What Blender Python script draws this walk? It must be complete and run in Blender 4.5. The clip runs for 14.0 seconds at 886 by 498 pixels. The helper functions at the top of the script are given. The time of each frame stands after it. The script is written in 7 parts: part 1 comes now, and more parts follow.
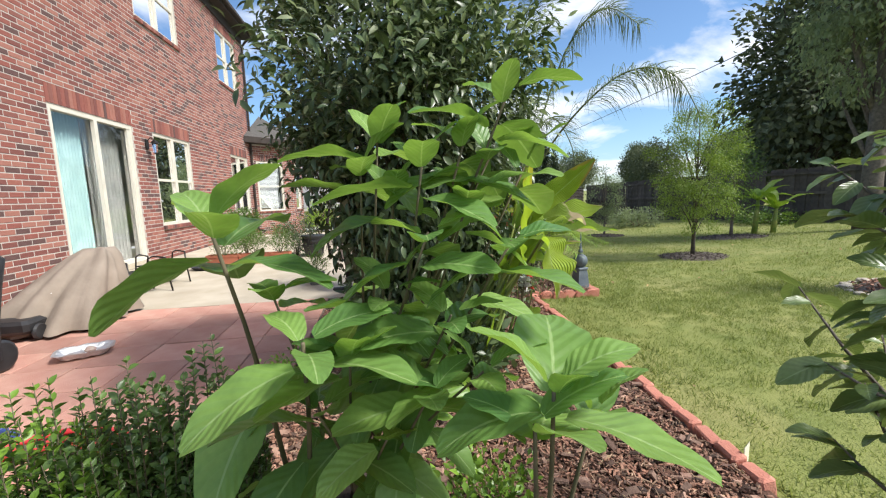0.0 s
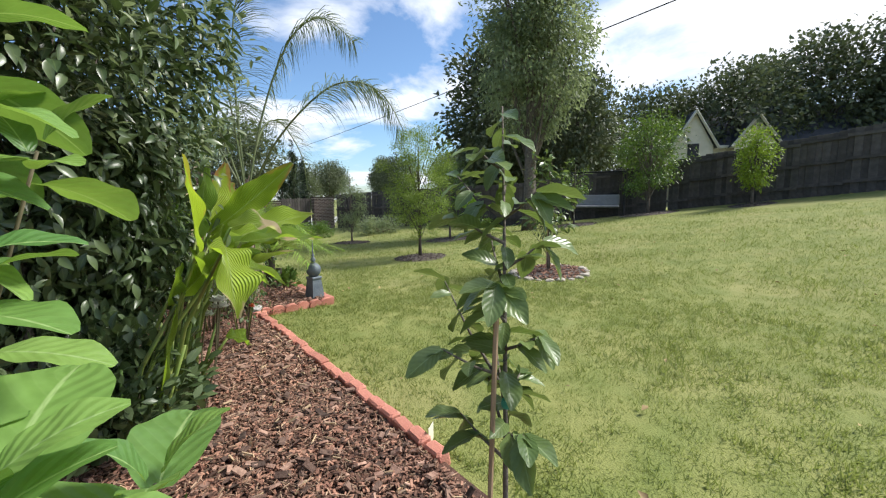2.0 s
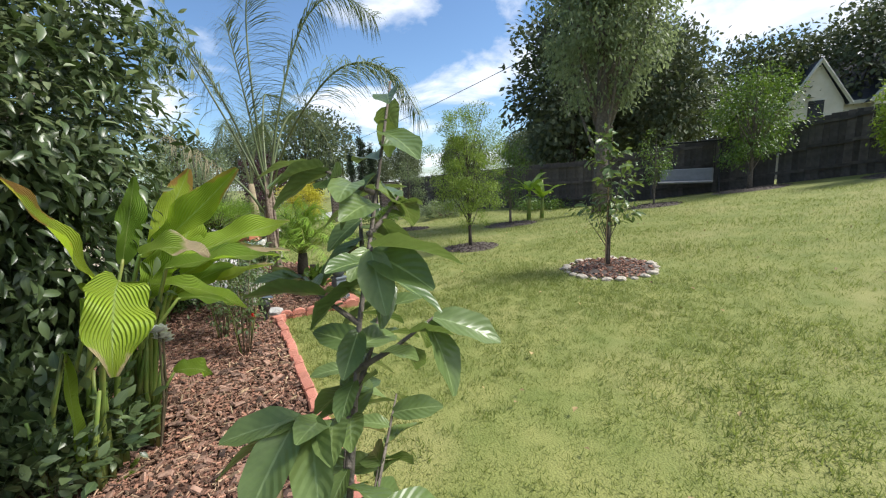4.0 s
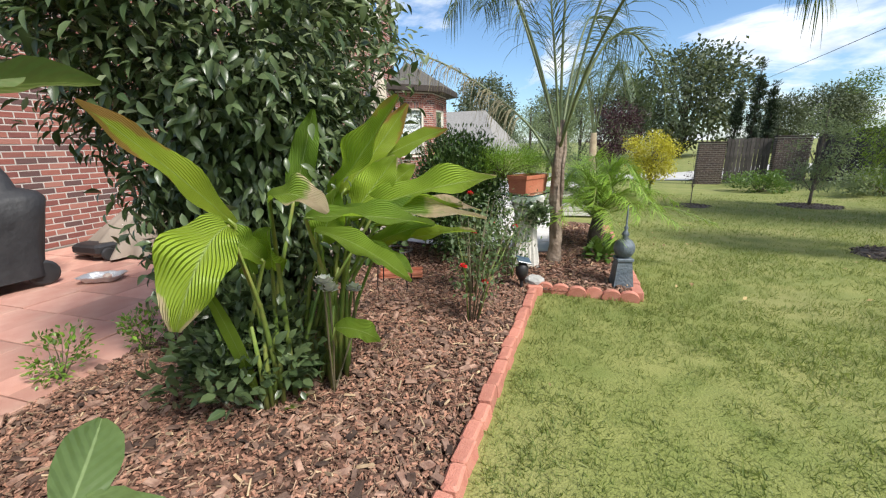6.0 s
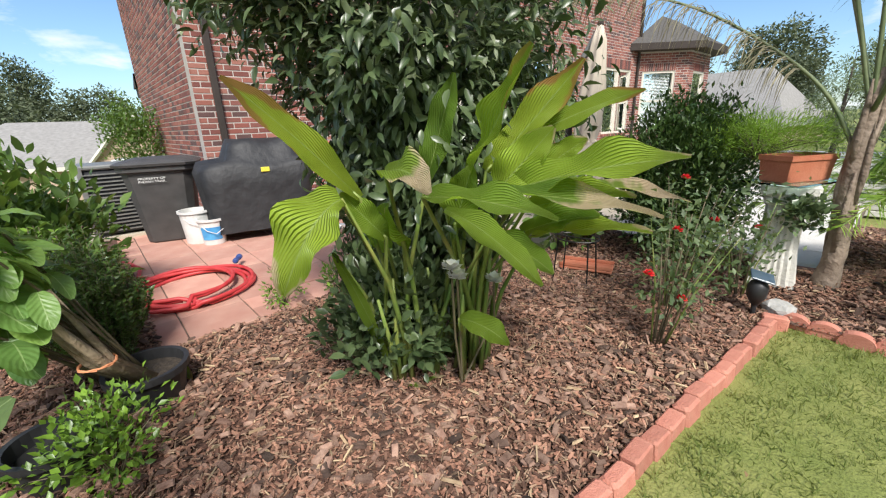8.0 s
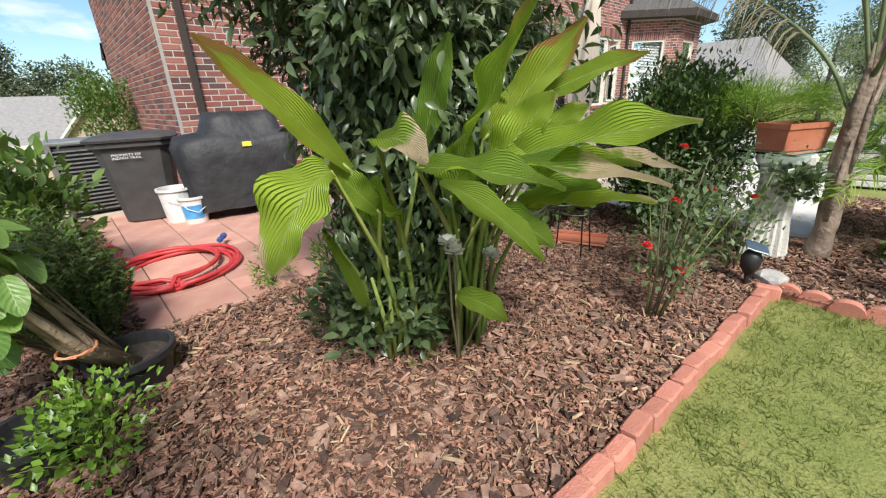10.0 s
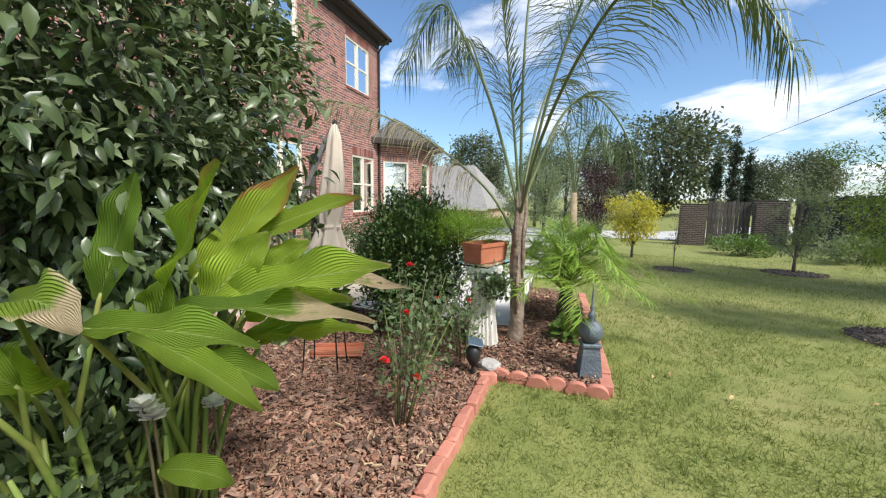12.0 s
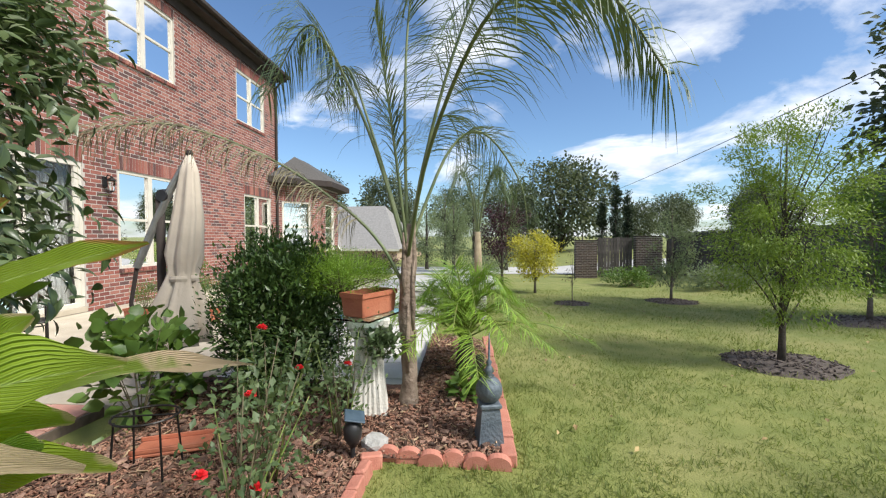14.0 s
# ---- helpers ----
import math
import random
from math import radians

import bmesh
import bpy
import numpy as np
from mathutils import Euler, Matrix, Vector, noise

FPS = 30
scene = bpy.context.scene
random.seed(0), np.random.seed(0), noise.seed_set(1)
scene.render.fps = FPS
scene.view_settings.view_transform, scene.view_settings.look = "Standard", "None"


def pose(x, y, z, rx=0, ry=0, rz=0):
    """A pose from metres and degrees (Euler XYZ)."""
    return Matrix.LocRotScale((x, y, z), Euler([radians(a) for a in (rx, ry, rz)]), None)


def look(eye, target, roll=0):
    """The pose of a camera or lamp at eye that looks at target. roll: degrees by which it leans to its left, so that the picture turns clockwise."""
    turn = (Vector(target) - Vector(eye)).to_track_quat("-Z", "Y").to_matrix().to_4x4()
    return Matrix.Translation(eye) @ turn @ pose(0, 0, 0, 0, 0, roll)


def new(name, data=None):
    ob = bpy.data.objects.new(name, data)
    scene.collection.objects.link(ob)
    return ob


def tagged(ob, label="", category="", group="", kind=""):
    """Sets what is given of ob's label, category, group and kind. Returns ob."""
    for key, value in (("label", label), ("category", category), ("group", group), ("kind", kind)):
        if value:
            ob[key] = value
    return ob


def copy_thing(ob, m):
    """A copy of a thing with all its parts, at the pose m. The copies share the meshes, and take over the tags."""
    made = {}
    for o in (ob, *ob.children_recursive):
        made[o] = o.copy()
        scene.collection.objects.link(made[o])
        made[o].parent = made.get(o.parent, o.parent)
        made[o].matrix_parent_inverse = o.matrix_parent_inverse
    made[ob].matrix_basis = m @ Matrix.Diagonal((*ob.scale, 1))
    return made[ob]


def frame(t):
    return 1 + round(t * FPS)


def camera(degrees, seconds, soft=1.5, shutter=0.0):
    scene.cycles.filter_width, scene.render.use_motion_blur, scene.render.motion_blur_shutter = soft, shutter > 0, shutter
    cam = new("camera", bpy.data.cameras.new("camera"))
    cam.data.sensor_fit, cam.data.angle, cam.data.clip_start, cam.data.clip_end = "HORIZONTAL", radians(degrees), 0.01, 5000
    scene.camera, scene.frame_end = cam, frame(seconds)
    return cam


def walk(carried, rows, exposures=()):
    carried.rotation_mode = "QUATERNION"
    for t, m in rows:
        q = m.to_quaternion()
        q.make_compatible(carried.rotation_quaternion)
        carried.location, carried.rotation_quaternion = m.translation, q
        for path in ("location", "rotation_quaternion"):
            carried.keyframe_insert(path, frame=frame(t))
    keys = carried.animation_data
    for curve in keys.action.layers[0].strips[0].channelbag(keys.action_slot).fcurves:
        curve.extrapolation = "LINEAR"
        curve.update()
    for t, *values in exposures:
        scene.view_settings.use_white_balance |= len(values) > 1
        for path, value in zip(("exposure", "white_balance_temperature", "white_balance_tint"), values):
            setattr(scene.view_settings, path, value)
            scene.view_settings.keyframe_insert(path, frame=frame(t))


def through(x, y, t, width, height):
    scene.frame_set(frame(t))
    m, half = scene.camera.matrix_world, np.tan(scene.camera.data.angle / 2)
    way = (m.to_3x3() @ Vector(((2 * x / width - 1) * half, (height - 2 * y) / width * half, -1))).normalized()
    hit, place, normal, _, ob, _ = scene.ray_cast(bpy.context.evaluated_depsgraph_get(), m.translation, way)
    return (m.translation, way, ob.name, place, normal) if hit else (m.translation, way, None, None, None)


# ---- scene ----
cam = camera(96.1, 14.0, soft=1.2)
PATH = [
    (0, (1.524, 0.251, 1.187), (1.834, 2.208, 0.915), -1.6),
    (0.5, (1.532, 0.254, 1.186), (1.912, 2.2, 0.922), -2.6),
    (1, (1.613, 0.264, 1.177), (2.356, 2.106, 0.944), -1.1),
    (1.2, (1.633, 0.261, 1.17), (2.561, 2.019, 0.948), -0.6),
    (1.5, (1.732, 0.231, 1.17), (2.872, 1.857, 0.929), -0.9),
    (2, (1.868, 0.247, 1.165), (3.218, 1.701, 0.912), -0.7),
    (2.2, (1.95, 0.284, 1.17), (3.336, 1.704, 0.924), -0.7),
    (4.3, (2.743, 0.385, 1.271), (3.709, 2.101, 0.919), -2.2),
    (4.5, (2.853, 0.463, 1.239), (3.767, 2.206, 0.882), -1.4),
    (5, (3.06, 0.636, 1.183), (3.623, 2.515, 0.794), -0.6),
    (5.1, (3.103, 0.67, 1.182), (3.56, 2.574, 0.771), -0.5),
    (5.5, (3.254, 0.884, 1.195), (3.205, 2.823, 0.708), 0.8),
    (6, (3.352, 1.15, 1.208), (2.791, 3.002, 0.7), -1.0),
    (6.5, (3.418, 1.358, 1.209), (2.43, 3.007, 0.656), -0.9),
    (7, (3.503, 1.514, 1.185), (2.217, 2.933, 0.607), -0.3),
    (7.5, (3.506, 1.552, 1.19), (2.112, 2.863, 0.61), -1.4),
    (8, (3.478, 1.567, 1.186), (2.037, 2.816, 0.584), -2.0),
    (8.2, (3.471, 1.569, 1.178), (2.02, 2.802, 0.566), -2.3),
    (10.3, (3.411, 1.588, 1.155), (2.046, 2.861, 0.437), -2.6),
    (10.5, (3.414, 1.59, 1.143), (2.052, 2.881, 0.452), -2.6),
    (11, (3.413, 1.599, 1.178), (2.129, 3.0, 0.555), -2.4),
    (11.5, (3.444, 1.655, 1.227), (2.497, 3.355, 0.764), -0.8),
    (12, (3.571, 1.694, 1.297), (3.04, 3.604, 1.032), 0.9),
    (12.5, (3.574, 1.714, 1.33), (3.368, 3.698, 1.186), 1.7),
    (13, (3.571, 1.77, 1.313), (3.476, 3.765, 1.198), 0.7),
    (13.5, (3.642, 1.966, 1.299), (3.541, 3.961, 1.201), -0.4),
    (14, (3.718, 2.144, 1.309), (3.602, 4.139, 1.246), -0.1),
]
walk(cam, [(t, look(eye, target, roll)) for t, eye, target, roll in PATH], exposures=[(0, 0.62), (2, 0.6), (5, 0.57), (11, 0.56), (12, 0.58), (13, 0.51), (14, 0.47)])
# ---- camera end ----

# ---- light ----
SUN_EL, SUN_AZ = 48.0, 118.0          # degrees; azimuth clockwise from +y
world = bpy.data.worlds.new("sky")
scene.world = world
world.use_nodes = True


def make_sky():
    nt = world.node_tree
    n, l = nt.nodes, nt.links
    n.clear()
    out, bg = n.new("ShaderNodeOutputWorld"), n.new("ShaderNodeBackground")
    sky = n.new("ShaderNodeTexSky")
    sky.sky_type, sky.sun_disc = "NISHITA", False
    sky.sun_elevation, sky.sun_rotation = radians(SUN_EL), radians(SUN_AZ)
    sky.air_density, sky.dust_density, sky.ozone_density = 1.0, 0.6, 2.2
    geo, sep = n.new("ShaderNodeTexCoord"), n.new("ShaderNodeSeparateXYZ")
    l.new(geo.outputs["Generated"], sep.inputs[0])
    flat = []
    up = n.new("ShaderNodeMath")
    up.operation = "MAXIMUM"
    up.inputs[1].default_value = 0.0
    l.new(sep.outputs["Z"], up.inputs[0])
    low = n.new("ShaderNodeMath")
    low.operation = "ADD"
    low.inputs[1].default_value = 0.22
    l.new(up.outputs[0], low.inputs[0])
    for axis in ("X", "Y"):
        d = n.new("ShaderNodeMath")
        d.operation = "DIVIDE"
        l.new(sep.outputs[axis], d.inputs[0])
        l.new(low.outputs[0], d.inputs[1])
        flat.append(d)
    com = n.new("ShaderNodeCombineXYZ")
    l.new(flat[0].outputs[0], com.inputs[0])
    l.new(flat[1].outputs[0], com.inputs[1])
    noi = n.new("ShaderNodeTexNoise")
    noi.inputs["Scale"].default_value = 1.55
    noi.inputs["Detail"].default_value = 9
    noi.inputs["Roughness"].default_value = 0.58
    noi.inputs["Distortion"].default_value = 0.35
    shift = n.new("ShaderNodeMapping")
    shift.inputs["Location"].default_value = (3.7, 1.9, 0)
    l.new(com.outputs[0], shift.inputs[0])
    l.new(shift.outputs[0], noi.inputs["Vector"])
    # cover grows towards the sun's side
    dot = n.new("ShaderNodeVectorMath")
    dot.operation = "DOT_PRODUCT"
    dot.inputs[1].default_value = (0.85, -0.5, 0.15)
    l.new(geo.outputs["Generated"], dot.inputs[0])
    more = n.new("ShaderNodeMath")
    more.operation = "MULTIPLY_ADD"
    more.inputs[1].default_value = 0.13
    l.new(dot.outputs["Value"], more.inputs[0])
    l.new(noi.outputs["Fac"], more.inputs[2])
    ramp = n.new("ShaderNodeValToRGB")
    ramp.color_ramp.elements[0].position, ramp.color_ramp.elements[1].position = 0.47, 0.64
    l.new(more.outputs[0], ramp.inputs[0])
    grey = n.new("ShaderNodeTexNoise")
    grey.inputs["Scale"].default_value = 2.6
    grey.inputs["Detail"].default_value = 5
    l.new(shift.outputs[0], grey.inputs["Vector"])
    tone = n.new("ShaderNodeValToRGB")
    tone.color_ramp.elements[0].position, tone.color_ramp.elements[1].position = 0.3, 0.7
    tone.color_ramp.elements[0].color, tone.color_ramp.elements[1].color = (5.6, 6.0, 6.8, 1), (9.0, 9.2, 9.6, 1)
    l.new(grey.outputs["Fac"], tone.inputs[0])
    blue = n.new("ShaderNodeMixRGB")
    blue.blend_type = "MULTIPLY"
    blue.inputs[0].default_value = 1.0
    blue.inputs[2].default_value = (0.86, 1.0, 1.12, 1)
    l.new(sky.outputs[0], blue.inputs[1])
    mix = n.new("ShaderNodeMixRGB")
    l.new(ramp.outputs[0], mix.inputs[0])
    l.new(blue.outputs[0], mix.inputs[1])
    l.new(tone.outputs[0], mix.inputs[2])
    l.new(mix.outputs[0], bg.inputs[0])
    bg.inputs[1].default_value = 0.11
    l.new(bg.outputs[0], out.inputs[0])


make_sky()
sun = new("sun", bpy.data.lights.new("sun", "SUN"))
sun.data.energy, sun.data.angle, sun.data.color = 4.0, radians(14), (1.0, 0.965, 0.91)
_e, _a = radians(SUN_EL), radians(SUN_AZ)
sun.matrix_world = look((40 * math.sin(_a), 40 * math.cos(_a), 40 * math.tan(_e)), (0, 0, 0))

# ---- building blocks ----
rng = random.Random(7)


class Mesh:
    """Collects vertices, faces and leaf coordinates for one mesh."""

    def __init__(self):
        self.v, self.f, self.uv = [], [], []

    def add(self, verts, faces, uv=None):
        k = len(self.v)
        self.v += [tuple(p) for p in verts]
        self.f += [tuple(i + k for i in f) for f in faces]
        self.uv += list(uv) if uv else [(0.0, 0.0)] * len(verts)
        return self

    def box(self, a, b, m=None):
        (x0, y0, z0), (x1, y1, z1) = a, b
        p = [(x0, y0, z0), (x1, y0, z0), (x1, y1, z0), (x0, y1, z0), (x0, y0, z1), (x1, y0, z1), (x1, y1, z1), (x0, y1, z1)]
        if m is not None:
            p = [m @ Vector(q) for q in p]
        return self.add(p, [(3, 2, 1, 0), (4, 5, 6, 7), (0, 1, 5, 4), (1, 2, 6, 5), (2, 3, 7, 6), (3, 0, 4, 7)])

    def block(self, a, b, c=0.01, m=None):
        """A box with chamfered upright and level edges."""
        (x0, y0, z0), (x1, y1, z1) = a, b
        rings = [(z0, c), (z0 + c, 0), (z1 - c, 0), (z1, c)]
        p = []
        for z, i in rings:
            p += [(x0 + i + c, y0 + i, z), (x1 - i - c, y0 + i, z), (x1 - i, y0 + i + c, z), (x1 - i, y1 - i - c, z),
                  (x1 - i - c, y1 - i, z), (x0 + i + c, y1 - i, z), (x0 + i, y1 - i - c, z), (x0 + i, y0 + i + c, z)]
        if m is not None:
            p = [m @ Vector(q) for q in p]
        f = [tuple(range(7, -1, -1)), tuple(range(24, 32))]
        for r in range(3):
            for s in range(8):
                f.append((r * 8 + s, r * 8 + (s + 1) % 8, r * 8 + 8 + (s + 1) % 8, r * 8 + 8 + s))
        return self.add(p, f)

    def tube(self, path, radii, n=8, caps=True):
        path = [Vector(p) for p in path]
        if not hasattr(radii, "__len__"):
            radii = [radii] * len(path)
        k, side = len(path), Vector((1, 0, 0))
        p = []
        for i, c in enumerate(path):
            d = (path[min(i + 1, k - 1)] - path[max(i - 1, 0)]).normalized()
            side = side - d * side.dot(d)
            if side.length < 1e-3:
                side = d.orthogonal()
            side.normalize()
            up = d.cross(side)
            p += [c + (side * math.cos(t * math.tau / n) + up * math.sin(t * math.tau / n)) * radii[i] for t in range(n)]
        f = [(i * n + j, i * n + (j + 1) % n, (i + 1) * n + (j + 1) % n, (i + 1) * n + j) for i in range(k - 1) for j in range(n)]
        if caps:
            f += [tuple(range(n - 1, -1, -1)), tuple(range((k - 1) * n, k * n))]
        return self.add(p, f)

    def lathe(self, profile, n=20, m=None):
        p = [(r * math.cos(t * math.tau / n), r * math.sin(t * math.tau / n), z) for r, z in profile for t in range(n)]
        if m is not None:
            p = [m @ Vector(q) for q in p]
        k = len(profile)
        f = [(i * n + j, i * n + (j + 1) % n, (i + 1) * n + (j + 1) % n, (i + 1) * n + j) for i in range(k - 1) for j in range(n)]
        f += [tuple(range(n - 1, -1, -1)), tuple(range((k - 1) * n, k * n))]
        return self.add(p, f)

    def data(self, name, mat, smooth=False):
        me = bpy.data.meshes.new(name)
        me.from_pydata(self.v, [], self.f)
        if any(u != (0.0, 0.0) for u in self.uv[:400]):
            layer = me.uv_layers.new(name="UVMap")
            at = np.zeros(len(me.loops), dtype=np.int32)
            me.loops.foreach_get("vertex_index", at)
            layer.data.foreach_set("uv", np.array(self.uv, dtype=np.float32)[at].ravel())
        if smooth:
            me.polygons.foreach_set("use_smooth", [True] * len(me.polygons))
        me.materials.append(mat)
        me.update()
        return me


def part(name, mesh, mat, parent=None, label="", smooth=False, m=None):
    """One mesh object under a thing or a part; mesh is a Mesh or ready mesh data."""
    ob = new(name, mesh.data(name, mat, smooth) if isinstance(mesh, Mesh) else mesh)
    if parent is not None:
        ob.parent = parent
    if m is not None:
        ob.matrix_basis = m
    return tagged(ob, label)


def thing(name, label, category, x=0, y=0, z=0, rz=0, group="", kind=""):
    ob = new(name)
    ob.empty_display_size = 0.1
    ob.matrix_basis = pose(x, y, z, 0, 0, rz)
    return tagged(ob, label, category, group, kind)


def height(x, y):
    """The lawn: level by the house, rising to the fence beside it, falling away ahead."""
    s = lambda u: math.log1p(math.exp(min(u * 1.6, 60))) / 1.6 if u > -20 else 0.0
    rise = 0.105 * s(min(x, 24) - 6.3) * max(0.0, min(1.25, (11.0 - y) / 11.0))
    fall = -0.037 * s(min(y, 26) - 4.5) * (1 - 0.75 * max(0.0, min(1.0, (x - 9.5) / 6)))
    side = -0.11 * s(-6.8 - max(x, -34)) if y < 30 else 0.0
    return rise + fall + side


# ---- materials ----
def mat(name, a, b=None, scale=8.0, rough=0.8, metal=0.0, bump=0.0, bump_scale=60.0, island=0.0, per_object=0.0, spots=0.0, spot_scale=3.0, spot_col=(0.05, 0.04, 0.03), coord="Object", spec=0.5, detail=5.0):
    """A plain surface: two mixed tones, coarse stains, fine relief and, where wanted, a tone for each piece."""
    mt = bpy.data.materials.new(name)
    mt.use_nodes = True
    n, l = mt.node_tree.nodes, mt.node_tree.links
    p = n["Principled BSDF"]
    p.inputs["Roughness"].default_value, p.inputs["Metallic"].default_value = rough, metal
    p.inputs["Specular IOR Level"].default_value = spec
    tc = n.new("ShaderNodeTexCoord")
    noi = n.new("ShaderNodeTexNoise")
    noi.inputs["Scale"].default_value, noi.inputs["Detail"].default_value = scale, detail
    l.new(tc.outputs[coord], noi.inputs["Vector"])
    ramp = n.new("ShaderNodeValToRGB")
    ramp.color_ramp.elements[0].position, ramp.color_ramp.elements[1].position = 0.32, 0.68
    ramp.color_ramp.elements[0].color, ramp.color_ramp.elements[1].color = (*a, 1), (*(b or a), 1)
    l.new(noi.outputs["Fac"], ramp.inputs[0])
    col = ramp.outputs[0]
    if spots:
        big = n.new("ShaderNodeTexNoise")
        big.inputs["Scale"].default_value, big.inputs["Detail"].default_value = spot_scale, 6
        l.new(tc.outputs[coord], big.inputs["Vector"])
        r2 = n.new("ShaderNodeValToRGB")
        r2.color_ramp.elements[0].position, r2.color_ramp.elements[1].position = 0.5, 0.72
        r2.color_ramp.elements[1].color = (spots, spots, spots, 1)
        l.new(big.outputs["Fac"], r2.inputs[0])
        mx = n.new("ShaderNodeMixRGB")
        mx.inputs[2].default_value = (*spot_col, 1)
        l.new(r2.outputs[0], mx.inputs[0])
        l.new(col, mx.inputs[1])
        col = mx.outputs[0]
    for amount, node, socket in ((island, "ShaderNodeNewGeometry", "Random Per Island"), (per_object, "ShaderNodeObjectInfo", "Random")):
        if amount:
            src = n.new(node)
            rr = n.new("ShaderNodeMapRange")
            rr.inputs["To Min"].default_value, rr.inputs["To Max"].default_value = 1 - amount, 1 + amount
            l.new(src.outputs[socket], rr.inputs[0])
            hs = n.new("ShaderNodeHueSaturation")
            l.new(rr.outputs[0], hs.inputs["Value"])
            l.new(col, hs.inputs["Color"])
            col = hs.outputs[0]
    l.new(col, p.inputs["Base Color"])
    if bump:
        fine = n.new("ShaderNodeTexNoise")
        fine.inputs["Scale"].default_value, fine.inputs["Detail"].default_value = bump_scale, 6
        l.new(tc.outputs[coord], fine.inputs["Vector"])
        bp = n.new("ShaderNodeBump")
        bp.inputs["Strength"].default_value, bp.inputs["Distance"].default_value = bump, 0.02
        l.new(fine.outputs["Fac"], bp.inputs["Height"])
        l.new(bp.outputs[0], p.inputs["Normal"])
    return mt


def leaf_mat(name, a, b, rough=0.45, through=0.3, rib=0.0, rib_col=(0.3, 0.42, 0.12), side=0.0, side_n=9.0, tip=None, glow=(0.35, 0.55, 0.06), spread=0.3, per="island", spec=0.4, slant=-0.3, vein=0.12, vein_from=0.9, dry=(1.4, 1.47), shrivel=0.2):
    """A leaf: tone by leaf, midrib and side veins along its own length, light coming through it, dry tips."""
    mt = bpy.data.materials.new(name)
    mt.use_nodes = True
    n, l = mt.node_tree.nodes, mt.node_tree.links
    p, out = n["Principled BSDF"], n["Material Output"]
    p.inputs["Roughness"].default_value = rough
    p.inputs["Specular IOR Level"].default_value = spec
    if per == "island":
        rnd = n.new("ShaderNodeNewGeometry").outputs["Random Per Island"]
    else:
        rnd = n.new("ShaderNodeObjectInfo").outputs["Random"]
    mx = n.new("ShaderNodeMixRGB")
    mx.inputs[1].default_value, mx.inputs[2].default_value = (*a, 1), (*b, 1)
    l.new(rnd, mx.inputs[0])
    col = mx.outputs[0]
    tc = n.new("ShaderNodeTexCoord")
    noi = n.new("ShaderNodeTexNoise")
    noi.inputs["Scale"].default_value = 14
    l.new(tc.outputs["Object"], noi.inputs["Vector"])
    hs = n.new("ShaderNodeHueSaturation")
    mr = n.new("ShaderNodeMapRange")
    mr.inputs["To Min"].default_value, mr.inputs["To Max"].default_value = 1 - spread, 1 + spread
    l.new(noi.outputs["Fac"], mr.inputs[0])
    l.new(mr.outputs[0], hs.inputs["Value"])
    l.new(col, hs.inputs["Color"])
    col = hs.outputs[0]
    if rib or side or tip:
        sep = n.new("ShaderNodeSeparateXYZ")
        l.new(tc.outputs["UV"], sep.inputs[0])
        ab = n.new("ShaderNodeMath")
        ab.operation = "ABSOLUTE"
        l.new(sep.outputs["Y"], ab.inputs[0])
    if side:
        k = n.new("ShaderNodeMath")
        k.operation = "MULTIPLY_ADD"
        k.inputs[1].default_value = slant
        l.new(ab.outputs[0], k.inputs[0])
        l.new(sep.outputs["X"], k.inputs[2])
        w = n.new("ShaderNodeMath")
        w.operation = "MULTIPLY"
        w.inputs[1].default_value = side_n * math.tau
        l.new(k.outputs[0], w.inputs[0])
        sn = n.new("ShaderNodeMath")
        sn.operation = "SINE"
        l.new(w.outputs[0], sn.inputs[0])
        bp = n.new("ShaderNodeBump")
        bp.inputs["Strength"].default_value, bp.inputs["Distance"].default_value = side, 0.004
        l.new(sn.outputs[0], bp.inputs["Height"])
        l.new(bp.outputs[0], p.inputs["Normal"])
        vr = n.new("ShaderNodeMapRange")
        vr.inputs["From Min"].default_value, vr.inputs["From Max"].default_value = vein_from, 1.0
        vr.inputs["To Max"].default_value = vein
        l.new(sn.outputs[0], vr.inputs[0])
        vm = n.new("ShaderNodeMixRGB")
        vm.inputs[2].default_value = (*rib_col, 1)
        l.new(vr.outputs[0], vm.inputs[0])
        l.new(col, vm.inputs[1])
        col = vm.outputs[0]
    if rib:
        rr = n.new("ShaderNodeMapRange")
        rr.inputs["From Min"].default_value, rr.inputs["From Max"].default_value = rib * 0.5, rib
        rr.inputs["To Min"].default_value, rr.inputs["To Max"].default_value = 0.85, 0.0
        l.new(ab.outputs[0], rr.inputs[0])
        rm = n.new("ShaderNodeMixRGB")
        rm.inputs[2].default_value = (*rib_col, 1)
        l.new(rr.outputs[0], rm.inputs[0])
        l.new(col, rm.inputs[1])
        col = rm.outputs[0]
    if tip:
        # dry tips and edges, uneven from leaf to leaf
        ad = n.new("ShaderNodeMath")
        ad.operation = "MULTIPLY_ADD"
        ad.inputs[1].default_value = 0.5
        l.new(noi.outputs["Fac"], ad.inputs[0])
        l.new(sep.outputs["X"], ad.inputs[2])
        rn = n.new("ShaderNodeMath")
        rn.operation = "MULTIPLY_ADD"
        rn.inputs[1].default_value = 0.16
        l.new(rnd, rn.inputs[0])
        l.new(ad.outputs[0], rn.inputs[2])
        eg = n.new("ShaderNodeMath")
        eg.operation = "MULTIPLY_ADD"
        eg.inputs[1].default_value = shrivel
        l.new(ab.outputs[0], eg.inputs[0])
        l.new(rn.outputs[0], eg.inputs[2])
        rn = eg
        tr = n.new("ShaderNodeMapRange")
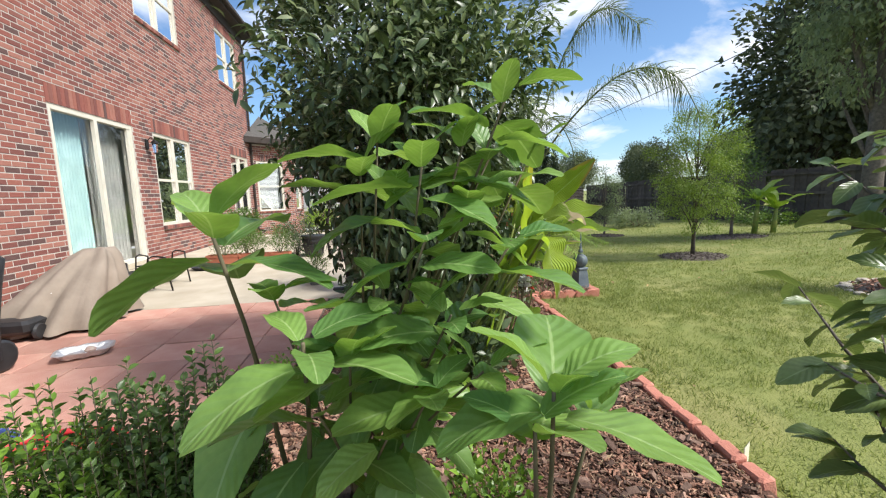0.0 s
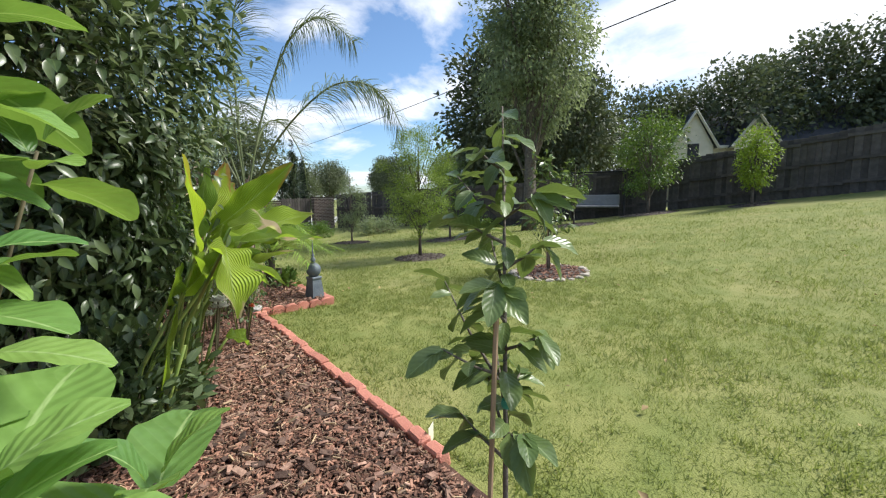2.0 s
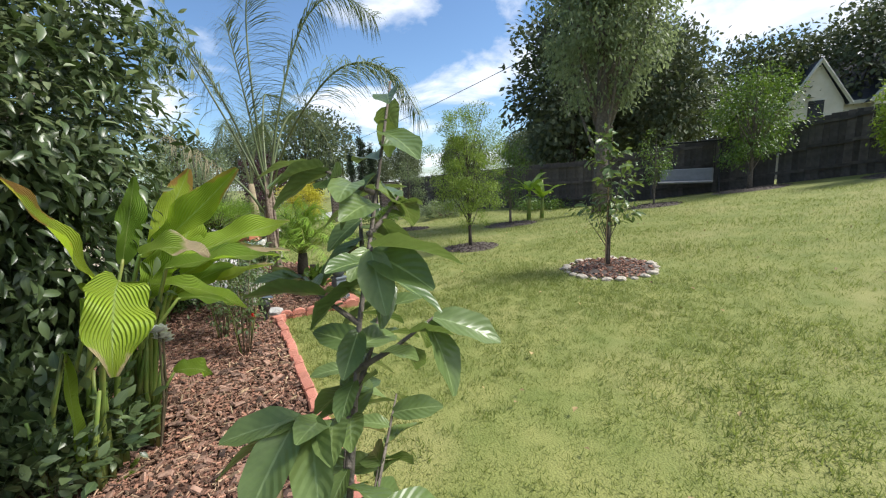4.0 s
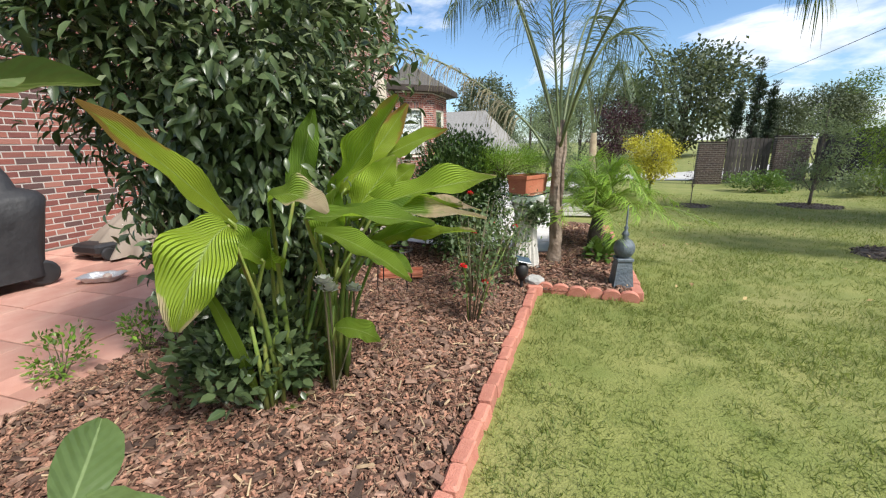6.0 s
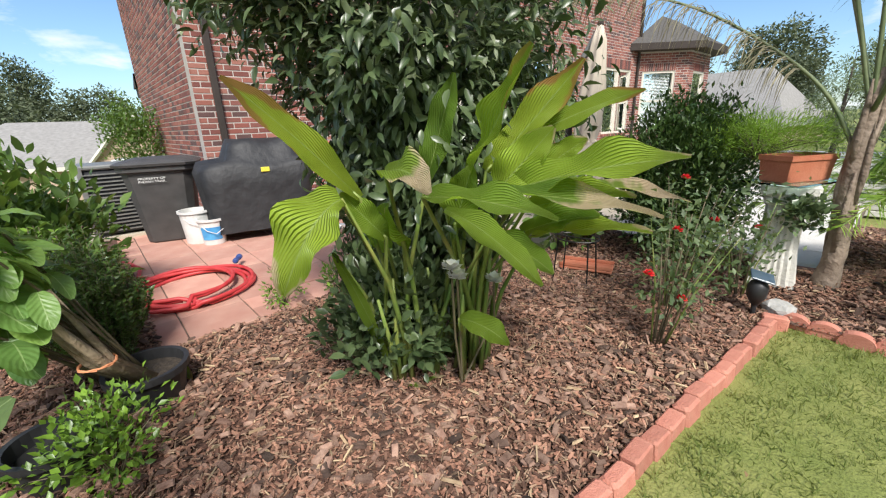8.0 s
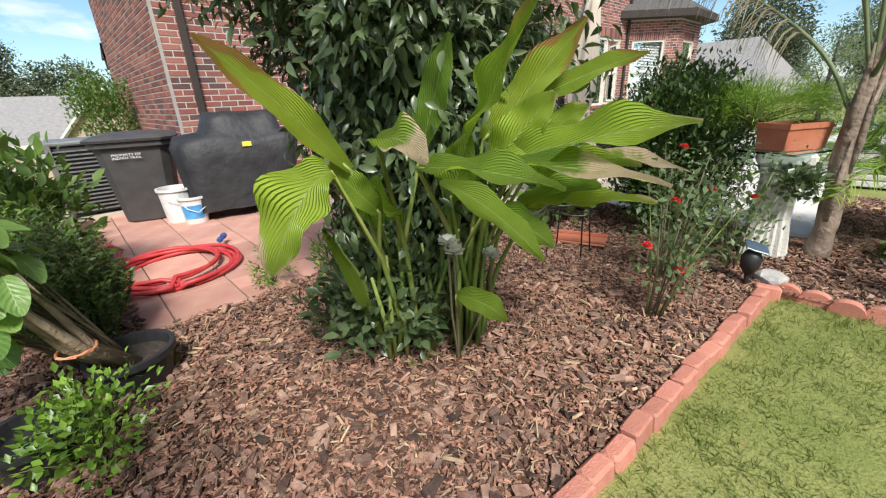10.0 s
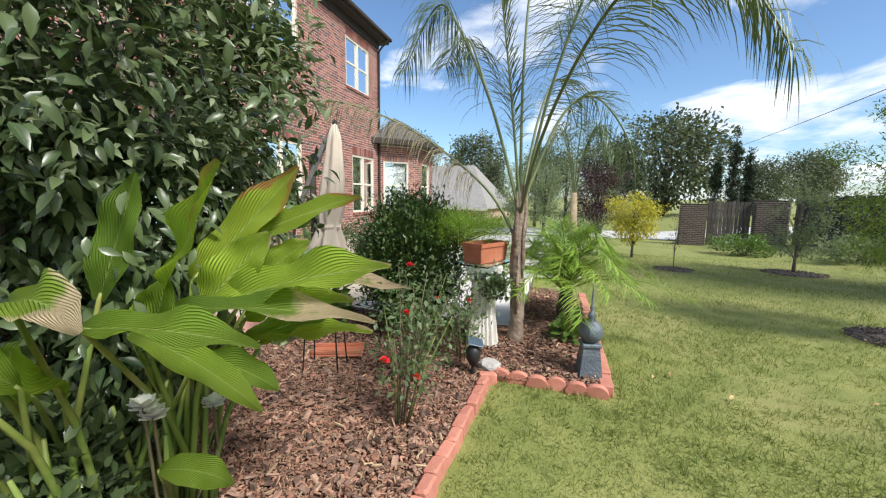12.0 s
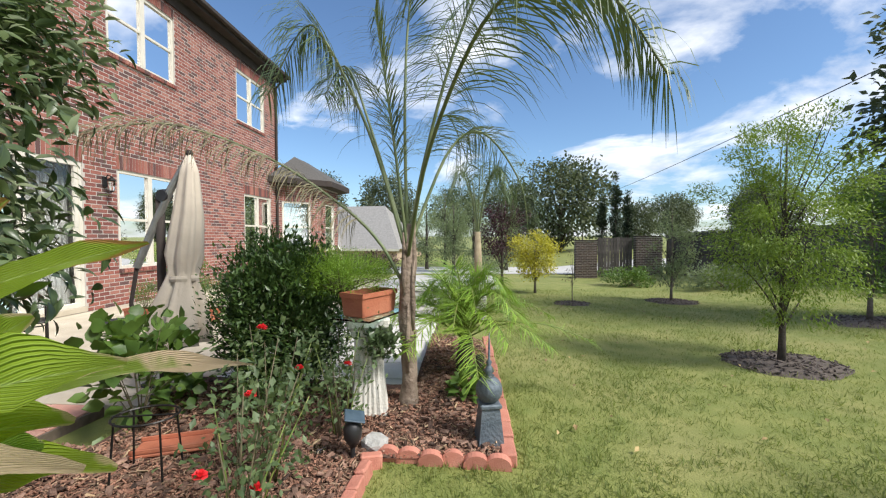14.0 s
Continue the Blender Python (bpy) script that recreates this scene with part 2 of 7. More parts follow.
        tr.inputs["From Min"].default_value, tr.inputs["From Max"].default_value = dry
        l.new(rn.outputs[0], tr.inputs[0])
        tm = n.new("ShaderNodeMixRGB")
        tm.inputs[2].default_value = (*tip, 1)
        l.new(tr.outputs[0], tm.inputs[0])
        l.new(col, tm.inputs[1])
        col = tm.outputs[0]
    l.new(col, p.inputs["Base Color"])
    if through:
        tl = n.new("ShaderNodeBsdfTranslucent")
        tm2 = n.new("ShaderNodeMixRGB")
        tm2.inputs[0].default_value = 0.5
        tm2.inputs[2].default_value = (*glow, 1)
        l.new(col, tm2.inputs[1])
        l.new(tm2.outputs[0], tl.inputs[0])
        ms = n.new("ShaderNodeMixShader")
        ms.inputs[0].default_value = through
        l.new(p.outputs[0], ms.inputs[1])
        l.new(tl.outputs[0], ms.inputs[2])
        l.new(ms.outputs[0], out.inputs[0])
    return mt


def brick_tones(name, reds, dark, share=0.12, per="island"):
    """Brick faces: mixed reds with a share of near-black headers, pitted."""
    mt = mat(name, reds[0], reds[1], scale=30, rough=0.88, bump=0.5, bump_scale=120)
    n, l = mt.node_tree.nodes, mt.node_tree.links
    p = n["Principled BSDF"]
    rnd = n.new("ShaderNodeNewGeometry").outputs["Random Per Island"] if per == "island" else n.new("ShaderNodeObjectInfo").outputs["Random"]
    ramp = n.new("ShaderNodeValToRGB")
    ramp.color_ramp.interpolation = "CONSTANT"
    e = ramp.color_ramp.elements
    e[0].position, e[0].color = 0.0, (*dark, 1)
    e[1].position, e[1].color = share, (*reds[0], 1)
    for i, c in enumerate(reds[1:]):
        el = e.new(share + (1 - share) * (i + 1) / len(reds))
        el.color = (*c, 1)
    l.new(rnd, ramp.inputs[0])
    old = p.inputs["Base Color"].links[0].from_socket
    mx = n.new("ShaderNodeMixRGB")
    mx.inputs[0].default_value = 0.72
    l.new(old, mx.inputs[1])
    l.new(ramp.outputs[0], mx.inputs[2])
    l.new(mx.outputs[0], p.inputs["Base Color"])
    return mt


def glass_mat(name, tint=(0.9, 0.95, 0.95)):
    mt = bpy.data.materials.new(name)
    mt.use_nodes = True
    p = mt.node_tree.nodes["Principled BSDF"]
    p.inputs["Base Color"].default_value = (*tint, 1)
    p.inputs["Roughness"].default_value, p.inputs["Transmission Weight"].default_value, p.inputs["IOR"].default_value = 0.02, 1.0, 1.45
    return mt


REDS = [(0.25, 0.08, 0.062), (0.3, 0.112, 0.083), (0.155, 0.053, 0.046), (0.35, 0.158, 0.12), (0.21, 0.083, 0.067)]
M_BRICK = brick_tones("house brick", REDS, (0.05, 0.045, 0.047), 0.17)
M_BRICK_ONE = brick_tones("single house brick", REDS, (0.05, 0.045, 0.047), 0.17, "object")
M_MORTAR = mat("mortar", (0.5, 0.455, 0.41), (0.41, 0.375, 0.34), 9, 0.95, bump=0.3)
M_TRIM = mat("ivory window frame", (0.66, 0.62, 0.53), (0.58, 0.55, 0.47), 6, 0.45)
M_GLASS = glass_mat("window glass")
M_EAVE = mat("dark brown eave paint", (0.03, 0.022, 0.018), (0.042, 0.032, 0.027), 5, 0.85)
M_SHINGLE = mat("grey brown shingles", (0.068, 0.064, 0.06), (0.105, 0.098, 0.09), 25, 0.95, bump=0.5, island=0.25)
M_LAWN = mat("lawn soil and thatch", (0.155, 0.188, 0.042), (0.24, 0.25, 0.072), 3.0, 0.95, bump=0.6, bump_scale=90, spots=0.5, spot_scale=0.7, spot_col=(0.33, 0.29, 0.12))
M_GRASS = leaf_mat("grass blades", (0.132, 0.182, 0.045), (0.255, 0.28, 0.095), 0.6, 0.42, glow=(0.42, 0.5, 0.1), spread=0.4)
M_MULCH = mat("bark mulch bed", (0.075, 0.036, 0.024), (0.15, 0.075, 0.05), 25, 0.95, bump=0.9, bump_scale=50, spots=0.5, spot_scale=4, spot_col=(0.03, 0.022, 0.018))
M_SHRED = mat("bark shreds", (0.22, 0.125, 0.08), (0.33, 0.23, 0.155), 20, 0.9, island=0.6)
M_CHIP = mat("bark chips", (0.18, 0.084, 0.055), (0.29, 0.16, 0.108), 20, 0.9, bump=0.4, island=0.75)
M_FLAKE = mat("bark flakes", (0.13, 0.07, 0.05), (0.27, 0.17, 0.125), 20, 0.9, bump=0.4, island=0.8)
M_STRAW = mat("pale wood splinters", (0.5, 0.38, 0.24), (0.36, 0.24, 0.14), 20, 0.9, island=0.4)
M_PAVER = mat("red concrete pavers", (0.48, 0.235, 0.18), (0.56, 0.32, 0.245), 5, 0.9, bump=0.35, bump_scale=150, per_object=0.17, spots=0.55, spot_scale=2.2, spot_col=(0.46, 0.34, 0.26))
M_JOINT = mat("paver joints", (0.1, 0.08, 0.06), (0.17, 0.13, 0.1), 20, 0.95)
M_CONC = mat("weathered concrete", (0.43, 0.37, 0.275), (0.53, 0.47, 0.37), 2.5, 0.92, bump=0.3, bump_scale=120, spots=0.35, spot_scale=1.4, spot_col=(0.34, 0.29, 0.22))
M_SLAB = mat("pale grey slabs", (0.52, 0.5, 0.46), (0.62, 0.6, 0.56), 3, 0.9, bump=0.25, bump_scale=120, per_object=0.08)
M_EDGER = mat("salmon red edging brick", (0.43, 0.155, 0.11), (0.53, 0.23, 0.165), 12, 0.88, bump=0.35, bump_scale=140, per_object=0.14, spots=0.4, spot_scale=7, spot_col=(0.3, 0.13, 0.09))
M_FENCE = mat("weathered dark fence boards", (0.06, 0.052, 0.048), (0.105, 0.092, 0.085), 7, 0.85, bump=0.4, per_object=0.3)
M_DARK = mat("dark room", (0.05, 0.05, 0.055), (0.035, 0.035, 0.04), 3, 0.9)
M_BLIND = mat("pale slatted blind", (0.72, 0.74, 0.74), (0.65, 0.67, 0.68), 5, 0.5)

# ---- ground ----
def steps(a, b, d):
    k = max(1, round((b - a) / d))
    return [a + (b - a) * i / k for i in range(k + 1)]


def sheet(xs, ys, zf):
    m = Mesh()
    w = len(xs)
    m.v = [(x, y, zf(x, y)) for y in ys for x in xs]
    m.f = [(j * w + i, j * w + i + 1, (j + 1) * w + i + 1, (j + 1) * w + i) for j in range(len(ys) - 1) for i in range(w - 1)]
    m.uv = [(0.0, 0.0)] * len(m.v)
    return m


tagged(part("ground", sheet([-2500, -600, -150, -60] + steps(-30, 34, 0.5) + [45, 70, 150, 600, 2500],
                            [-2500, -600, -150, -50] + steps(-16, 40, 0.5) + [55, 80, 150, 600, 2500],
                            lambda x, y: height(x, y) - 0.012 - (0.05 if x < 2.9 and y > -8 and y < 12 else 0)), M_LAWN, smooth=True),
       "mown lawn with dry straw-coloured patches", "lawn", kind="structure")

EDGE = [(2.88, -3.0), (2.94, 1.0), (2.98, 1.6), (3.03, 2.3), (3.06, 2.8), (3.12, 3.6), (3.165, 4.42)]


def edge_x(y):
    for (xa, ya), (xb, yb) in zip(EDGE, EDGE[1:]):
        if y <= yb:
            return xa + (xb - xa) * (y - ya) / (yb - ya)
    return 4.0


BED_END = 7.0


def bed_z(x, y):
    """The mulch: uneven, and heaped up towards the palm."""
    u = max(0.0, min(1.0, (y - 4.62) / 0.36))
    return 0.012 + 0.035 * noise.noise((x * 2.1, y * 2.1, 0)) + 0.1 * u * u * (3 - 2 * u) * max(0.0, min(1.0, (4.0 - x) / 0.25))


bed = Mesh()
rows = steps(-3, 4.42, 0.12)
for ya, yb in zip(rows, rows[1:]):
    xs = [0.93 + (edge_x(ya) - 0.93) * i / 18 for i in range(19)]
    xt = [0.93 + (edge_x(yb) - 0.93) * i / 18 for i in range(19)]
    for i in range(18):
        q = [(xs[i], ya), (xs[i + 1], ya), (xt[i + 1], yb), (xt[i], yb)]
        bed.add([(x, y, bed_z(x, y)) for x, y in q], [(0, 1, 2, 3)])
rows = steps(4.42, BED_END, 0.12)
for ya, yb in zip(rows, rows[1:]):
    left = 1.4 if ya < 5.25 else 3.3
    xs = [left + (3.95 - left) * i / 18 for i in range(19)]
    for i in range(18):
        q = [(xs[i], ya), (xs[i + 1], ya), (xs[i + 1], yb), (xs[i], yb)]
        bed.add([(x, y, bed_z(x, y)) for x, y in q], [(0, 1, 2, 3)])
tagged(part("mulch_bed", bed, M_MULCH, smooth=True), "planting bed of shredded reddish-brown bark mulch", "flower bed", kind="structure")

# concrete patio by the house and grey slabs behind the bed
conc = Mesh()
conc.box((-2.9, 5.05, -0.12), (1.35, 14.5, 0.0))
conc.box((-3.4, 1.42, -0.12), (-2.5, 2.3, 0.03))
tagged(part("concrete_patio", conc, M_CONC), "buff weathered concrete patio slab beside the house", "patio", kind="structure")

# ---- boards of the fence, as one thing for each run ----
def fence_run(label, a, b, tall=1.83):
    a, b = Vector((*a, 0)), Vector((*b, 0))
    along = (b - a).normalized()
    turn = math.degrees(math.atan2(along.y, along.x))
    run = thing("fence", label, "fence", a.x, a.y, height(a.x, a.y), turn)
    n = int((b - a).length / 0.165)
    base = height(a.x, a.y)
    me = Mesh().block((0, -0.012, 0), (0.185, 0.012, tall), 0.005).data("board", M_FENCE)
    far = Mesh().block((0, 0.016, 0), (0.185, 0.04, tall), 0.005).data("board", M_FENCE)
    for i in range(n):
        p = a + along * (i * 0.165)
        z = height(p.x, p.y) - base - 0.04 + rng.uniform(-0.02, 0.02)
        part("board", me if i % 2 else far, None, run, m=pose(i * 0.165, 0, z, 0, rng.uniform(-0.5, 0.5), 0))
        if i % 6 == 0:
            q = a + along * ((i + 6) * 0.165)
            z1 = height(q.x, q.y) - base
            for h in (0.3, 0.95, 1.6):
                part("rail", Mesh().add([(i * .165, .043, z + h), (i * .165 + 1, .043, z1 + h), (i * .165 + 1, .095, z1 + h), (i * .165, .095, z + h),
                           (i * .165, .043, z + h + .09), (i * .165 + 1, .043, z1 + h + .09), (i * .165 + 1, .095, z1 + h + .09), (i * .165, .095, z + h + .09)],
                          [(3, 2, 1, 0), (4, 5, 6, 7), (0, 1, 5, 4), (2, 3, 7, 6)]), M_FENCE, run)
    return run


fence_run("dark weathered shadow-box board fence along the rising lawn", (18.0, -9.0), (18.4, 5.6))
fence_run("dark weathered shadow-box board fence behind the banana plant", (18.4, 5.6), (15.3, 12.7))
fence_run("dark weathered board fence running down to the gate", (15.3, 12.7), (12.45, 20.2))

# ---- plant building blocks ----
def unit(a):
    return a / np.maximum(np.linalg.norm(a, axis=1, keepdims=True), 1e-9)


def leaf_shape(width=0.36, n=3, fold=0.12, droop=0.15, wide=0.5):
    """Template leaf, one long along x: rows of left, middle, right; a fold along the rib and a drooping tip."""
    v, uv = [], []
    for i in range(n + 1):
        u = i / n
        w = width * (math.sin(math.pi * u ** (0.5 / wide * 0.9)) * 0.5 + 0.015)
        z = -droop * u * u
        for s in (-1, 0, 1):
            v.append((u, s * w, z + abs(s) * fold * w * 2))
            uv.append((u, s * 1.0))
    f = []
    for i in range(n):
        for s in (0, 1):
            a = i * 3 + s
            f.append((a, a + 1, a + 4, a + 3))
    return np.array(v), f, uv


def scatter(shape, pos, ahead, up, size, name, mat, smooth=True):
    """Many copies of one leaf shape in a single mesh; pos, ahead and up are arrays of places and directions."""
    v, f, uv = shape
    x = unit(ahead)
    y = unit(np.cross(up, x))
    z = np.cross(x, y)
    s = size[:, None, None]
    verts = pos[:, None, :] + s * (v[None, :, 0:1] * x[:, None, :] + v[None, :, 1:2] * y[:, None, :] + v[None, :, 2:3] * z[:, None, :])
    k, n = len(v), len(pos)
    faces = (np.array(f)[None] + (np.arange(n) * k)[:, None, None]).reshape(-1, len(f[0]))
    me = bpy.data.meshes.new(name)
    me.vertices.add(n * k)
    me.vertices.foreach_set("co", verts.reshape(-1).astype(np.float32))
    c = faces.shape[1]
    me.loops.add(faces.size)
    me.loops.foreach_set("vertex_index", faces.reshape(-1).astype(np.int32))
    me.polygons.add(len(faces))
    me.polygons.foreach_set("loop_start", np.arange(0, faces.size, c, dtype=np.int32))
    me.polygons.foreach_set("use_smooth", np.full(len(faces), smooth))
    layer = me.uv_layers.new(name="UVMap")
    layer.data.foreach_set("uv", np.tile(np.array(uv, dtype=np.float32), (n, 1))[faces.reshape(-1)].ravel())
    me.materials.append(mat)
    me.update(calc_edges=True)
    me.validate()
    return me


def cloud(nr, centres, spread, count):
    """count places round each centre, as one array, and the centre of each."""
    c = np.repeat(np.array(centres, float), count, axis=0)
    return c + np.clip(nr.normal(0, 1, c.shape), -1.7, 1.7) * np.array(spread), c


def clump_centres(nr, n, centre, radii, hollow=0.45, flat=-1.0):
    p = unit(nr.normal(0, 1, (n * 3, 3)))
    p = p * (hollow + (1 - hollow) * nr.random((n * 3, 1)) ** 0.6)
    p = p[p[:, 2] > flat][:n]
    return p * np.array(radii) + np.array(centre)


def limbs(m, base, ends, r0, nr, sag=0.1, n=5, r1=0.25):
    for e in ends:
        b, e = Vector(base), Vector(e)
        mid = b.lerp(e, 0.5) + Vector(nr.normal(0, 0.06, 3)) * (e - b).length + Vector((0, 0, sag * (e - b).length))
        path = [b.lerp(mid, t) .lerp(mid.lerp(e, t), t) for t in (0, 0.25, 0.5, 0.75, 1)]
        m.tube(path, [r0 * (1 - (1 - r1) * t) for t in (0, 0.25, 0.5, 0.75, 1)], n)


def tree(name, label, category, x, y, tall, crown_z, radii, leaf, lm, bark, seed, clumps=60, per=90, spread=0.16, trunk_r=0.05, lean=(0, 0), shape=None, z=None, hollow=0.35, low=0.0, limb_n=14, group=""):
    """A tapered trunk with limbs and a crown of separate leaves in uneven clumps."""
    nr = np.random.default_rng(seed)
    z = height(x, y) if z is None else z
    t = thing(name, label, category, x, y, z, 0, group)
    top = Vector((lean[0], lean[1], tall * 0.93))
    trunk = Mesh()
    path = [Vector((0, 0, -0.05)), Vector((lean[0] * .1, lean[1] * .1, tall * .1)), Vector((lean[0] * .35, lean[1] * .35, tall * .4)), Vector((lean[0] * .8, lean[1] * .7, tall * .7)), top]
    trunk.tube(path, [trunk_r * 1.35, trunk_r, trunk_r * .8, trunk_r * .45, trunk_r * .12], 9)
    part("trunk", trunk, bark, t, smooth=True)
    c = clump_centres(nr, clumps, (lean[0] * .6, lean[1] * .6, crown_z), radii, hollow)
    br = Mesh()
    for e in c[:limb_n]:
        k = min(0.9, max(0.15, (e[2] - 0.25 * tall) / tall * 0.9))
        b = Vector((lean[0] * k * .8, lean[1] * k * .8, tall * k * 0.9))
        limbs(br, b, [e], trunk_r * 0.34, nr)
    part("branchwork", br, bark, t, smooth=True)
    pos, mid = cloud(nr, c, np.array([spread, spread, spread * .75]), per)
    out = unit(pos - np.array((0, 0, crown_z))) + nr.normal(0, .8, pos.shape) + np.array((0, 0, -0.25))
    up = nr.normal(0, .55, pos.shape) + np.array((0, 0, 1.0))
    me = scatter(shape or leaf_shape(0.42, 2), pos, out, up, leaf * nr.uniform(.6, 1.25, len(pos)), "crown", lm)
    part("crown", me, lm, t)
    return t


def ribbon_leaf(start, tip, width, arch, face, dry=0.0, n=16, pleats=0.0, wavy=0.0, fold=0.12, across=6, seed=0, tip_w=0.65):
    """A single broad leaf from stalk to tip, bent upwards by arch, its upper side turned to face."""
    r = random.Random(seed)
    a, b = Vector(start), Vector(tip)
    length = (b - a).length
    mid = a.lerp(b, 0.5) + Vector((0, 0, arch * length))
    m = Mesh()
    ph = r.uniform(0, 6)
    rows = []
    for i in range(n + 1):
        u = i / n
        c = a.lerp(mid, u).lerp(mid.lerp(b, u), u)
        d = (mid - a).lerp(b - mid, u).normalized()
        side = d.cross(Vector(face)).normalized()
        nrm = side.cross(d)
        w = width * 0.5 * max(0.04, math.sin(math.pi * min(1, u * 0.93 + 0.045)) ** 0.62) * (1 - (1 - tip_w) * max(0, u - .75) / .25)
        for j in range(across + 1):
            s = j / across * 2 - 1
            off = nrm * (abs(s) * fold * w * 2 + wavy * w * abs(s) * math.sin(u * 13 + ph + (2 if s > 0 else 0)) * .35)
            m.v.append(tuple(c + side * (s * w) + off))
            m.uv.append((u + 1e-4, s))
    k = across + 1
    m.f = [(i * k + j, i * k + j + 1, (i + 1) * k + j + 1, (i + 1) * k + j) for i in range(n) for j in range(across)]
    return m


def frond(m, st, path, leaflet, n, width, hang=0.8, nr=None, spread=1.0, r=0.014, start=0.25, fork=0.5):
    """A feather leaf: the rachis into st, its leaflets into m, two rows that droop from it."""
    p = [Vector(q) for q in path]
    k = len(p) - 1

    def at(u):
        s = min(u * k, k - 1e-6)
        i = int(s)
        f = s - i
        q0, q1, q2, q3 = p[max(i - 1, 0)], p[i], p[i + 1], p[min(i + 2, k)]
        return 0.5 * ((2 * q1) + (q2 - q0) * f + (2 * q0 - 5 * q1 + 4 * q2 - q3) * f * f + (3 * q1 - q0 - 3 * q2 + q3) * f ** 3)

    line = [at(i / 22) for i in range(23)]
    st.tube(line, [r * (1 - .8 * i / 22) + .0015 for i in range(23)], 6)
    for i in range(n):
        u = start + (1 - start) * (i + nr.random()) / n
        c = at(u)
        d = (at(min(1, u + .02)) - at(max(0, u - .02))).normalized()
        side = d.cross(Vector((0, 0, 1)))
        if side.length < .1:
            side = Vector((1, 0, 0))
        side.normalize()
        for s in (-1, 1):
            L = leaflet * (0.55 + 0.45 * math.sin(math.pi * min(1, u * .9 + .1))) * nr.uniform(.75, 1.15)
            out = (side * s * spread * nr.uniform(.5, 1.2) + d * nr.uniform(fork * .5, fork * 1.5) + Vector((0, 0, nr.uniform(-.3, .5)))).normalized()
            q = [c]
            for step in range(4):
                out = (out + Vector((0, 0, -hang * (0.12 + .13 * step)))).normalized()
                q.append(q[-1] + out * L / 4)
            w = Vector((out.y, -out.x, 0.3)).normalized() * width * nr.uniform(.7, 1.2)
            v = []
            for j, (a, ww) in enumerate(zip(q, (.5, 1, .85, .55, .08))):
                v += [a - w * ww, a + w * ww]
            m.add(v, [(2 * j, 2 * j + 1, 2 * j + 3, 2 * j + 2) for j in range(4)], [(j // 2 / 4 + 1e-4, (-1) ** j) for j in range(10)])


M_SHRUB = leaf_mat("dark shrub leaves", (0.043, 0.073, 0.03), (0.12, 0.163, 0.072), 0.34, 0.18, rib=0.1, rib_col=(0.1, 0.14, 0.05), spread=0.35, glow=(0.12, 0.2, 0.03), spec=0.5)
M_BROAD = leaf_mat("broad bright leaves", (0.09, 0.2, 0.057), (0.25, 0.4, 0.097), 0.38, 0.36, rib=0.06, rib_col=(0.36, 0.5, 0.2), side=0.2, side_n=7, vein=0.09, spread=0.2, per="object", glow=(0.4, 0.62, 0.05))
CANNA = dict(rough=0.34, through=0.45, rib=0.05, rib_col=(0.44, 0.58, 0.17), side=1.0, side_n=13, slant=-0.62, vein=0.3, vein_from=0.3, spread=0.28, per="object", glow=(0.5, 0.74, 0.03))
M_CANNA = leaf_mat("pleated lily leaves", (0.17, 0.31, 0.036), (0.39, 0.54, 0.05), tip=(0.74, 0.6, 0.36), **CANNA)
M_CANNA_DRY = leaf_mat("pleated lily leaves with shrivelled tan ends", (0.13, 0.25, 0.035), (0.3, 0.42, 0.05), tip=(0.8, 0.62, 0.42), dry=(0.9, 1.02), shrivel=0.12, **CANNA)
M_CANNA_RUST = leaf_mat("yellowing lily leaves with rusty margins", (0.28, 0.41, 0.03), (0.42, 0.54, 0.045), tip=(0.44, 0.22, 0.07), dry=(1.33, 1.42), shrivel=0.42, **CANNA)
M_CANNA_STEM = mat("lily stalks", (0.11, 0.2, 0.035), (0.24, 0.28, 0.07), 10, 0.5, spots=0.4, spot_scale=9, spot_col=(0.36, 0.28, 0.1))
M_SAPLING = leaf_mat("grey green fruit tree leaves", (0.075, 0.125, 0.04), (0.17, 0.235, 0.08), 0.32, 0.25, rib=0.07, rib_col=(0.25, 0.33, 0.14), side=0.14, side_n=7, spread=0.2, per="object", glow=(0.3, 0.42, 0.06), spec=0.45, vein=0.04)
M_BOX = leaf_mat("boxwood leaves", (0.06, 0.12, 0.02), (0.2, 0.34, 0.04), 0.35, 0.2, spread=0.3)
M_BOXD = leaf_mat("dark boxwood leaves", (0.045, 0.09, 0.022), (0.12, 0.2, 0.045), 0.35, 0.15, spread=0.3)
M_ROSE = leaf_mat("rose leaves", (0.06, 0.1, 0.045), (0.15, 0.2, 0.09), 0.5, 0.25, spread=0.3)
M_LIME = leaf_mat("yellow green leaves", (0.14, 0.22, 0.02), (0.3, 0.38, 0.04), 0.5, 0.3, spread=0.3)
M_YELLOW = leaf_mat("golden leaves", (0.4, 0.38, 0.03), (0.55, 0.5, 0.05), 0.5, 0.3, spread=0.3, glow=(0.6, 0.55, 0.05))
M_PURPLE = leaf_mat("purple leaves", (0.03, 0.012, 0.016), (0.07, 0.025, 0.032), 0.5, 0.15, spread=0.3, glow=(0.12, 0.03, 0.04))
M_OAK = leaf_mat("dark oak leaves", (0.12, 0.16, 0.085), (0.24, 0.29, 0.15), 0.5, 0.48, spread=0.3, glow=(0.36, 0.44, 0.18))
M_FAR = leaf_mat("distant woodland leaves", (0.065, 0.085, 0.045), (0.14, 0.165, 0.09), 0.7, 0.2, spread=0.3, glow=(0.14, 0.18, 0.05))
M_TREEA = leaf_mat("young tree leaves", (0.1, 0.165, 0.022), (0.23, 0.3, 0.045), 0.5, 0.3, spread=0.3)
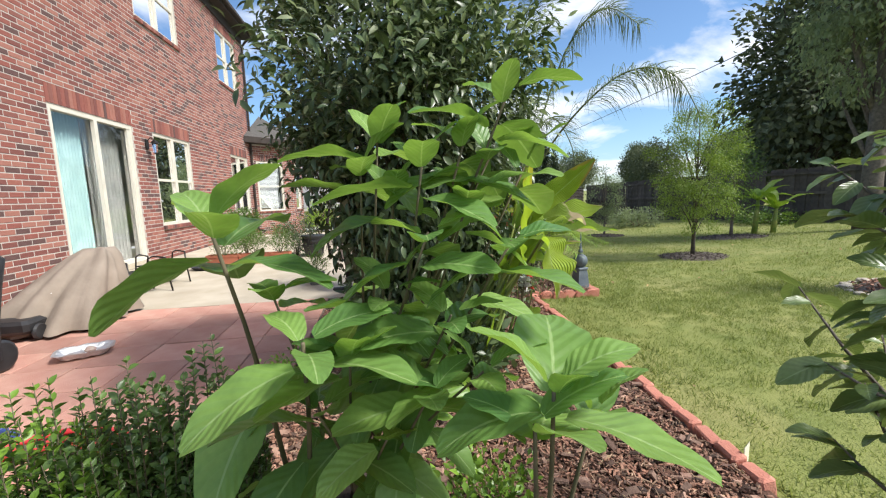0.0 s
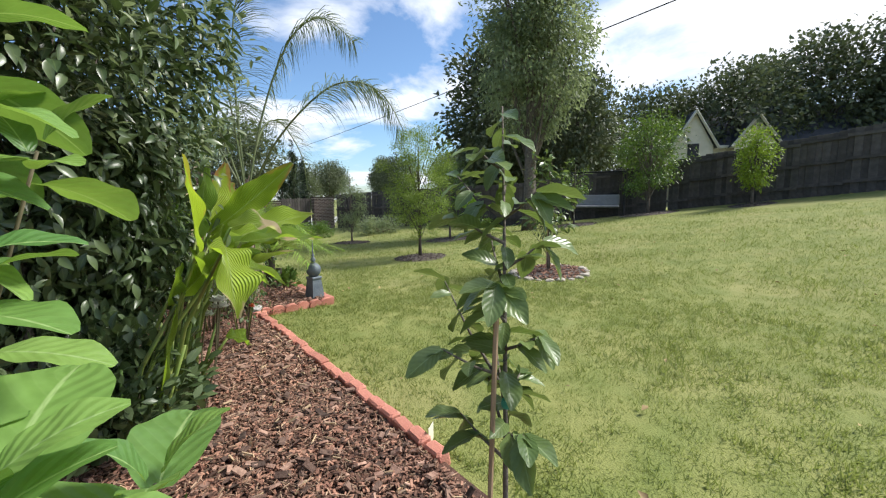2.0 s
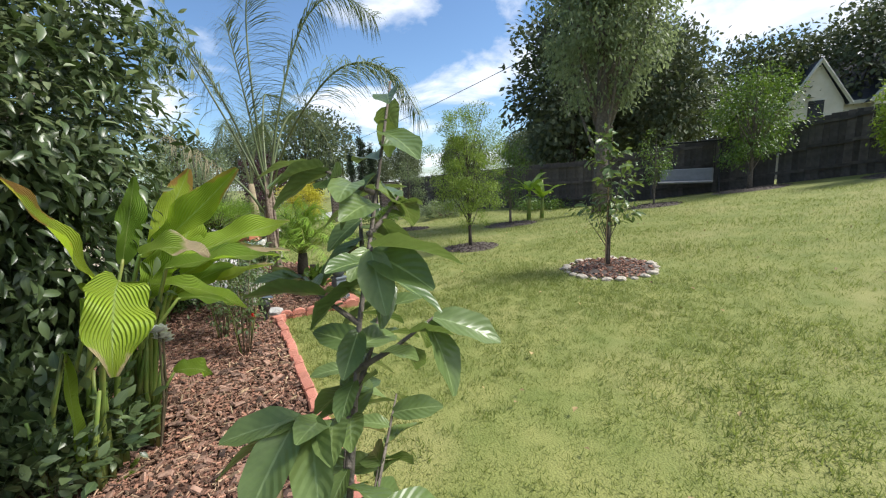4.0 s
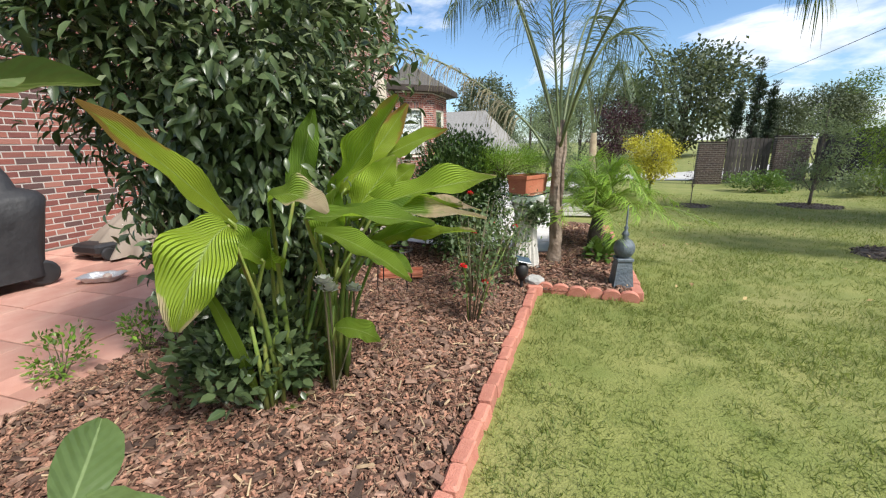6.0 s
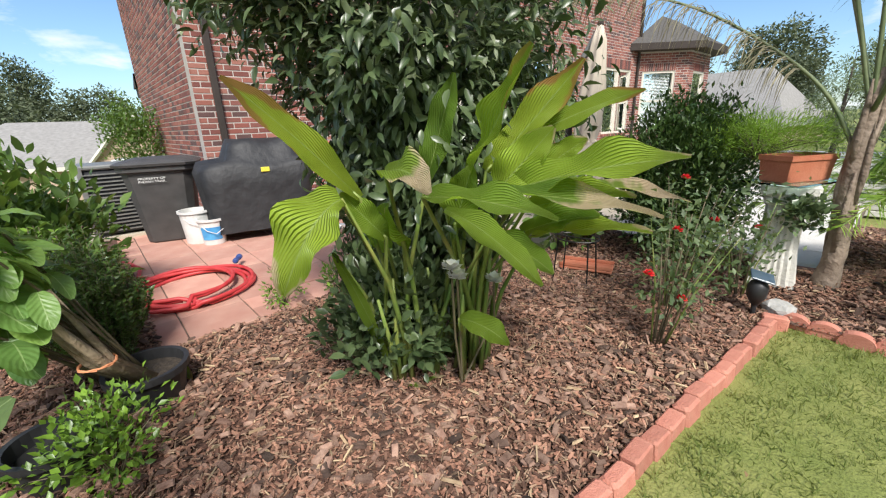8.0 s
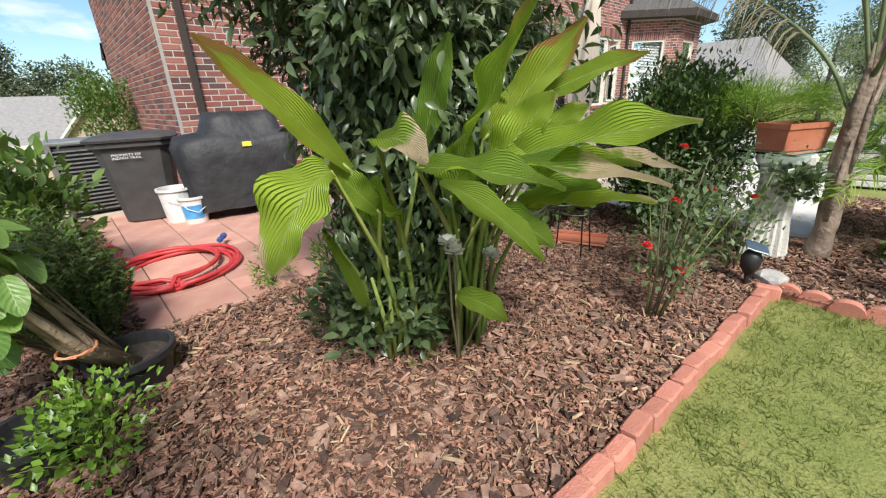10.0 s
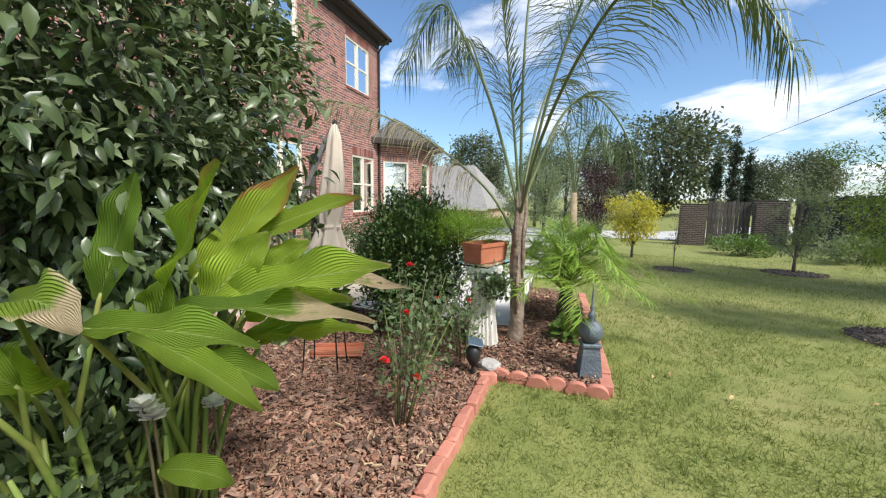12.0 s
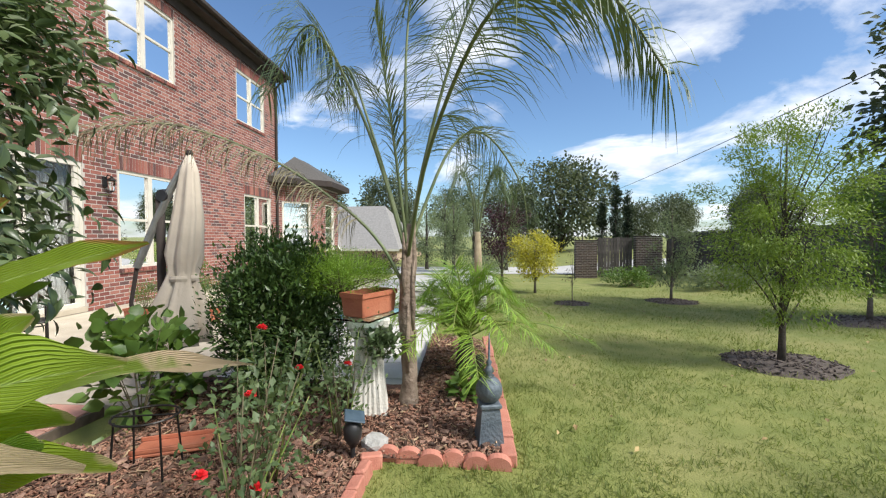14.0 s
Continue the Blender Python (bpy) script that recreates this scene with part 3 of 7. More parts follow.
M_DBUSH = leaf_mat("dark bush leaves", (0.03, 0.065, 0.018), (0.075, 0.13, 0.03), 0.4, 0.15, spread=0.35, glow=(0.12, 0.22, 0.03))
M_MIDG = leaf_mat("mid green leaves", (0.05, 0.1, 0.02), (0.12, 0.2, 0.04), 0.45, 0.25, spread=0.3)
M_FERN = leaf_mat("fern fronds", (0.17, 0.3, 0.035), (0.3, 0.45, 0.06), 0.55, 0.35, spread=0.2)
M_CYPRESS = leaf_mat("cypress sprays", (0.018, 0.034, 0.016), (0.045, 0.07, 0.032), 0.6, 0.1, spread=0.3, glow=(0.08, 0.12, 0.03))
M_PALM = leaf_mat("queen palm leaflets", (0.06, 0.1, 0.05), (0.15, 0.2, 0.09), 0.4, 0.2, spread=0.3, glow=(0.25, 0.32, 0.08))
M_PALMDRY = leaf_mat("dry palm leaflets", (0.16, 0.14, 0.08), (0.26, 0.23, 0.14), 0.6, 0.2, spread=0.3, glow=(0.3, 0.25, 0.1))
M_PYGMY = leaf_mat("date palm leaflets", (0.16, 0.28, 0.04), (0.32, 0.45, 0.07), 0.4, 0.3, spread=0.25)
M_RACHIS = mat("palm stalks", (0.1, 0.14, 0.06), (0.19, 0.22, 0.1), 8, 0.5)
M_BARK = mat("grey brown bark", (0.09, 0.075, 0.06), (0.17, 0.145, 0.12), 18, 0.92, bump=0.7, bump_scale=45)
M_DKBARK = mat("dark bark", (0.045, 0.038, 0.03), (0.085, 0.07, 0.055), 18, 0.92, bump=0.7, bump_scale=45)
M_PALMBARK = mat("fibrous palm trunk", (0.16, 0.115, 0.085), (0.3, 0.235, 0.18), 9, 0.92, bump=0.9, bump_scale=30, spots=0.6, spot_scale=5, spot_col=(0.08, 0.06, 0.05))
M_STEM = mat("green woody stems", (0.09, 0.08, 0.045), (0.16, 0.13, 0.075), 12, 0.7)
M_RED = mat("red petals", (0.62, 0.02, 0.025), (0.75, 0.04, 0.05), 30, 0.5)
M_WHITE = mat("white petals", (0.8, 0.78, 0.74), (0.7, 0.66, 0.62), 30, 0.6)

# ---- house ----
HX, HY0, HY1, HZ = -2.92, 2.85, 15.8, 6.82
DEPTH = 5.59
OPEN = [(6.78, 8.71, 0.10, 2.60), (9.42, 11.02, 0.70, 2.60), (13.78, 15.37, 0.70, 2.60), (9.27, 10.98, 4.76, 6.24), (13.45, 15.02, 4.70, 6.20)]


def cells(u0, u1, z0, z1, holes):
    us = sorted({u0, u1, *[h[0] for h in holes], *[h[1] for h in holes]})
    zs = sorted({z0, z1, *[h[2] for h in holes], *[h[3] for h in holes]})
    for ua, ub in zip(us, us[1:]):
        for za, zb in zip(zs, zs[1:]):
            if not any(h[0] <= ua and ub <= h[1] and h[2] <= za and zb <= h[3] for h in holes):
                yield ua, ub, za, zb


def brick_rows(u0, u1, z0, z1, holes, pitch=0.215, course=0.0762):
    """Places (u, z, length) of stretcher bricks in running bond that clear the openings and their arches."""
    row = 0
    z = z0
    while z + course <= z1 + 1e-6:
        u = u0 - (pitch / 2 if row % 2 else 0)
        while u < u1:
            a, b = max(u, u0), min(u + pitch - 0.013, u1)
            spans = [(a, b)]
            for h in holes:
                if z + course > h[2] and z < h[3]:
                    spans = [s for p, q in spans for s in ((p, min(q, h[0])), (max(p, h[1]), q)) if s[1] - s[0] > 0.03]
            for p, q in spans:
                if q - p > 0.03:
                    yield p, q, z
            u += pitch
        z += course
        row += 1


def brick_box(m, put, u0, u1, z0, z1, proud):
    """The five seen faces of a brick with a small chamfer to the front; put maps (u, out, z) to the world."""
    c = 0.004
    p = [put(u0, 0, z0), put(u1, 0, z0), put(u1, 0, z1), put(u0, 0, z1),
         put(u0 + c, proud, z0 + c), put(u1 - c, proud, z0 + c), put(u1 - c, proud, z1 - c), put(u0 + c, proud, z1 - c)]
    m.add(p, [(4, 5, 6, 7), (0, 1, 5, 4), (1, 2, 6, 5), (2, 3, 7, 6), (3, 0, 4, 7)])


house = thing("house", "two-storey red brick house with ivory window frames", "house", 0, 0, 0)
core = Mesh()
for ua, ub, za, zb in cells(HY0, HY1, -0.2, HZ, OPEN):
    core.box((HX - 0.22, ua, za), (HX - 0.012, ub, zb))
for ua, ub, za, zb in cells(HX - DEPTH, HX - 0.22, -0.2, HZ, []):
    core.box((ua, HY0 + 0.012, za), (ub, HY0 + 0.22, zb))
core.box((HX - DEPTH, HY0 + .22, -0.2), (HX - DEPTH + 0.2, HY1, HZ))
core.box((HX - DEPTH + 0.2, HY1 - 0.2, -0.2), (HX - 0.22, HY1, HZ))
core.box((HX - DEPTH + 0.2, HY0 + 0.22, HZ - 0.2), (HX - 0.22, HY1 - 0.2, HZ - 0.05))
core.box((HX - DEPTH + 0.2, HY0 + 0.22, 3.1), (HX - 1.6, HY1 - 0.2, 3.3))
core.box((HX - 2.4, HY0 + 0.22, 0.0), (HX - 2.3, HY1 - 0.2, HZ - 0.2))
part("wall", core, M_MORTAR, house, "mortar-jointed wall")

ARCH = 0.235                                     # soldier course over each opening
SILL = 0.085
holes = [(a - 0.02, b + 0.02, c - (SILL if c > 0.3 else 0), d + ARCH) for a, b, c, d in OPEN]
west = lambda u, o, z: (HX - 0.012 + o, u, z)
south = lambda u, o, z: (u, HY0 + 0.012 - o, z)
bricks, NEAR = Mesh(), []
for a, b, z in brick_rows(HY0, HY1 - 0.0, 0.0, HZ, holes):
    if a < 5.6 and z < 1.35 and b - a > 0.19 and len(NEAR) < 300:
        NEAR.append((a, z))
    else:
        brick_box(bricks, west, a, b, z, z + 0.063, 0.005 + rng.uniform(-0.0015, 0.0015))
for a, b, z in brick_rows(HX - DEPTH, HX, 0.0, HZ, []):
    brick_box(bricks, south, a, b, z, z + 0.063, 0.005 + rng.uniform(-0.0015, 0.0015))
for a, b, c, d in OPEN:
    n = round((b - a + 0.04) / 0.076)
    w = (b - a + 0.04) / n
    top = math.ceil((d + ARCH) / 0.0762) * 0.0762 - 0.013
    for i in range(n):
        brick_box(bricks, west, a - 0.02 + i * w, a - 0.02 + (i + 1) * w - 0.01, d + 0.008, top, 0.009)
        if c > 0.3:
            brick_box(bricks, west, a - 0.02 + i * w, a - 0.02 + (i + 1) * w - 0.01, c - SILL, c - 0.004, 0.05)
tagged(part("bricks", bricks, M_BRICK, house, "mixed red bricks with near-black ones among them"), kind="stuff")


def sash_window(parent, y0, y1, z0, z1, put, panes=2, open_blind=0.55, seed=0):
    """A pair of double-hung sashes with blinds behind; put maps (u, out, z) to the house."""
    r = random.Random(seed)
    win = part("window", Mesh().add([put(y0, -0.10, z0), put(y1, -0.10, z0), put(y1, -0.10, z0 + .01), put(y0, -0.10, z0 + .01)], [(0, 1, 2, 3)]), M_TRIM, parent)

    def bar(m, u0, u1, o0, o1, za, zb):
        p = [put(u, o, z) for z in (za, zb) for u, o in ((u0, o0), (u1, o0), (u1, o1), (u0, o1))]
        m.add(p, [(3, 2, 1, 0), (4, 5, 6, 7), (0, 1, 5, 4), (1, 2, 6, 5), (2, 3, 7, 6), (3, 0, 4, 7)])

    fr = Mesh()
    f = 0.055
    bar(fr, y0, y0 + f, -0.1, -0.03, z0, z1)
    bar(fr, y1 - f, y1, -0.1, -0.03, z0, z1)
    bar(fr, y0 + f, y1 - f, -0.1, -0.028, z0, z0 + f)
    bar(fr, y0 + f, y1 - f, -0.1, -0.028, z1 - f, z1)
    w = (y1 - y0) / panes
    for k in range(1, panes):
        bar(fr, y0 + k * w - 0.055, y0 + k * w + 0.055, -0.1, -0.026, z0 + f, z1 - f)
    zm = (z0 + z1) / 2
    for k in range(panes):
        bar(fr, y0 + k * w + f, y0 + (k + 1) * w - f, -0.095, -0.04, zm - 0.025, zm + 0.025)
    part("window_frame", fr, M_TRIM, win)
    for k in range(panes):
        for za, zb in ((z0 + f, zm - .025), (zm + .025, z1 - f)):
            g = Mesh()
            bar(g, y0 + k * w + f - .005, y0 + (k + 1) * w - f + .005, -0.075, -0.068, za, zb)
            part("pane", g, M_GLASS, win).visible_shadow = False
        bl = Mesh()
        z = z1 - f - 0.02
        while z > z0 + (z1 - z0) * (1 - open_blind if r.random() < 0.9 else 0.1):
            bar(bl, y0 + k * w + f + .02, y0 + (k + 1) * w - f - .02, -0.19, -0.155, z - 0.012, z - 0.009 + 0.014)
            z -= 0.046
        part("blind", bl, M_BLIND, win, "pale horizontal slatted blind")
    return win


main = lambda u, o, z: (HX + o, u, z)
for i, (a, b, c, d) in enumerate(OPEN[1:]):
    sash_window(house, a, b, c, d, main, 2, 0.97, i)

# sliding glass door
a, b, c, d = OPEN[0]
door = part("sliding_door", Mesh().box((HX - 0.14, a, c - 0.09), (HX + 0.03, b, c)), M_CONC, house, "sliding patio door with ivory frame")
fr = Mesh()
for y0, y1, z0, z1, x0, x1 in ((a, a + .06, c, d, -.12, -.02), (b - .06, b, c, d, -.12, -.02), (a + .06, b - .06, d - .07, d, -.12, -.018), (a + .06, b - .06, c, c + .07, -.12, -.018),
                               ((a + b) / 2 - .05, (a + b) / 2 + .03, c + .07, d - .07, -.07, -.016), ((a + b) / 2 + .03, (a + b) / 2 + .1, c + .07, d - .07, -.11, -.06), (b - .13, b - .06, c + .07, d - .07, -.07, -.03)):
    fr.box((HX + x0, y0, z0), (HX + x1, y1, z1))
part("door_frame", fr, M_TRIM, door)
part("pane", Mesh().box((HX - .085, a + .06, c + .07), (HX - .078, (a + b) / 2 - .05, d - .07)), M_GLASS, door).visible_shadow = False
M_SCREEN = mat("dark insect screen", (0.05, 0.05, 0.055), (0.075, 0.075, 0.08), 3, 0.6)
M_CURTAIN = mat("pale curtain", (0.3, 0.42, 0.42), (0.22, 0.33, 0.33), 4, 0.9)
M_CURT2 = mat("grey curtain", (0.16, 0.16, 0.15), (0.24, 0.23, 0.22), 4, 0.9)
part("pane", Mesh().box((HX - .085, (a + b) / 2 + .1, c + .07), (HX - .078, b - .13, d - .07)), M_GLASS, door, "dark tinted pane").visible_shadow = False


def curtain(y0, y1, z0, z1, x, m, name, parent, waves=14, deep=0.03):
    cu = Mesh()
    n = waves * 6
    for i in range(n + 1):
        y = y0 + (y1 - y0) * i / n
        o = deep * math.sin(i / 6 * math.tau)
        cu.v += [(x + o, y, z0), (x + o * .6, y, z1)]
        cu.uv += [(0.0, 0.0)] * 2
    cu.f = [(2 * i, 2 * i + 2, 2 * i + 3, 2 * i + 1) for i in range(n)]
    return part(name, cu, m, parent, smooth=True)


curtain(a + .05, (a + b) / 2, c + .02, d, HX - .28, M_CURTAIN, "curtain", door)
curtain((a + b) / 2 + .05, b - .02, c + .02, d, HX - .28, M_CURT2, "curtain", door, 9, .04)

# eaves, gutter and hipped roof
roof = Mesh()
o = 0.3
x0, x1, y0, y1, z = HX - DEPTH - o, HX + o, HY0 - o, HY1 + o, HZ + .16
rx0, ry = (x0 + x1) / 2, 3.1
roof.add([(x0, y0, z), (x1, y0, z), (x1, y1, z), (x0, y1, z), (rx0, y0 + ry, z + 2.2), (rx0, y1 - ry, z + 2.2)], [(0, 1, 4), (1, 2, 5, 4), (2, 3, 5), (3, 0, 4, 5)])
part("roof", roof, M_SHINGLE, house, "grey-brown shingle roof")
for nm, lo, hi in (("soffit", (HX + .002, y0, HZ - .05), (x1, y1, HZ - .02)), ("soffit", (x0, y0, HZ - .05), (HX + .002, HY0 - .002, HZ - .02)),
                   ("soffit", (x0, HY1 + .002, HZ - .05), (HX + .002, y1, HZ - .02)), ("fascia", (x1 - .03, y0, HZ - .02), (x1, y1, HZ + .16)),
                   ("fascia", (x0, y0, HZ - .02), (x1 - .03, y0 + .03, HZ + .16)), ("fascia", (x0, y1 - .03, HZ - .02), (x1 - .03, y1, HZ + .16)),
                   ("frieze_board", (HX - .004, HY0, HZ - .3), (HX + .03, HY1, HZ - .05))):
    part(nm, Mesh().box(lo, hi), M_EAVE, house, "dark brown painted board")
gut = Mesh()
gut.block((x1 + .002, y0 - .02, HZ + .03), (x1 + .12, y1 + .02, HZ + .15), .02)
part("gutter", gut, M_EAVE, house)
for yy in (HY0 + .22, HY1 - .08):
    dp = Mesh()
    dp.block((HX + .012, yy, .18), (HX + .075, yy + .085, HZ - .35), .012)
    dp.tube([(HX + .045, yy + .04, HZ - .38), (HX + .2, yy + .04, HZ - .2), (HX + .5, yy + .04, HZ + .02)], .04, 6)
    dp.tube([(HX + .045, yy + .04, .2), (HX + .1, yy + .04, .08), (HX + .3, yy + .04, .03)], .042, 6)
    part("downspout", dp, M_EAVE, house, "dark brown metal downspout")

wx = HX - DEPTH
wing = Mesh().box((wx - .5, HY0 + .02, 2.0), (wx - .02, HY0 + 2, 2.2))
wing.add([(wx - .55, HY0 - .02, 2.2), (wx - .02, HY0 - .02, 2.2), (wx - .02, HY0 - .02, 2.5), (wx - .55, HY0 + 2, 2.2), (wx - .02, HY0 + 2, 2.2), (wx - .02, HY0 + 2, 2.5)], [(0, 1, 2), (0, 2, 5, 3), (3, 5, 4), (0, 3, 4, 1)])
part("porch_eave", wing, M_EAVE, house, "dark low eave at the rear corner")

# wall lantern between the door and the window
M_IRON = mat("black iron", (0.02, 0.019, 0.018), (0.035, 0.032, 0.03), 20, 0.45, 0.6)
lamp = thing("wall_lantern", "black iron wall lantern with clear glass on the brick wall", "lamp", HX, 9.12, 2.28)
part("bracket", Mesh().block((0.002, -.05, -.05), (.025, .05, .14), .008).tube([(.02, 0, .1), (.08, 0, .17), (.15, 0, .13)], .01, 8), M_IRON, lamp)
part("lantern_glass", Mesh().lathe([(.035, -.12), (.06, 0.06)], 6, pose(.15, 0, 0)), M_GLASS, lamp)
part("cap", Mesh().lathe([(.085, .06), (.05, .1), (.012, .13)], 6, pose(.15, 0, 0)), M_IRON, lamp)
part("cage", Mesh().lathe([(.012, -.15), (.042, -.13), (.042, -.12)], 6, pose(.15, 0, 0)), M_IRON, lamp)

# single-storey bay at the far end
BAY = [(HX, HY1), (-1.75, 16.97), (-1.75, 18.9), (HX, 20.1), (HX - 4, 20.1), (HX - 4, HY1)]
BZ = 3.2
bay = thing("bay_room", "single-storey brick bay with hipped shingle roof", "house")
bcore, bbr = Mesh(), Mesh()
M_BAYW = [(0.2, 1.22, .75, 2.57), (.45, 1.45, .75, 2.57), (.3, 1.4, .75, 2.57)]
for i in range(3):
    p, q = Vector((*BAY[i], 0)), Vector((*BAY[i + 1], 0))
    along = (q - p).normalized()
    nrm = Vector((along.y, -along.x, 0))
    L = (q - p).length
    put = lambda u, o, z, p=p, along=along, nrm=nrm: tuple(p + along * u + nrm * o + Vector((0, 0, z)))
    w = M_BAYW[i]
    for ua, ub, za, zb in cells(0, L, -1.0, BZ, [w]):
        pts = [put(u, oo, zz) for zz in (za, zb) for u, oo in ((ua, -.2), (ub, -.2), (ub, -.012), (ua, -.012))]
        bcore.add(pts, [(3, 2, 1, 0), (4, 5, 6, 7), (0, 1, 5, 4), (1, 2, 6, 5), (2, 3, 7, 6), (3, 0, 4, 7)])
    hole = (w[0] - .02, w[1] + .02, w[2] - SILL, w[3] + ARCH)
    fpl = lambda u, oo, z, put=put: put(u, oo - .012, z)
    for ua, ub, z in brick_rows(0, L, -.3, BZ, [hole]):
        brick_box(bbr, fpl, ua, ub, z, z + .063, .005)
    n = 16
    top = math.ceil((w[3] + ARCH + .3) / .0762) * .0762 - .313
    for k in range(n):
        u0, u1 = hole[0] + (hole[1] - hole[0]) * k / n, hole[0] + (hole[1] - hole[0]) * (k + 1) / n - .01
        brick_box(bbr, fpl, u0, u1, w[3] + .008, top, .009)
        brick_box(bbr, fpl, u0, u1, w[2] - SILL, w[2] - .004, .05)
    sash_window(bay, w[0], w[1], w[2], w[3], put, 1, .98, 40 + i)
part("wall", bcore, M_MORTAR, bay)
tagged(part("bricks", bbr, M_BRICK, bay), kind="stuff")
part("inner_wall", Mesh().box((HX - 2, HY1 + .3, -.3), (HX - 1.9, 19.9, BZ)).box((HX - 4, HY1 + .01, BZ - .1), (HX - .1, 20.0, BZ - .05)), M_DARK, bay)
ring = [(HX - .002, HY1 - .6), (-1.3, 16.82), (-1.3, 19.1), (HX, 20.7)]
br = Mesh()
lower = [(x, y, BZ + .16) for x, y in ring]
br.add(lower + [(HX - .002, 17.3, BZ + 1.2), (HX - .002, 18.6, BZ + 1.2)], [(0, 1, 4), (1, 2, 5, 4), (2, 3, 5)])
part("roof", br, M_SHINGLE, bay, "grey-brown hipped shingle roof")
fa = Mesh()
for (xa, ya), (xb, yb) in zip(ring, ring[1:]):
    fa.add([(xa, ya, BZ - .03), (xb, yb, BZ - .03), (xb, yb, BZ + .17), (xa, ya, BZ + .17)], [(0, 1, 2, 3)])
fa.add([(x, y, BZ - .03) for x, y in ring], [(0, 1, 2, 3)])
part("fascia", fa, M_EAVE, bay, "dark brown fascia")

# ---- things on the patio ----
M_BLACKCLOTH = mat("black grill cover", (0.014, 0.014, 0.016), (0.028, 0.028, 0.03), 6, 0.62, bump=0.5, bump_scale=14)
M_BEIGE = mat("taupe cover cloth", (0.23, 0.185, 0.145), (0.3, 0.245, 0.195), 5, 0.85, bump=0.4, bump_scale=10)
M_BLACKP = mat("black plastic", (0.015, 0.015, 0.016), (0.03, 0.03, 0.032), 10, 0.5)
M_BIN = mat("charcoal bin plastic", (0.045, 0.043, 0.042), (0.065, 0.062, 0.06), 8, 0.55, bump=0.2, bump_scale=200)
M_WPLAST = mat("white plastic", (0.75, 0.75, 0.73), (0.62, 0.61, 0.58), 9, 0.4)
M_BLUE = mat("blue label", (0.05, 0.25, 0.55), (0.1, 0.4, 0.7), 8, 0.4)
M_HOSE = mat("red rubber hose", (0.45, 0.03, 0.035), (0.55, 0.06, 0.06), 12, 0.5)
M_TERRA = mat("terracotta plastic", (0.42, 0.13, 0.07), (0.5, 0.18, 0.1), 7, 0.7, bump=0.2, spots=0.3, spot_col=(0.3, 0.14, 0.09))
M_STEEL = mat("grey metal grille", (0.2, 0.2, 0.19), (0.28, 0.28, 0.26), 14, 0.5, 0.5)
M_FOIL = mat("crumpled foil", (0.75, 0.75, 0.75), (0.6, 0.6, 0.6), 40, 0.3, 0.7, bump=0.6, bump_scale=60)
M_SOIL = mat("potting soil", (0.03, 0.022, 0.016), (0.06, 0.045, 0.032), 40, 0.95, bump=0.8)


def draped(sections, n=28, fold=0.03, seed=0, lobes=7):
    """A cloth cover: rounded-rectangle rings (z, cx, cy, half x, half y) with folds that deepen towards the hem."""
    r = random.Random(seed)
    ph = [r.uniform(0, 6.3) for _ in range(4)]
    m = Mesh()
    k = len(sections)
    for i, (z, cx, cy, hx, hy) in enumerate(sections):
        amp = fold * (1 - i / k)
        for j in range(n):
            t = j / n * math.tau
            q = 1 / max(abs(math.cos(t)) ** 5 + abs(math.sin(t)) ** 5, 1e-6) ** .2
            w = 1 + amp * (math.sin(lobes * t + ph[0]) + .6 * math.sin((lobes + 4) * t + ph[1] + i * .6)) + .02 * math.sin(3 * t + ph[2] + i)
            m.v.append((cx + hx * q * math.cos(t) * w, cy + hy * q * math.sin(t) * w, z + (.03 * math.sin(5 * t + ph[3]) if 0 < i < k - 1 else 0)))
            m.uv.append((0.0, 0.0))
    m.f = [(i * n + j, i * n + (j + 1) % n, (i + 1) * n + (j + 1) % n, (i + 1) * n + j) for i in range(k - 1) for j in range(n)]
    m.f.append(tuple(range((k - 1) * n, k * n)))
    return m


# grill under its black cover
grill = thing("covered_grill", "barbecue grill under a creased black fabric cover", "grill", -1.56, 3.07, 0, -10)
grill.scale = (1, 1.0, 1)
part("cover", draped([(.1, 0, -.06, .36, .55), (.3, 0, -.05, .35, .56), (.6, 0, -.02, .34, .6), (.78, 0, 0, .34, .63), (.84, -.02, 0, .31, .6), (.87, -.03, .06, .27, .42), (1.0, -.05, .07, .25, .38), (1.07, -.06, .07, .2, .35), (1.09, -.06, .07, .1, .2)], 44, .035, 3, 9), M_BLACKCLOTH, grill, smooth=True)
wheel = Mesh().lathe([(.03, -.03), (.1, -.03), (.12, -.015), (.12, .015), (.1, .03), (.03, .03)], 18, pose(.27, .44, .12, 0, 90, 0))
part("wheel", wheel, M_BLACKP, grill)
part("tag_label", Mesh().block((.345, .0, .74), (.356, .09, .79), .003), mat("yellow tag", (.7, .6, .05), (.75, .65, .1), 5, .6), grill, "small yellow tag")
cast = Mesh().lathe([(.02, -.02), (.05, -.02), (.05, .02), (.02, .02)], 12, pose(.27, -.55, .05, 0, 90, 0))
part("caster", cast, M_BLACKP, grill)

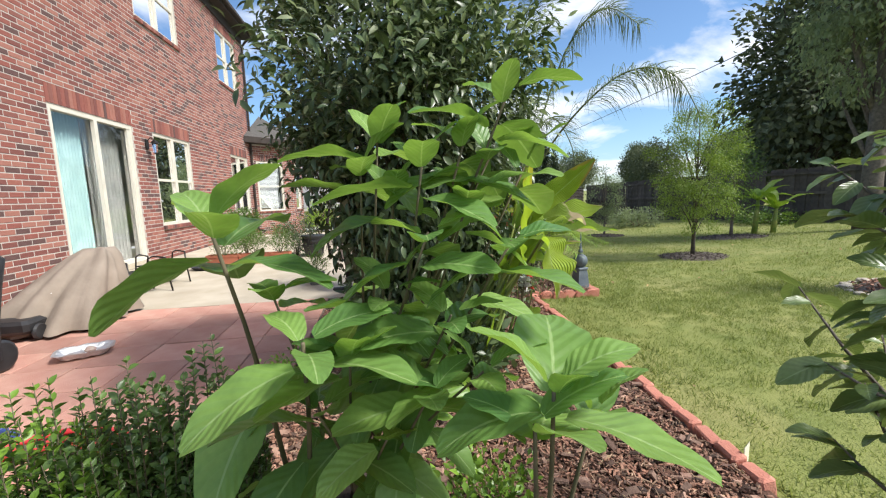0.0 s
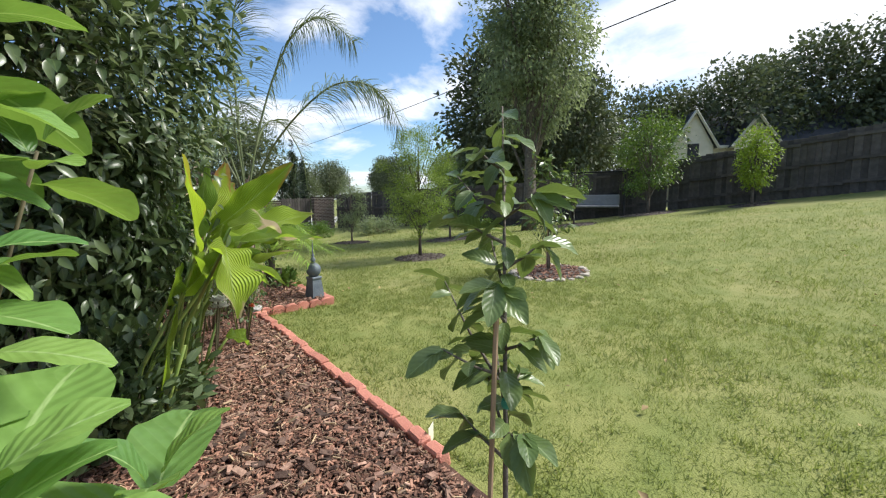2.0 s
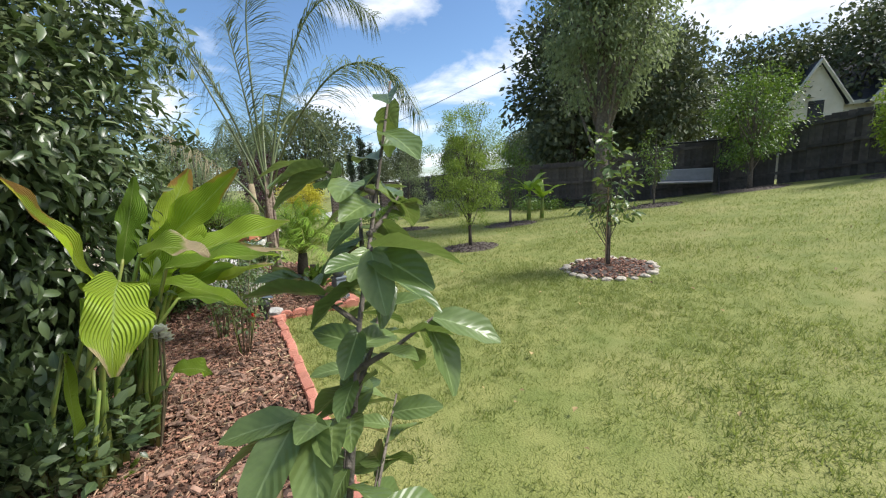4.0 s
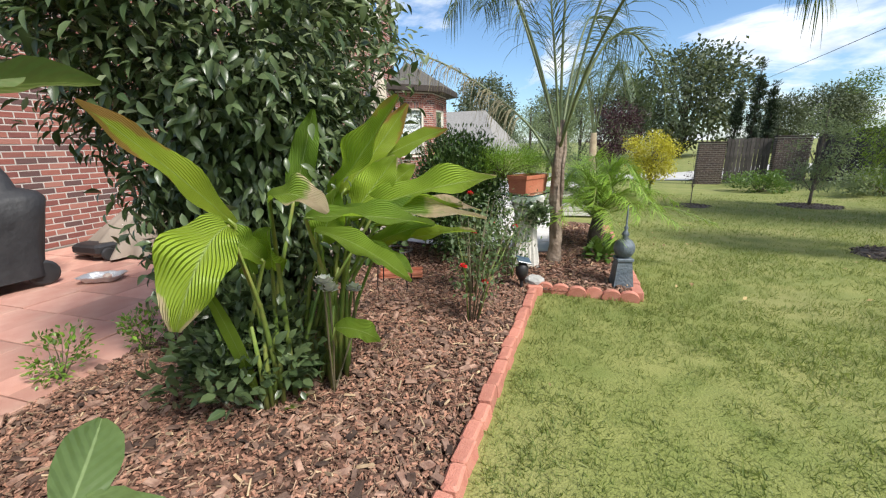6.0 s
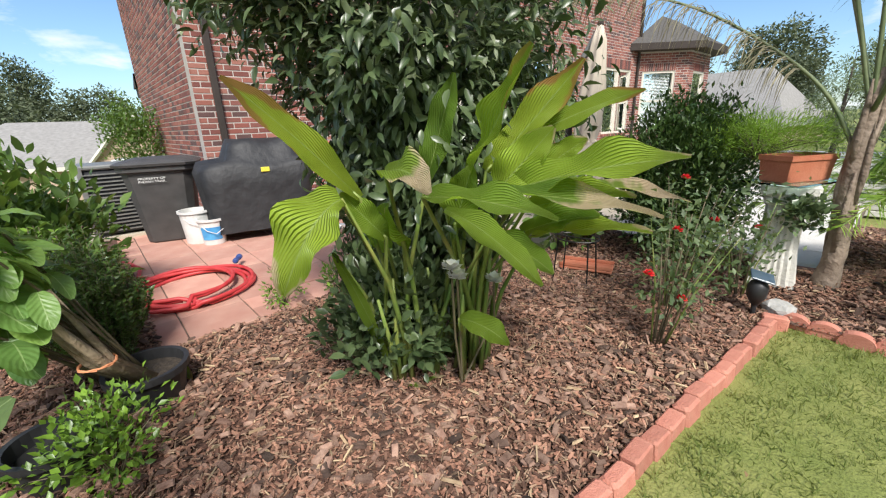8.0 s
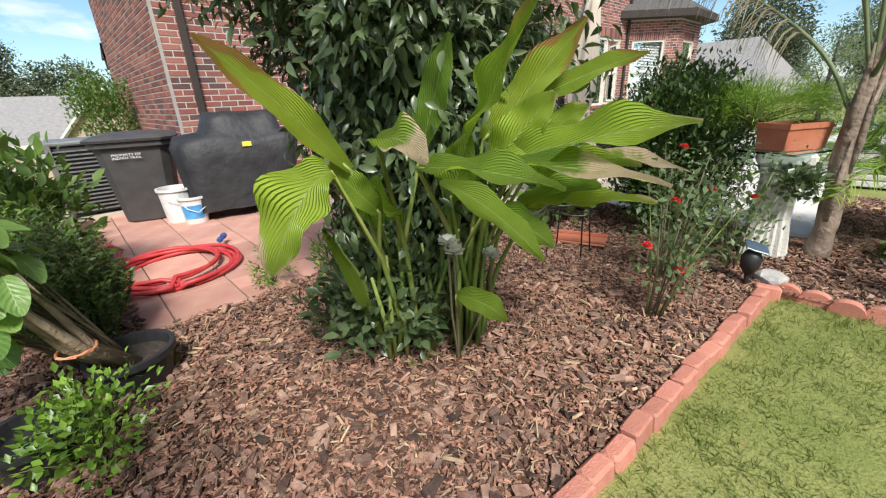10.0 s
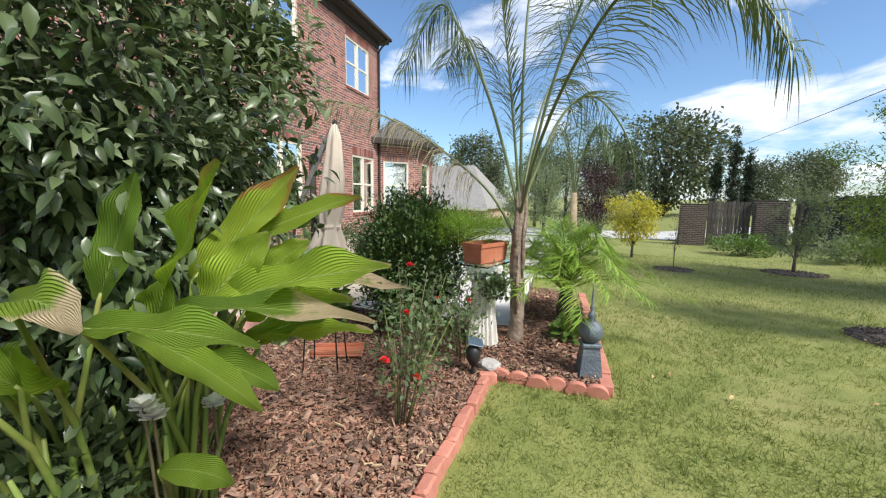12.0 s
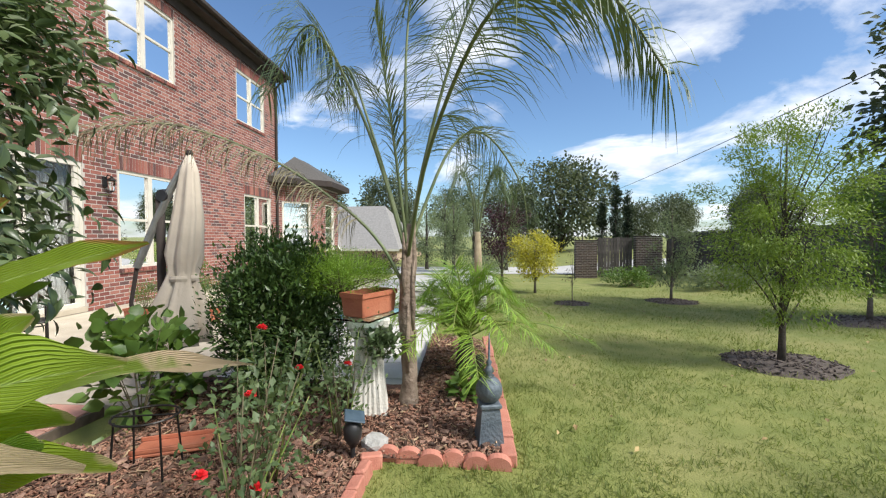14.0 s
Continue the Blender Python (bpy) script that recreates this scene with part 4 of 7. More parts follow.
# wheeled bin
bin_ = thing("wheeled_bin", "charcoal plastic wheeled bin with closed lid and white lettering", "bin", -2.12, 2.2, 0, -16)
body = Mesh()
n = 24
for z, hx, hy in ((0, .2, .2), (.02, .215, .215), (.5, .25, .255), (.86, .275, .29), (.88, .31, .32), (.93, .31, .32), (.935, .29, .3)):
    for j in range(n):
        t = j / n * math.tau + .13
        q = 1 / (abs(math.cos(t)) ** 6 + abs(math.sin(t)) ** 6) ** (1 / 6)
        body.v.append((hx * q * math.cos(t), hy * q * math.sin(t), z))
        body.uv.append((0.0, 0.0))
body.f = [(i * n + j, i * n + (j + 1) % n, (i + 1) * n + (j + 1) % n, (i + 1) * n + j) for i in range(6) for j in range(n)] + [tuple(range(n - 1, -1, -1)), tuple(range(6 * n, 7 * n))]
part("body", body, M_BIN, bin_)
lid = Mesh()
for z, k in ((.937, 1.06), (.965, 1.08), (.985, 1.0), (1.02, .7), (1.03, .3)):
    for j in range(n):
        t = j / n * math.tau + .13
        q = 1 / (abs(math.cos(t)) ** 6 + abs(math.sin(t)) ** 6) ** (1 / 6)
        lid.v.append((-.01 + .32 * k * q * math.cos(t), .32 * k * q * math.sin(t), z))
        lid.uv.append((0.0, 0.0))
lid.f = [(i * n + j, i * n + (j + 1) % n, (i + 1) * n + (j + 1) % n, (i + 1) * n + j) for i in range(4) for j in range(n)] + [tuple(range(n - 1, -1, -1)), tuple(range(4 * n, 5 * n))]
part("lid", lid, M_BIN, bin_)
part("handle", Mesh().tube([(-.34, -.2, .9), (-.4, -.2, .93), (-.4, .2, .93), (-.34, .2, .9)], .016, 8), M_BIN, bin_)
for s in (-1, 1):
    part("wheel", Mesh().lathe([(.03, -.03), (.11, -.03), (.125, 0), (.11, .03), (.03, .03)], 16, pose(-.22, s * .24, .125, 90, 0, 0)), M_BLACKP, bin_)


def writing(name, text, size, m, mt, parent, label=""):
    cu = bpy.data.curves.new(name, "FONT")
    cu.body, cu.size, cu.extrude, cu.align_x, cu.align_y = text, size, .001, "CENTER", "CENTER"
    tmp = bpy.data.objects.new(name, cu)
    scene.collection.objects.link(tmp)
    dg = bpy.context.evaluated_depsgraph_get()
    me = bpy.data.meshes.new_from_object(tmp.evaluated_get(dg))
    bpy.data.objects.remove(tmp)
    me.materials.append(mt)
    return part(name, me, mt, parent, label, m=m)


bin_.scale = (1.16, 1.16, .91)
writing("lettering", "PROPERTY OF\nINDIAN TRAIL", .034, pose(.29, -.04, .78, 90 - 4, 0, 90), M_WPLAST, bin_, "white block lettering")

# buckets
for x, y, r, h, lab, sd in ((-1.62, 2.36, .165, .34, "white plastic bucket with rolled rim beside the grill", 0), (-1.42, 2.46, .135, .26, "white tub with a blue printed label", 1)):
    bk = thing("bucket", lab, "bucket", x, y, 0)
    part("body", Mesh().lathe([(r * .8, 0), (r * .82, .01), (r * .97, h), (r * 1.05, h + .003), (r * 1.05, h - .03)][:3] + [(r * 1.06, h), (r * 1.06, h + .025), (r * .95, h + .025), (r * .93, h), (r * .78, .03)], 24), M_WPLAST, bk, smooth=False)
    if sd:
        lb = Mesh()
        for j in range(9):
            t = radians(-70 + 100 * j / 8)
            for z in (.06, .2):
                rr = r * (.82 + .15 * z / h) + .003
                lb.v.append((rr * math.cos(t), rr * math.sin(t), z))
                lb.uv.append((0.0, 0.0))
        lb.f = [(2 * j, 2 * j + 2, 2 * j + 3, 2 * j + 1) for j in range(8)]
        part("paper_label", lb, M_BLUE, bk, "blue and white label")
    part("handle", Mesh().tube([(0, r, h), (r * .9, r * .6, h - .09), (r * 1.15, 0, h - .13), (r * .9, -r * .6, h - .09), (0, -r, h)], .004, 6), M_WPLAST, bk)

# air conditioner
ac = thing("air_conditioner", "grey outdoor air conditioner with louvred metal guard on a concrete pad", "air conditioner", -2.95, 1.86, .03)
part("body", Mesh().block((-.36, -.36, .03), (.36, .36, .78), .02), M_DARK, ac)
for i in range(16):
    part("louvre", Mesh().box((-.385, -.385, .06 + i * .044), (.385, .385, .075 + i * .044)), M_STEEL, ac)
part("top_cover", Mesh().block((-.39, -.39, .78), (.39, .39, .83), .015), M_STEEL, ac)
for sx in (-1, 1):
    for sy in (-1, 1):
        part("corner_post", Mesh().box((sx * .37 - .025, sy * .37 - .025, 0), (sx * .37 + .025, sy * .37 + .025, .8)), M_STEEL, ac)

# coiled hose
nr = np.random.default_rng(4)
hose = thing("garden_hose", "coiled red rubber garden hose with a blue nozzle on the pavers", "hose", -.02, 1.97, 0)
pts, turns = [], 6
for i in range(turns * 28):
    t = i / 28 * math.tau
    k = i // 28
    w = 1 + .10 * math.sin(k * 1.9 + .4) - .02 * k
    pts.append((.41 * w * math.cos(t) + .03 * math.sin(k * 2.3), .4 * w * math.sin(t) + .045 * math.cos(k * 1.7), .018 + .021 * (k % 3) + .012 * math.sin(t * 2 + k)))
part("hose", Mesh().tube(pts, .0155, 8), M_HOSE, hose, smooth=True)
part("loose_end", Mesh().tube([(-.37, -.16, .03), (-.62, -.28, .018), (-.9, -.24, .017), (-1.15, -.3, .017), (-1.4, -.42, .017)], .0155, 8), M_HOSE, hose, smooth=True)
part("nozzle", Mesh().lathe([(.016, 0), (.024, .01), (.024, .05), (.017, .06), (.017, .11), (.026, .12), (.026, .15), (.01, .155)], 12, pose(-.26, .40, .075, 90, 0, -120)), mat("blue nozzle", (.03, .06, .2), (.06, .1, .3), 8, .4), hose, "blue and chrome nozzle")

# covered mower
mower = thing("covered_mower", "lawn mower half hidden under a crumpled taupe cover", "mower", -1.66, 4.72, 0, 0)
part("cover", draped([(.03, 0, 0, .48, .5), (.15, .02, .02, .45, .46), (.33, .08, .07, .37, .38), (.5, .15, .13, .28, .28), (.62, .2, .18, .2, .2), (.7, .24, .21, .12, .13), (.73, .25, .22, .05, .05)], 72, .1, 8, 11), M_BEIGE, mower, smooth=True)
part("deck", Mesh().block((-.3, -.6, .07), (.12, -.34, .19), .03), M_BLACKP, mower)
part("wheel", Mesh().lathe([(.02, -.02), (.065, -.02), (.075, 0), (.065, .02), (.02, .02)], 18, pose(.14, -.5, .075, 0, 90, 0)), M_BLACKP, mower)
rag = thing("cloth_scrap", "small white cloth lying on the cover", "cloth", -1.62, 4.5, .36)
part("cloth", Mesh().block((-.07, -.05, 0), (.07, .05, .012), .004), M_WPLAST, rag)

# foil tray
tray = thing("foil_tray", "crumpled foil food tray lying on the pavers", "tray", -.82, 3.68, .012, 25)
tm = Mesh()
for z, k in ((0, .8), (.045, 1.0), (.05, 1.1), (.046, 1.1), (.04, .97), (.008, .78)):
    for j in range(20):
        t = j / 20 * math.tau
        q = 1 / (abs(math.cos(t)) ** 6 + abs(math.sin(t)) ** 6) ** (1 / 6)
        tm.v.append((.17 * k * q * math.cos(t), .11 * k * q * math.sin(t), z + .004 * math.sin(9 * t)))
        tm.uv.append((0.0, 0.0))
tm.f = [(i * 20 + j, i * 20 + (j + 1) % 20, (i + 1) * 20 + (j + 1) % 20, (i + 1) * 20 + j) for i in range(5) for j in range(20)] + [tuple(range(19, -1, -1)), tuple(range(100, 120))]
part("tray", tm, M_FOIL, tray)
part("scraps", Mesh().lathe([(.03, .01), (.04, .03), (.02, .05)], 9, pose(.03, .02, 0)), mat("food scraps", (.6, .5, .4), (.5, .3, .25), 30, .7), tray)

# low metal seats by the door
def metal_seat(x, y, rz):
    s = thing("metal_chair", "black metal patio chair with mesh seat and curved arms", "chair", x, y, 0, rz, "chairs by the door")
    part("seat", Mesh().block((-.23, -.22, .27), (.23, .22, .285), .006), M_IRON, s)
    for sx in (-1, 1):
        part("leg", Mesh().tube([(sx * .24, .24, 0), (sx * .24, .21, .25), (sx * .24, .16, .42), (sx * .24, .05, .46), (sx * .24, -.2, .45)], .011, 8), M_IRON, s, smooth=True)
        part("leg", Mesh().tube([(sx * .24, -.27, 0), (sx * .24, -.21, .27), (sx * .24, -.2, .45)], .011, 8), M_IRON, s, smooth=True)
    part("crossbar", Mesh().tube([(-.24, .215, .24), (.24, .215, .24)], .008, 6).tube([(-.24, -.215, .24), (.24, -.215, .24)], .008, 6), M_IRON, s)


metal_seat(-1.62, 5.95, 60)
metal_seat(-1.66, 6.6, 50)
pot = thing("terracotta_pot", "small terracotta pot standing by the door", "pot", -1.95, 6.2, 0)
part("pot", Mesh().lathe([(.07, 0), (.1, .15), (.11, .15), (.11, .18), (.095, .18), (.085, .15)], 18), M_TERRA, pot)
mat_ = thing("dark_basket", "dark flattened basket lying on the patio", "basket", -1.5, 7.75, 0)
part("basket", Mesh().lathe([(.2, 0), (.26, .05), (.25, .06), (.18, .02)], 20), M_BLACKP, mat_)


def trough(x, y, z, L, label, rz=0, w=.2, h=.19, name="trough_planter"):
    t = thing(name, label, "planter", x, y, z, rz, "terracotta troughs")
    m = Mesh()
    for zz, k in ((0, .84), (.01, .86), (h * .8, .96), (h * .8, 1.04), (h, 1.05), (h, .97), (h * .75, .93)):
        m.v += [(sx * L / 2 * (1 - (1 - k) * .5), sy * w / 2 * k, zz) for sx, sy in ((-1, -1), (1, -1), (1, 1), (-1, 1))]
        m.uv += [(0.0, 0.0)] * 4
    m.f = [(i * 4 + j, i * 4 + (j + 1) % 4, (i + 1) * 4 + (j + 1) % 4, (i + 1) * 4 + j) for i in range(6) for j in range(4)] + [(3, 2, 1, 0)]
    part("trough", m, M_TERRA, t)
    part("soil", Mesh().box((-L / 2 * .95, -w / 2 * .92, h * .7), (L / 2 * .95, w / 2 * .92, h * .76)), M_SOIL, t)
    return t


def bush(name, label, category, x, y, z, tall, rad, leaf, lm, seed, clumps=40, per=60, spread=.07, shape=None, stem=M_STEM, upright=.3, hollow=.3, ry=None, stems=10, group=""):
    nr = np.random.default_rng(seed)
    t = thing(name, label, category, x, y, z, 0, group)
    c = clump_centres(nr, clumps, (0, 0, tall * .55), (rad, ry or rad, tall * .45), hollow)
    st = Mesh()
    limbs(st, (0, 0, -.01), c[:stems], max(.004, rad * .018), nr, .15)
    tagged(part("branchwork", st, stem, t, smooth=True), kind="stuff")
    pos, mid = cloud(nr, c, (spread, spread, spread), per)
    pos[:, 2] = np.maximum(pos[:, 2], .015)
    out = unit(pos - np.array((0, 0, tall * .3))) + nr.normal(0, .7, pos.shape) + np.array((0, 0, upright))
    up = nr.normal(0, .5, pos.shape) + np.array((0, 0, 1.0))
    part("foliage", scatter(shape or leaf_shape(.5, 2), pos, out, up, leaf * nr.uniform(.6, 1.25, len(pos)), "leaves", lm), lm, t)
    return t


for i, x in enumerate((-1.35, -.8, -.36)):
    trough(x, 8.12, 0, (.55, .55, .38)[i], "terracotta trough planter with green plants on the concrete")
    bush("potted_plant", "feathery green plant growing in a terracotta trough", "plant", x, 8.15, .15, (.42, .5, .5)[i], .26, .035, M_MIDG, 60 + i, 26, 60, .05, leaf_shape(.3, 2))
bush("potted_shrub", "tall leafy green shrub behind the troughs", "plant", -1.15, 8.75, 0, 1.05, .35, .05, M_MIDG, 70, 34, 70, .07)
bush("potted_shrub", "dark leafy shrub behind the troughs", "plant", -.2, 8.9, 0, .8, .42, .05, M_SHRUB, 71, 34, 70, .07)
bush("potted_shrub", "bright green shrub beside the bay window", "plant", -.35, 13.2, 0, 1.1, .5, .05, M_FERN, 72, 34, 60, .08)
bush("potted_shrub", "green shrub below the bay window", "plant", .6, 12.2, 0, 1.0, .6, .05, M_MIDG, 73, 40, 60, .08)
bp = thing("stacked_pots", "stack of black plastic nursery pots", "pot", .17, 8.75, 0)
for k in range(3):
    part("pot", Mesh().lathe([(.17, .09 * k), (.22, .22 + .09 * k), (.235, .22 + .09 * k), (.235, .25 + .09 * k), (.21, .25 + .09 * k)], 20), M_BLACKP, bp)
pt = thing("low_pot", "round grey pot with a spiky ball of grass", "pot", .62, 5.9, 0)
part("pot", Mesh().lathe([(.08, 0), (.12, .14), (.13, .16), (.115, .16), (.1, .12)], 18), M_STEEL, pt)
bush("potted_grass", "spiky pale green grass growing from the round pot", "plant", .62, 5.9, .12, .3, .14, .1, M_MIDG, 74, 14, 30, .03, leaf_shape(.1, 2))
bush("weed_clump", "small leafy weed at the edge of the pavers", "plant", .78, 2.4, 0, .26, .16, .035, M_BOX, 75, 14, 26, .03, leaf_shape(.45, 2))
bush("weed_clump", "small leafy weed at the edge of the bed", "plant", 1.0, 2.72, .01, .3, .14, .035, M_BOX, 76, 14, 26, .03, leaf_shape(.45, 2))

# folded cantilever parasol
M_CANVAS = mat("beige parasol canvas", (0.48, 0.41, 0.33), (0.56, 0.49, 0.4), 4, 0.85, bump=0.3, bump_scale=14)
par = thing("parasol", "folded cantilever parasol with beige canvas and dark pole", "parasol", 1.2, 5.42, 0, 0)
part("base_plate", Mesh().block((-.3, -.03, 0), (.3, .03, .04), .01).block((-.03, -.3, .001), (.03, .3, .041), .01), M_BLACKP, par)
part("pole", Mesh().tube([(-.1, 0, .03), (-.1, 0, 1.66)], .034, 12), M_EAVE, par, smooth=True)
part("arm", Mesh().tube([(-.28, -.05, 1.05), (-.12, -.02, 1.45), (.0, 0, 1.72), (.12, .03, 1.95)], .03, 10), M_STEEL, par, "grey metal arm")
part("strut", Mesh().tube([(-.28, -.05, 1.05), (-.33, -.06, .75), (-.3, -.05, .42)], .016, 8), M_EAVE, par)
part("joint", Mesh().lathe([(.05, -.04), (.06, 0), (.05, .04)], 14, pose(-.06, 0, 1.66, 90, 0, 0)), M_BLACKP, par)
part("canopy", draped([(.4, .04, 0, .22, .19), (.7, .06, 0, .18, .16), (.93, .08, .01, .1, .1), (1.0, .09, .01, .088, .088), (1.15, .1, .01, .115, .11), (1.5, .13, .03, .095, .09), (1.85, .15, .03, .06, .06), (2.02, .15, .03, .02, .02)], 40, .22, 2, 8), M_CANVAS, par, smooth=True)
part("strap", Mesh().lathe([(.112, .93), (.12, .955), (.112, .98)], 18, pose(.085, .01, 0)), M_CANVAS, par)
part("crown_cap", Mesh().lathe([(.02, 1.98), (.03, 2.02), (.02, 2.05)], 14, pose(.15, .03, 0)), M_EAVE, par)

# ---- the planting bed ----
# tall dark evergreen shrub
# lighter copy of the shrub leaf colour, painted as if sunlit
M_SHRUB_LIT = leaf_mat("sunlit tone of shrub leaves", (0.17, 0.21, 0.115), (0.31, 0.36, 0.21), 0.5, 0.4, spread=0.3, glow=(0.3, 0.4, 0.14))
nr = np.random.default_rng(11)
shrub = thing("evergreen_shrub", "tall dark glossy evergreen shrub with drooping leaves", "shrub", 1.68, 2.86, 0)
st = Mesh()
cen = clump_centres(nr, 170, (.0, 0, 1.66), (.8, .82, 1.5), .5)
cen = cen[cen[:, 2] > .1]
away = cen[:, :1] * .685 + cen[:, 1:2] * .728 > .1
cen[:, :2] *= np.where(away, np.interp(cen[:, 2:], (0, .8, 1.2), (.5, .75, 1.0)), np.interp(cen[:, 2:], (0, .9, 1.3, 1.75), (.34, .42, .62, 1.0)))
cen = cen[(cen[:, 2] < 2.0) | (nr.random(len(cen)) < .5)]
for k in range(7):
    t = k / 7 * math.tau
    top = (math.cos(t) * .3, math.sin(t) * .3, 1.6 + .2 * (k % 3))
    limbs(st, (math.cos(t) * .1, math.sin(t) * .1, -.02), [top], .022, nr, .02, 7, .5)
limbs(st, (0, 0, 1.1), cen[:60], .009, nr, .1, 5)
part("branchwork", st, M_BARK, shrub, smooth=True)
pos, mid = cloud(nr, cen, (.12, .12, .11), 170)
pos[:, 2] = np.maximum(pos[:, 2], .05)
out = unit(pos - np.array((0, 0, 1.5))) * .8 + nr.normal(0, .7, pos.shape) + np.array((0, 0, -.45))
up = unit(pos - np.array((0, 0, 1.3))) * .7 + nr.normal(0, .4, pos.shape) + np.array((0, 0, .8))
part("foliage", scatter(leaf_shape(.4, 4, .2, .35), pos, out, up, .066 * nr.uniform(.6, 1.3, len(pos)), "leaves", M_SHRUB), M_SHRUB, shrub)
core = np.concatenate([cloud(nr, [(0, 0, z)], (.2, .2, .2), 300)[0] for z in (.4, .75, 1.1, 1.5)])
part("inner_foliage", scatter(leaf_shape(.5, 2), core, nr.normal(0, 1, core.shape), nr.normal(0, 1, core.shape), .1 * nr.uniform(.7, 1.3, len(core)), "leaves", M_SHRUB), M_SHRUB, shrub)
# paler leaves on the upper shoots, their colour standing in for sunlight and sheen
yc = cen[cen[:, 2] > 1.35]
yp = cloud(nr, yc + np.array((.02, -.02, .06)), (.14, .14, .12), 110)[0]
yo = unit(yp - np.array((0, 0, 1.6))) + nr.normal(0, .7, yp.shape) + np.array((0, 0, .1))
part("young_foliage", scatter(leaf_shape(.36, 3, .2, .3), yp, yo, nr.normal(0, .6, yp.shape) + (0, 0, 1), .05 * nr.uniform(.6, 1.3, len(yp)), "young_foliage", M_SHRUB_LIT), M_SHRUB_LIT, shrub, "paler grey-green leaves with sunlight put into their colour")
# pale seed heads among the top leaves
sd = cloud(nr, cen[cen[:, 2] > 1.9][:34] + np.array((.05, -.03, .1)), (.06, .06, .04), 60)[0]
part("seed_heads", scatter(leaf_shape(.5, 2), sd, nr.normal(0, 1, sd.shape), nr.normal(0, 1, sd.shape), .022 * np.ones(len(sd)), "seed_heads", M_SAPLING), M_PALMDRY, shrub, "pale clusters of seed heads")

# pleated-leaf lily clump
UPF = Vector((.35, -.35, .85))


def lily(label, x, y, leaves, stalks, seed):
    r = random.Random(seed)
    t = thing("lily_plant", label, "plant", x, y, 0, 0, "lily clumps")
    inv = Vector((x, y, 0))
    for i, (sx, sy, sz, tx, ty, tz, w, arch, *worn) in enumerate(leaves):
        s, e = Vector((sx, sy, sz)) - inv, Vector((tx, ty, tz)) - inv
        d = (e - s).normalized()
        w *= 1.18
        face = (UPF + Vector((.5, -.5, 0)) * abs(d.z) + Vector((r.uniform(-.15, .15), r.uniform(-.15, .15), 0)))
        part("leaf", ribbon_leaf(s, e, w, arch, face, pleats=1, wavy=1.05, fold=.22, seed=seed + i), worn[0] if worn else M_CANNA, t, smooth=True)
        foot = Vector((r.uniform(-.1, .1), r.uniform(-.1, .1), 0))
        mid = foot.lerp(s, .6) + Vector((foot.x - s.x, foot.y - s.y, 0)) * .2
        part("stalk", Mesh().tube([foot, foot.lerp(mid, .5) + Vector((0, 0, .05)), mid, s, s.lerp(e, .06)], [.012, .012, .01, .007, .005], 8), M_CANNA_STEM, t, smooth=True)
    for i in range(stalks):
        f = Vector((r.uniform(-.13, .13), r.uniform(-.13, .13), 0))
        h = r.uniform(.3, .75)
        part("stalk", Mesh().tube([f, f * 1.2 + Vector((0, 0, h * .5)), f * 1.7 + Vector((r.uniform(-.06, .06), r.uniform(-.06, .06), h))], [.013, .011, .006], 8), M_CANNA_STEM, t, smooth=True)
    return t


lily("clump of tall lily plants with broad pleated yellow-green leaves", 2.05, 2.53, [
    (2.26, 2.25, .95, 2.17, 1.90, 1.33, .085, .06, M_CANNA_RUST), (2.34, 2.14, .97, 2.31, 1.93, .70, .17, .3), (2.15, 2.18, .74, 2.06, 2.45, .06, .045, .1),
    (2.31, 2.51, .98, 2.40, 2.58, 1.35, .09, -.02), (2.40, 2.27, 1.04, 2.63, 2.26, 1.0, .1, .3, M_CANNA_DRY), (2.3, 2.32, .8, 2.22, 2.2, .97, .085, -.03),
    (2.22, 2.45, .72, 2.38, 2.28, .93, .11, .05), (2.15, 2.42, .7, 2.2, 2.28, .9, .09, .05)], 10, 21)
lily("clump of lily plants with arching pleated leaves and dry tips", 2.17, 2.8, [
    (2.40, 2.64, 1.0, 2.8, 2.48, 1.37, .125, -.05, M_CANNA_RUST), (2.40, 2.74, 1.0, 2.61, 3.05, 1.40, .12, -.04, M_CANNA_RUST), (2.43, 2.82, 1.08, 2.73, 3.33, 1.29, .085, .06, M_CANNA_RUST),
    (2.48, 2.74, .92, 3.08, 2.85, 1.07, .14, .07), (2.40, 2.62, .92, 3.05, 2.79, .90, .095, .09, M_CANNA_DRY), (2.46, 2.96, .9, 2.84, 3.72, .78, .08, .1, M_CANNA_DRY),
    (2.47, 2.36, .96, 2.93, 2.43, .94, .095, .08), (2.39, 2.53, .88, 2.77, 2.61, .66, .085, .14), (2.42, 3.02, .68, 2.97, 2.94, .81, .095, .08),
    (2.44, 2.92, .72, 2.76, 2.98, .83, .12, .1), (2.48, 2.66, .76, 2.72, 2.75, .65, .09, .18), (2.42, 2.56, .43, 2.57, 2.69, .32, .085, .2),
    (2.46, 2.95, .95, 2.63, 3.08, 1.11, .1, .04), (2.36, 2.6, .8, 2.46, 2.6, 1.04, .12, -.04),
    (2.45, 2.7, .9, 2.62, 2.86, 1.16, .13, -.02), (2.5, 2.86, .84, 2.92, 2.9, .93, .11, .1)], 12, 51)
flw = thing("white_flower", "white ruffled blossom heads low among the lily stalks", "flower", 0, 0, 0)
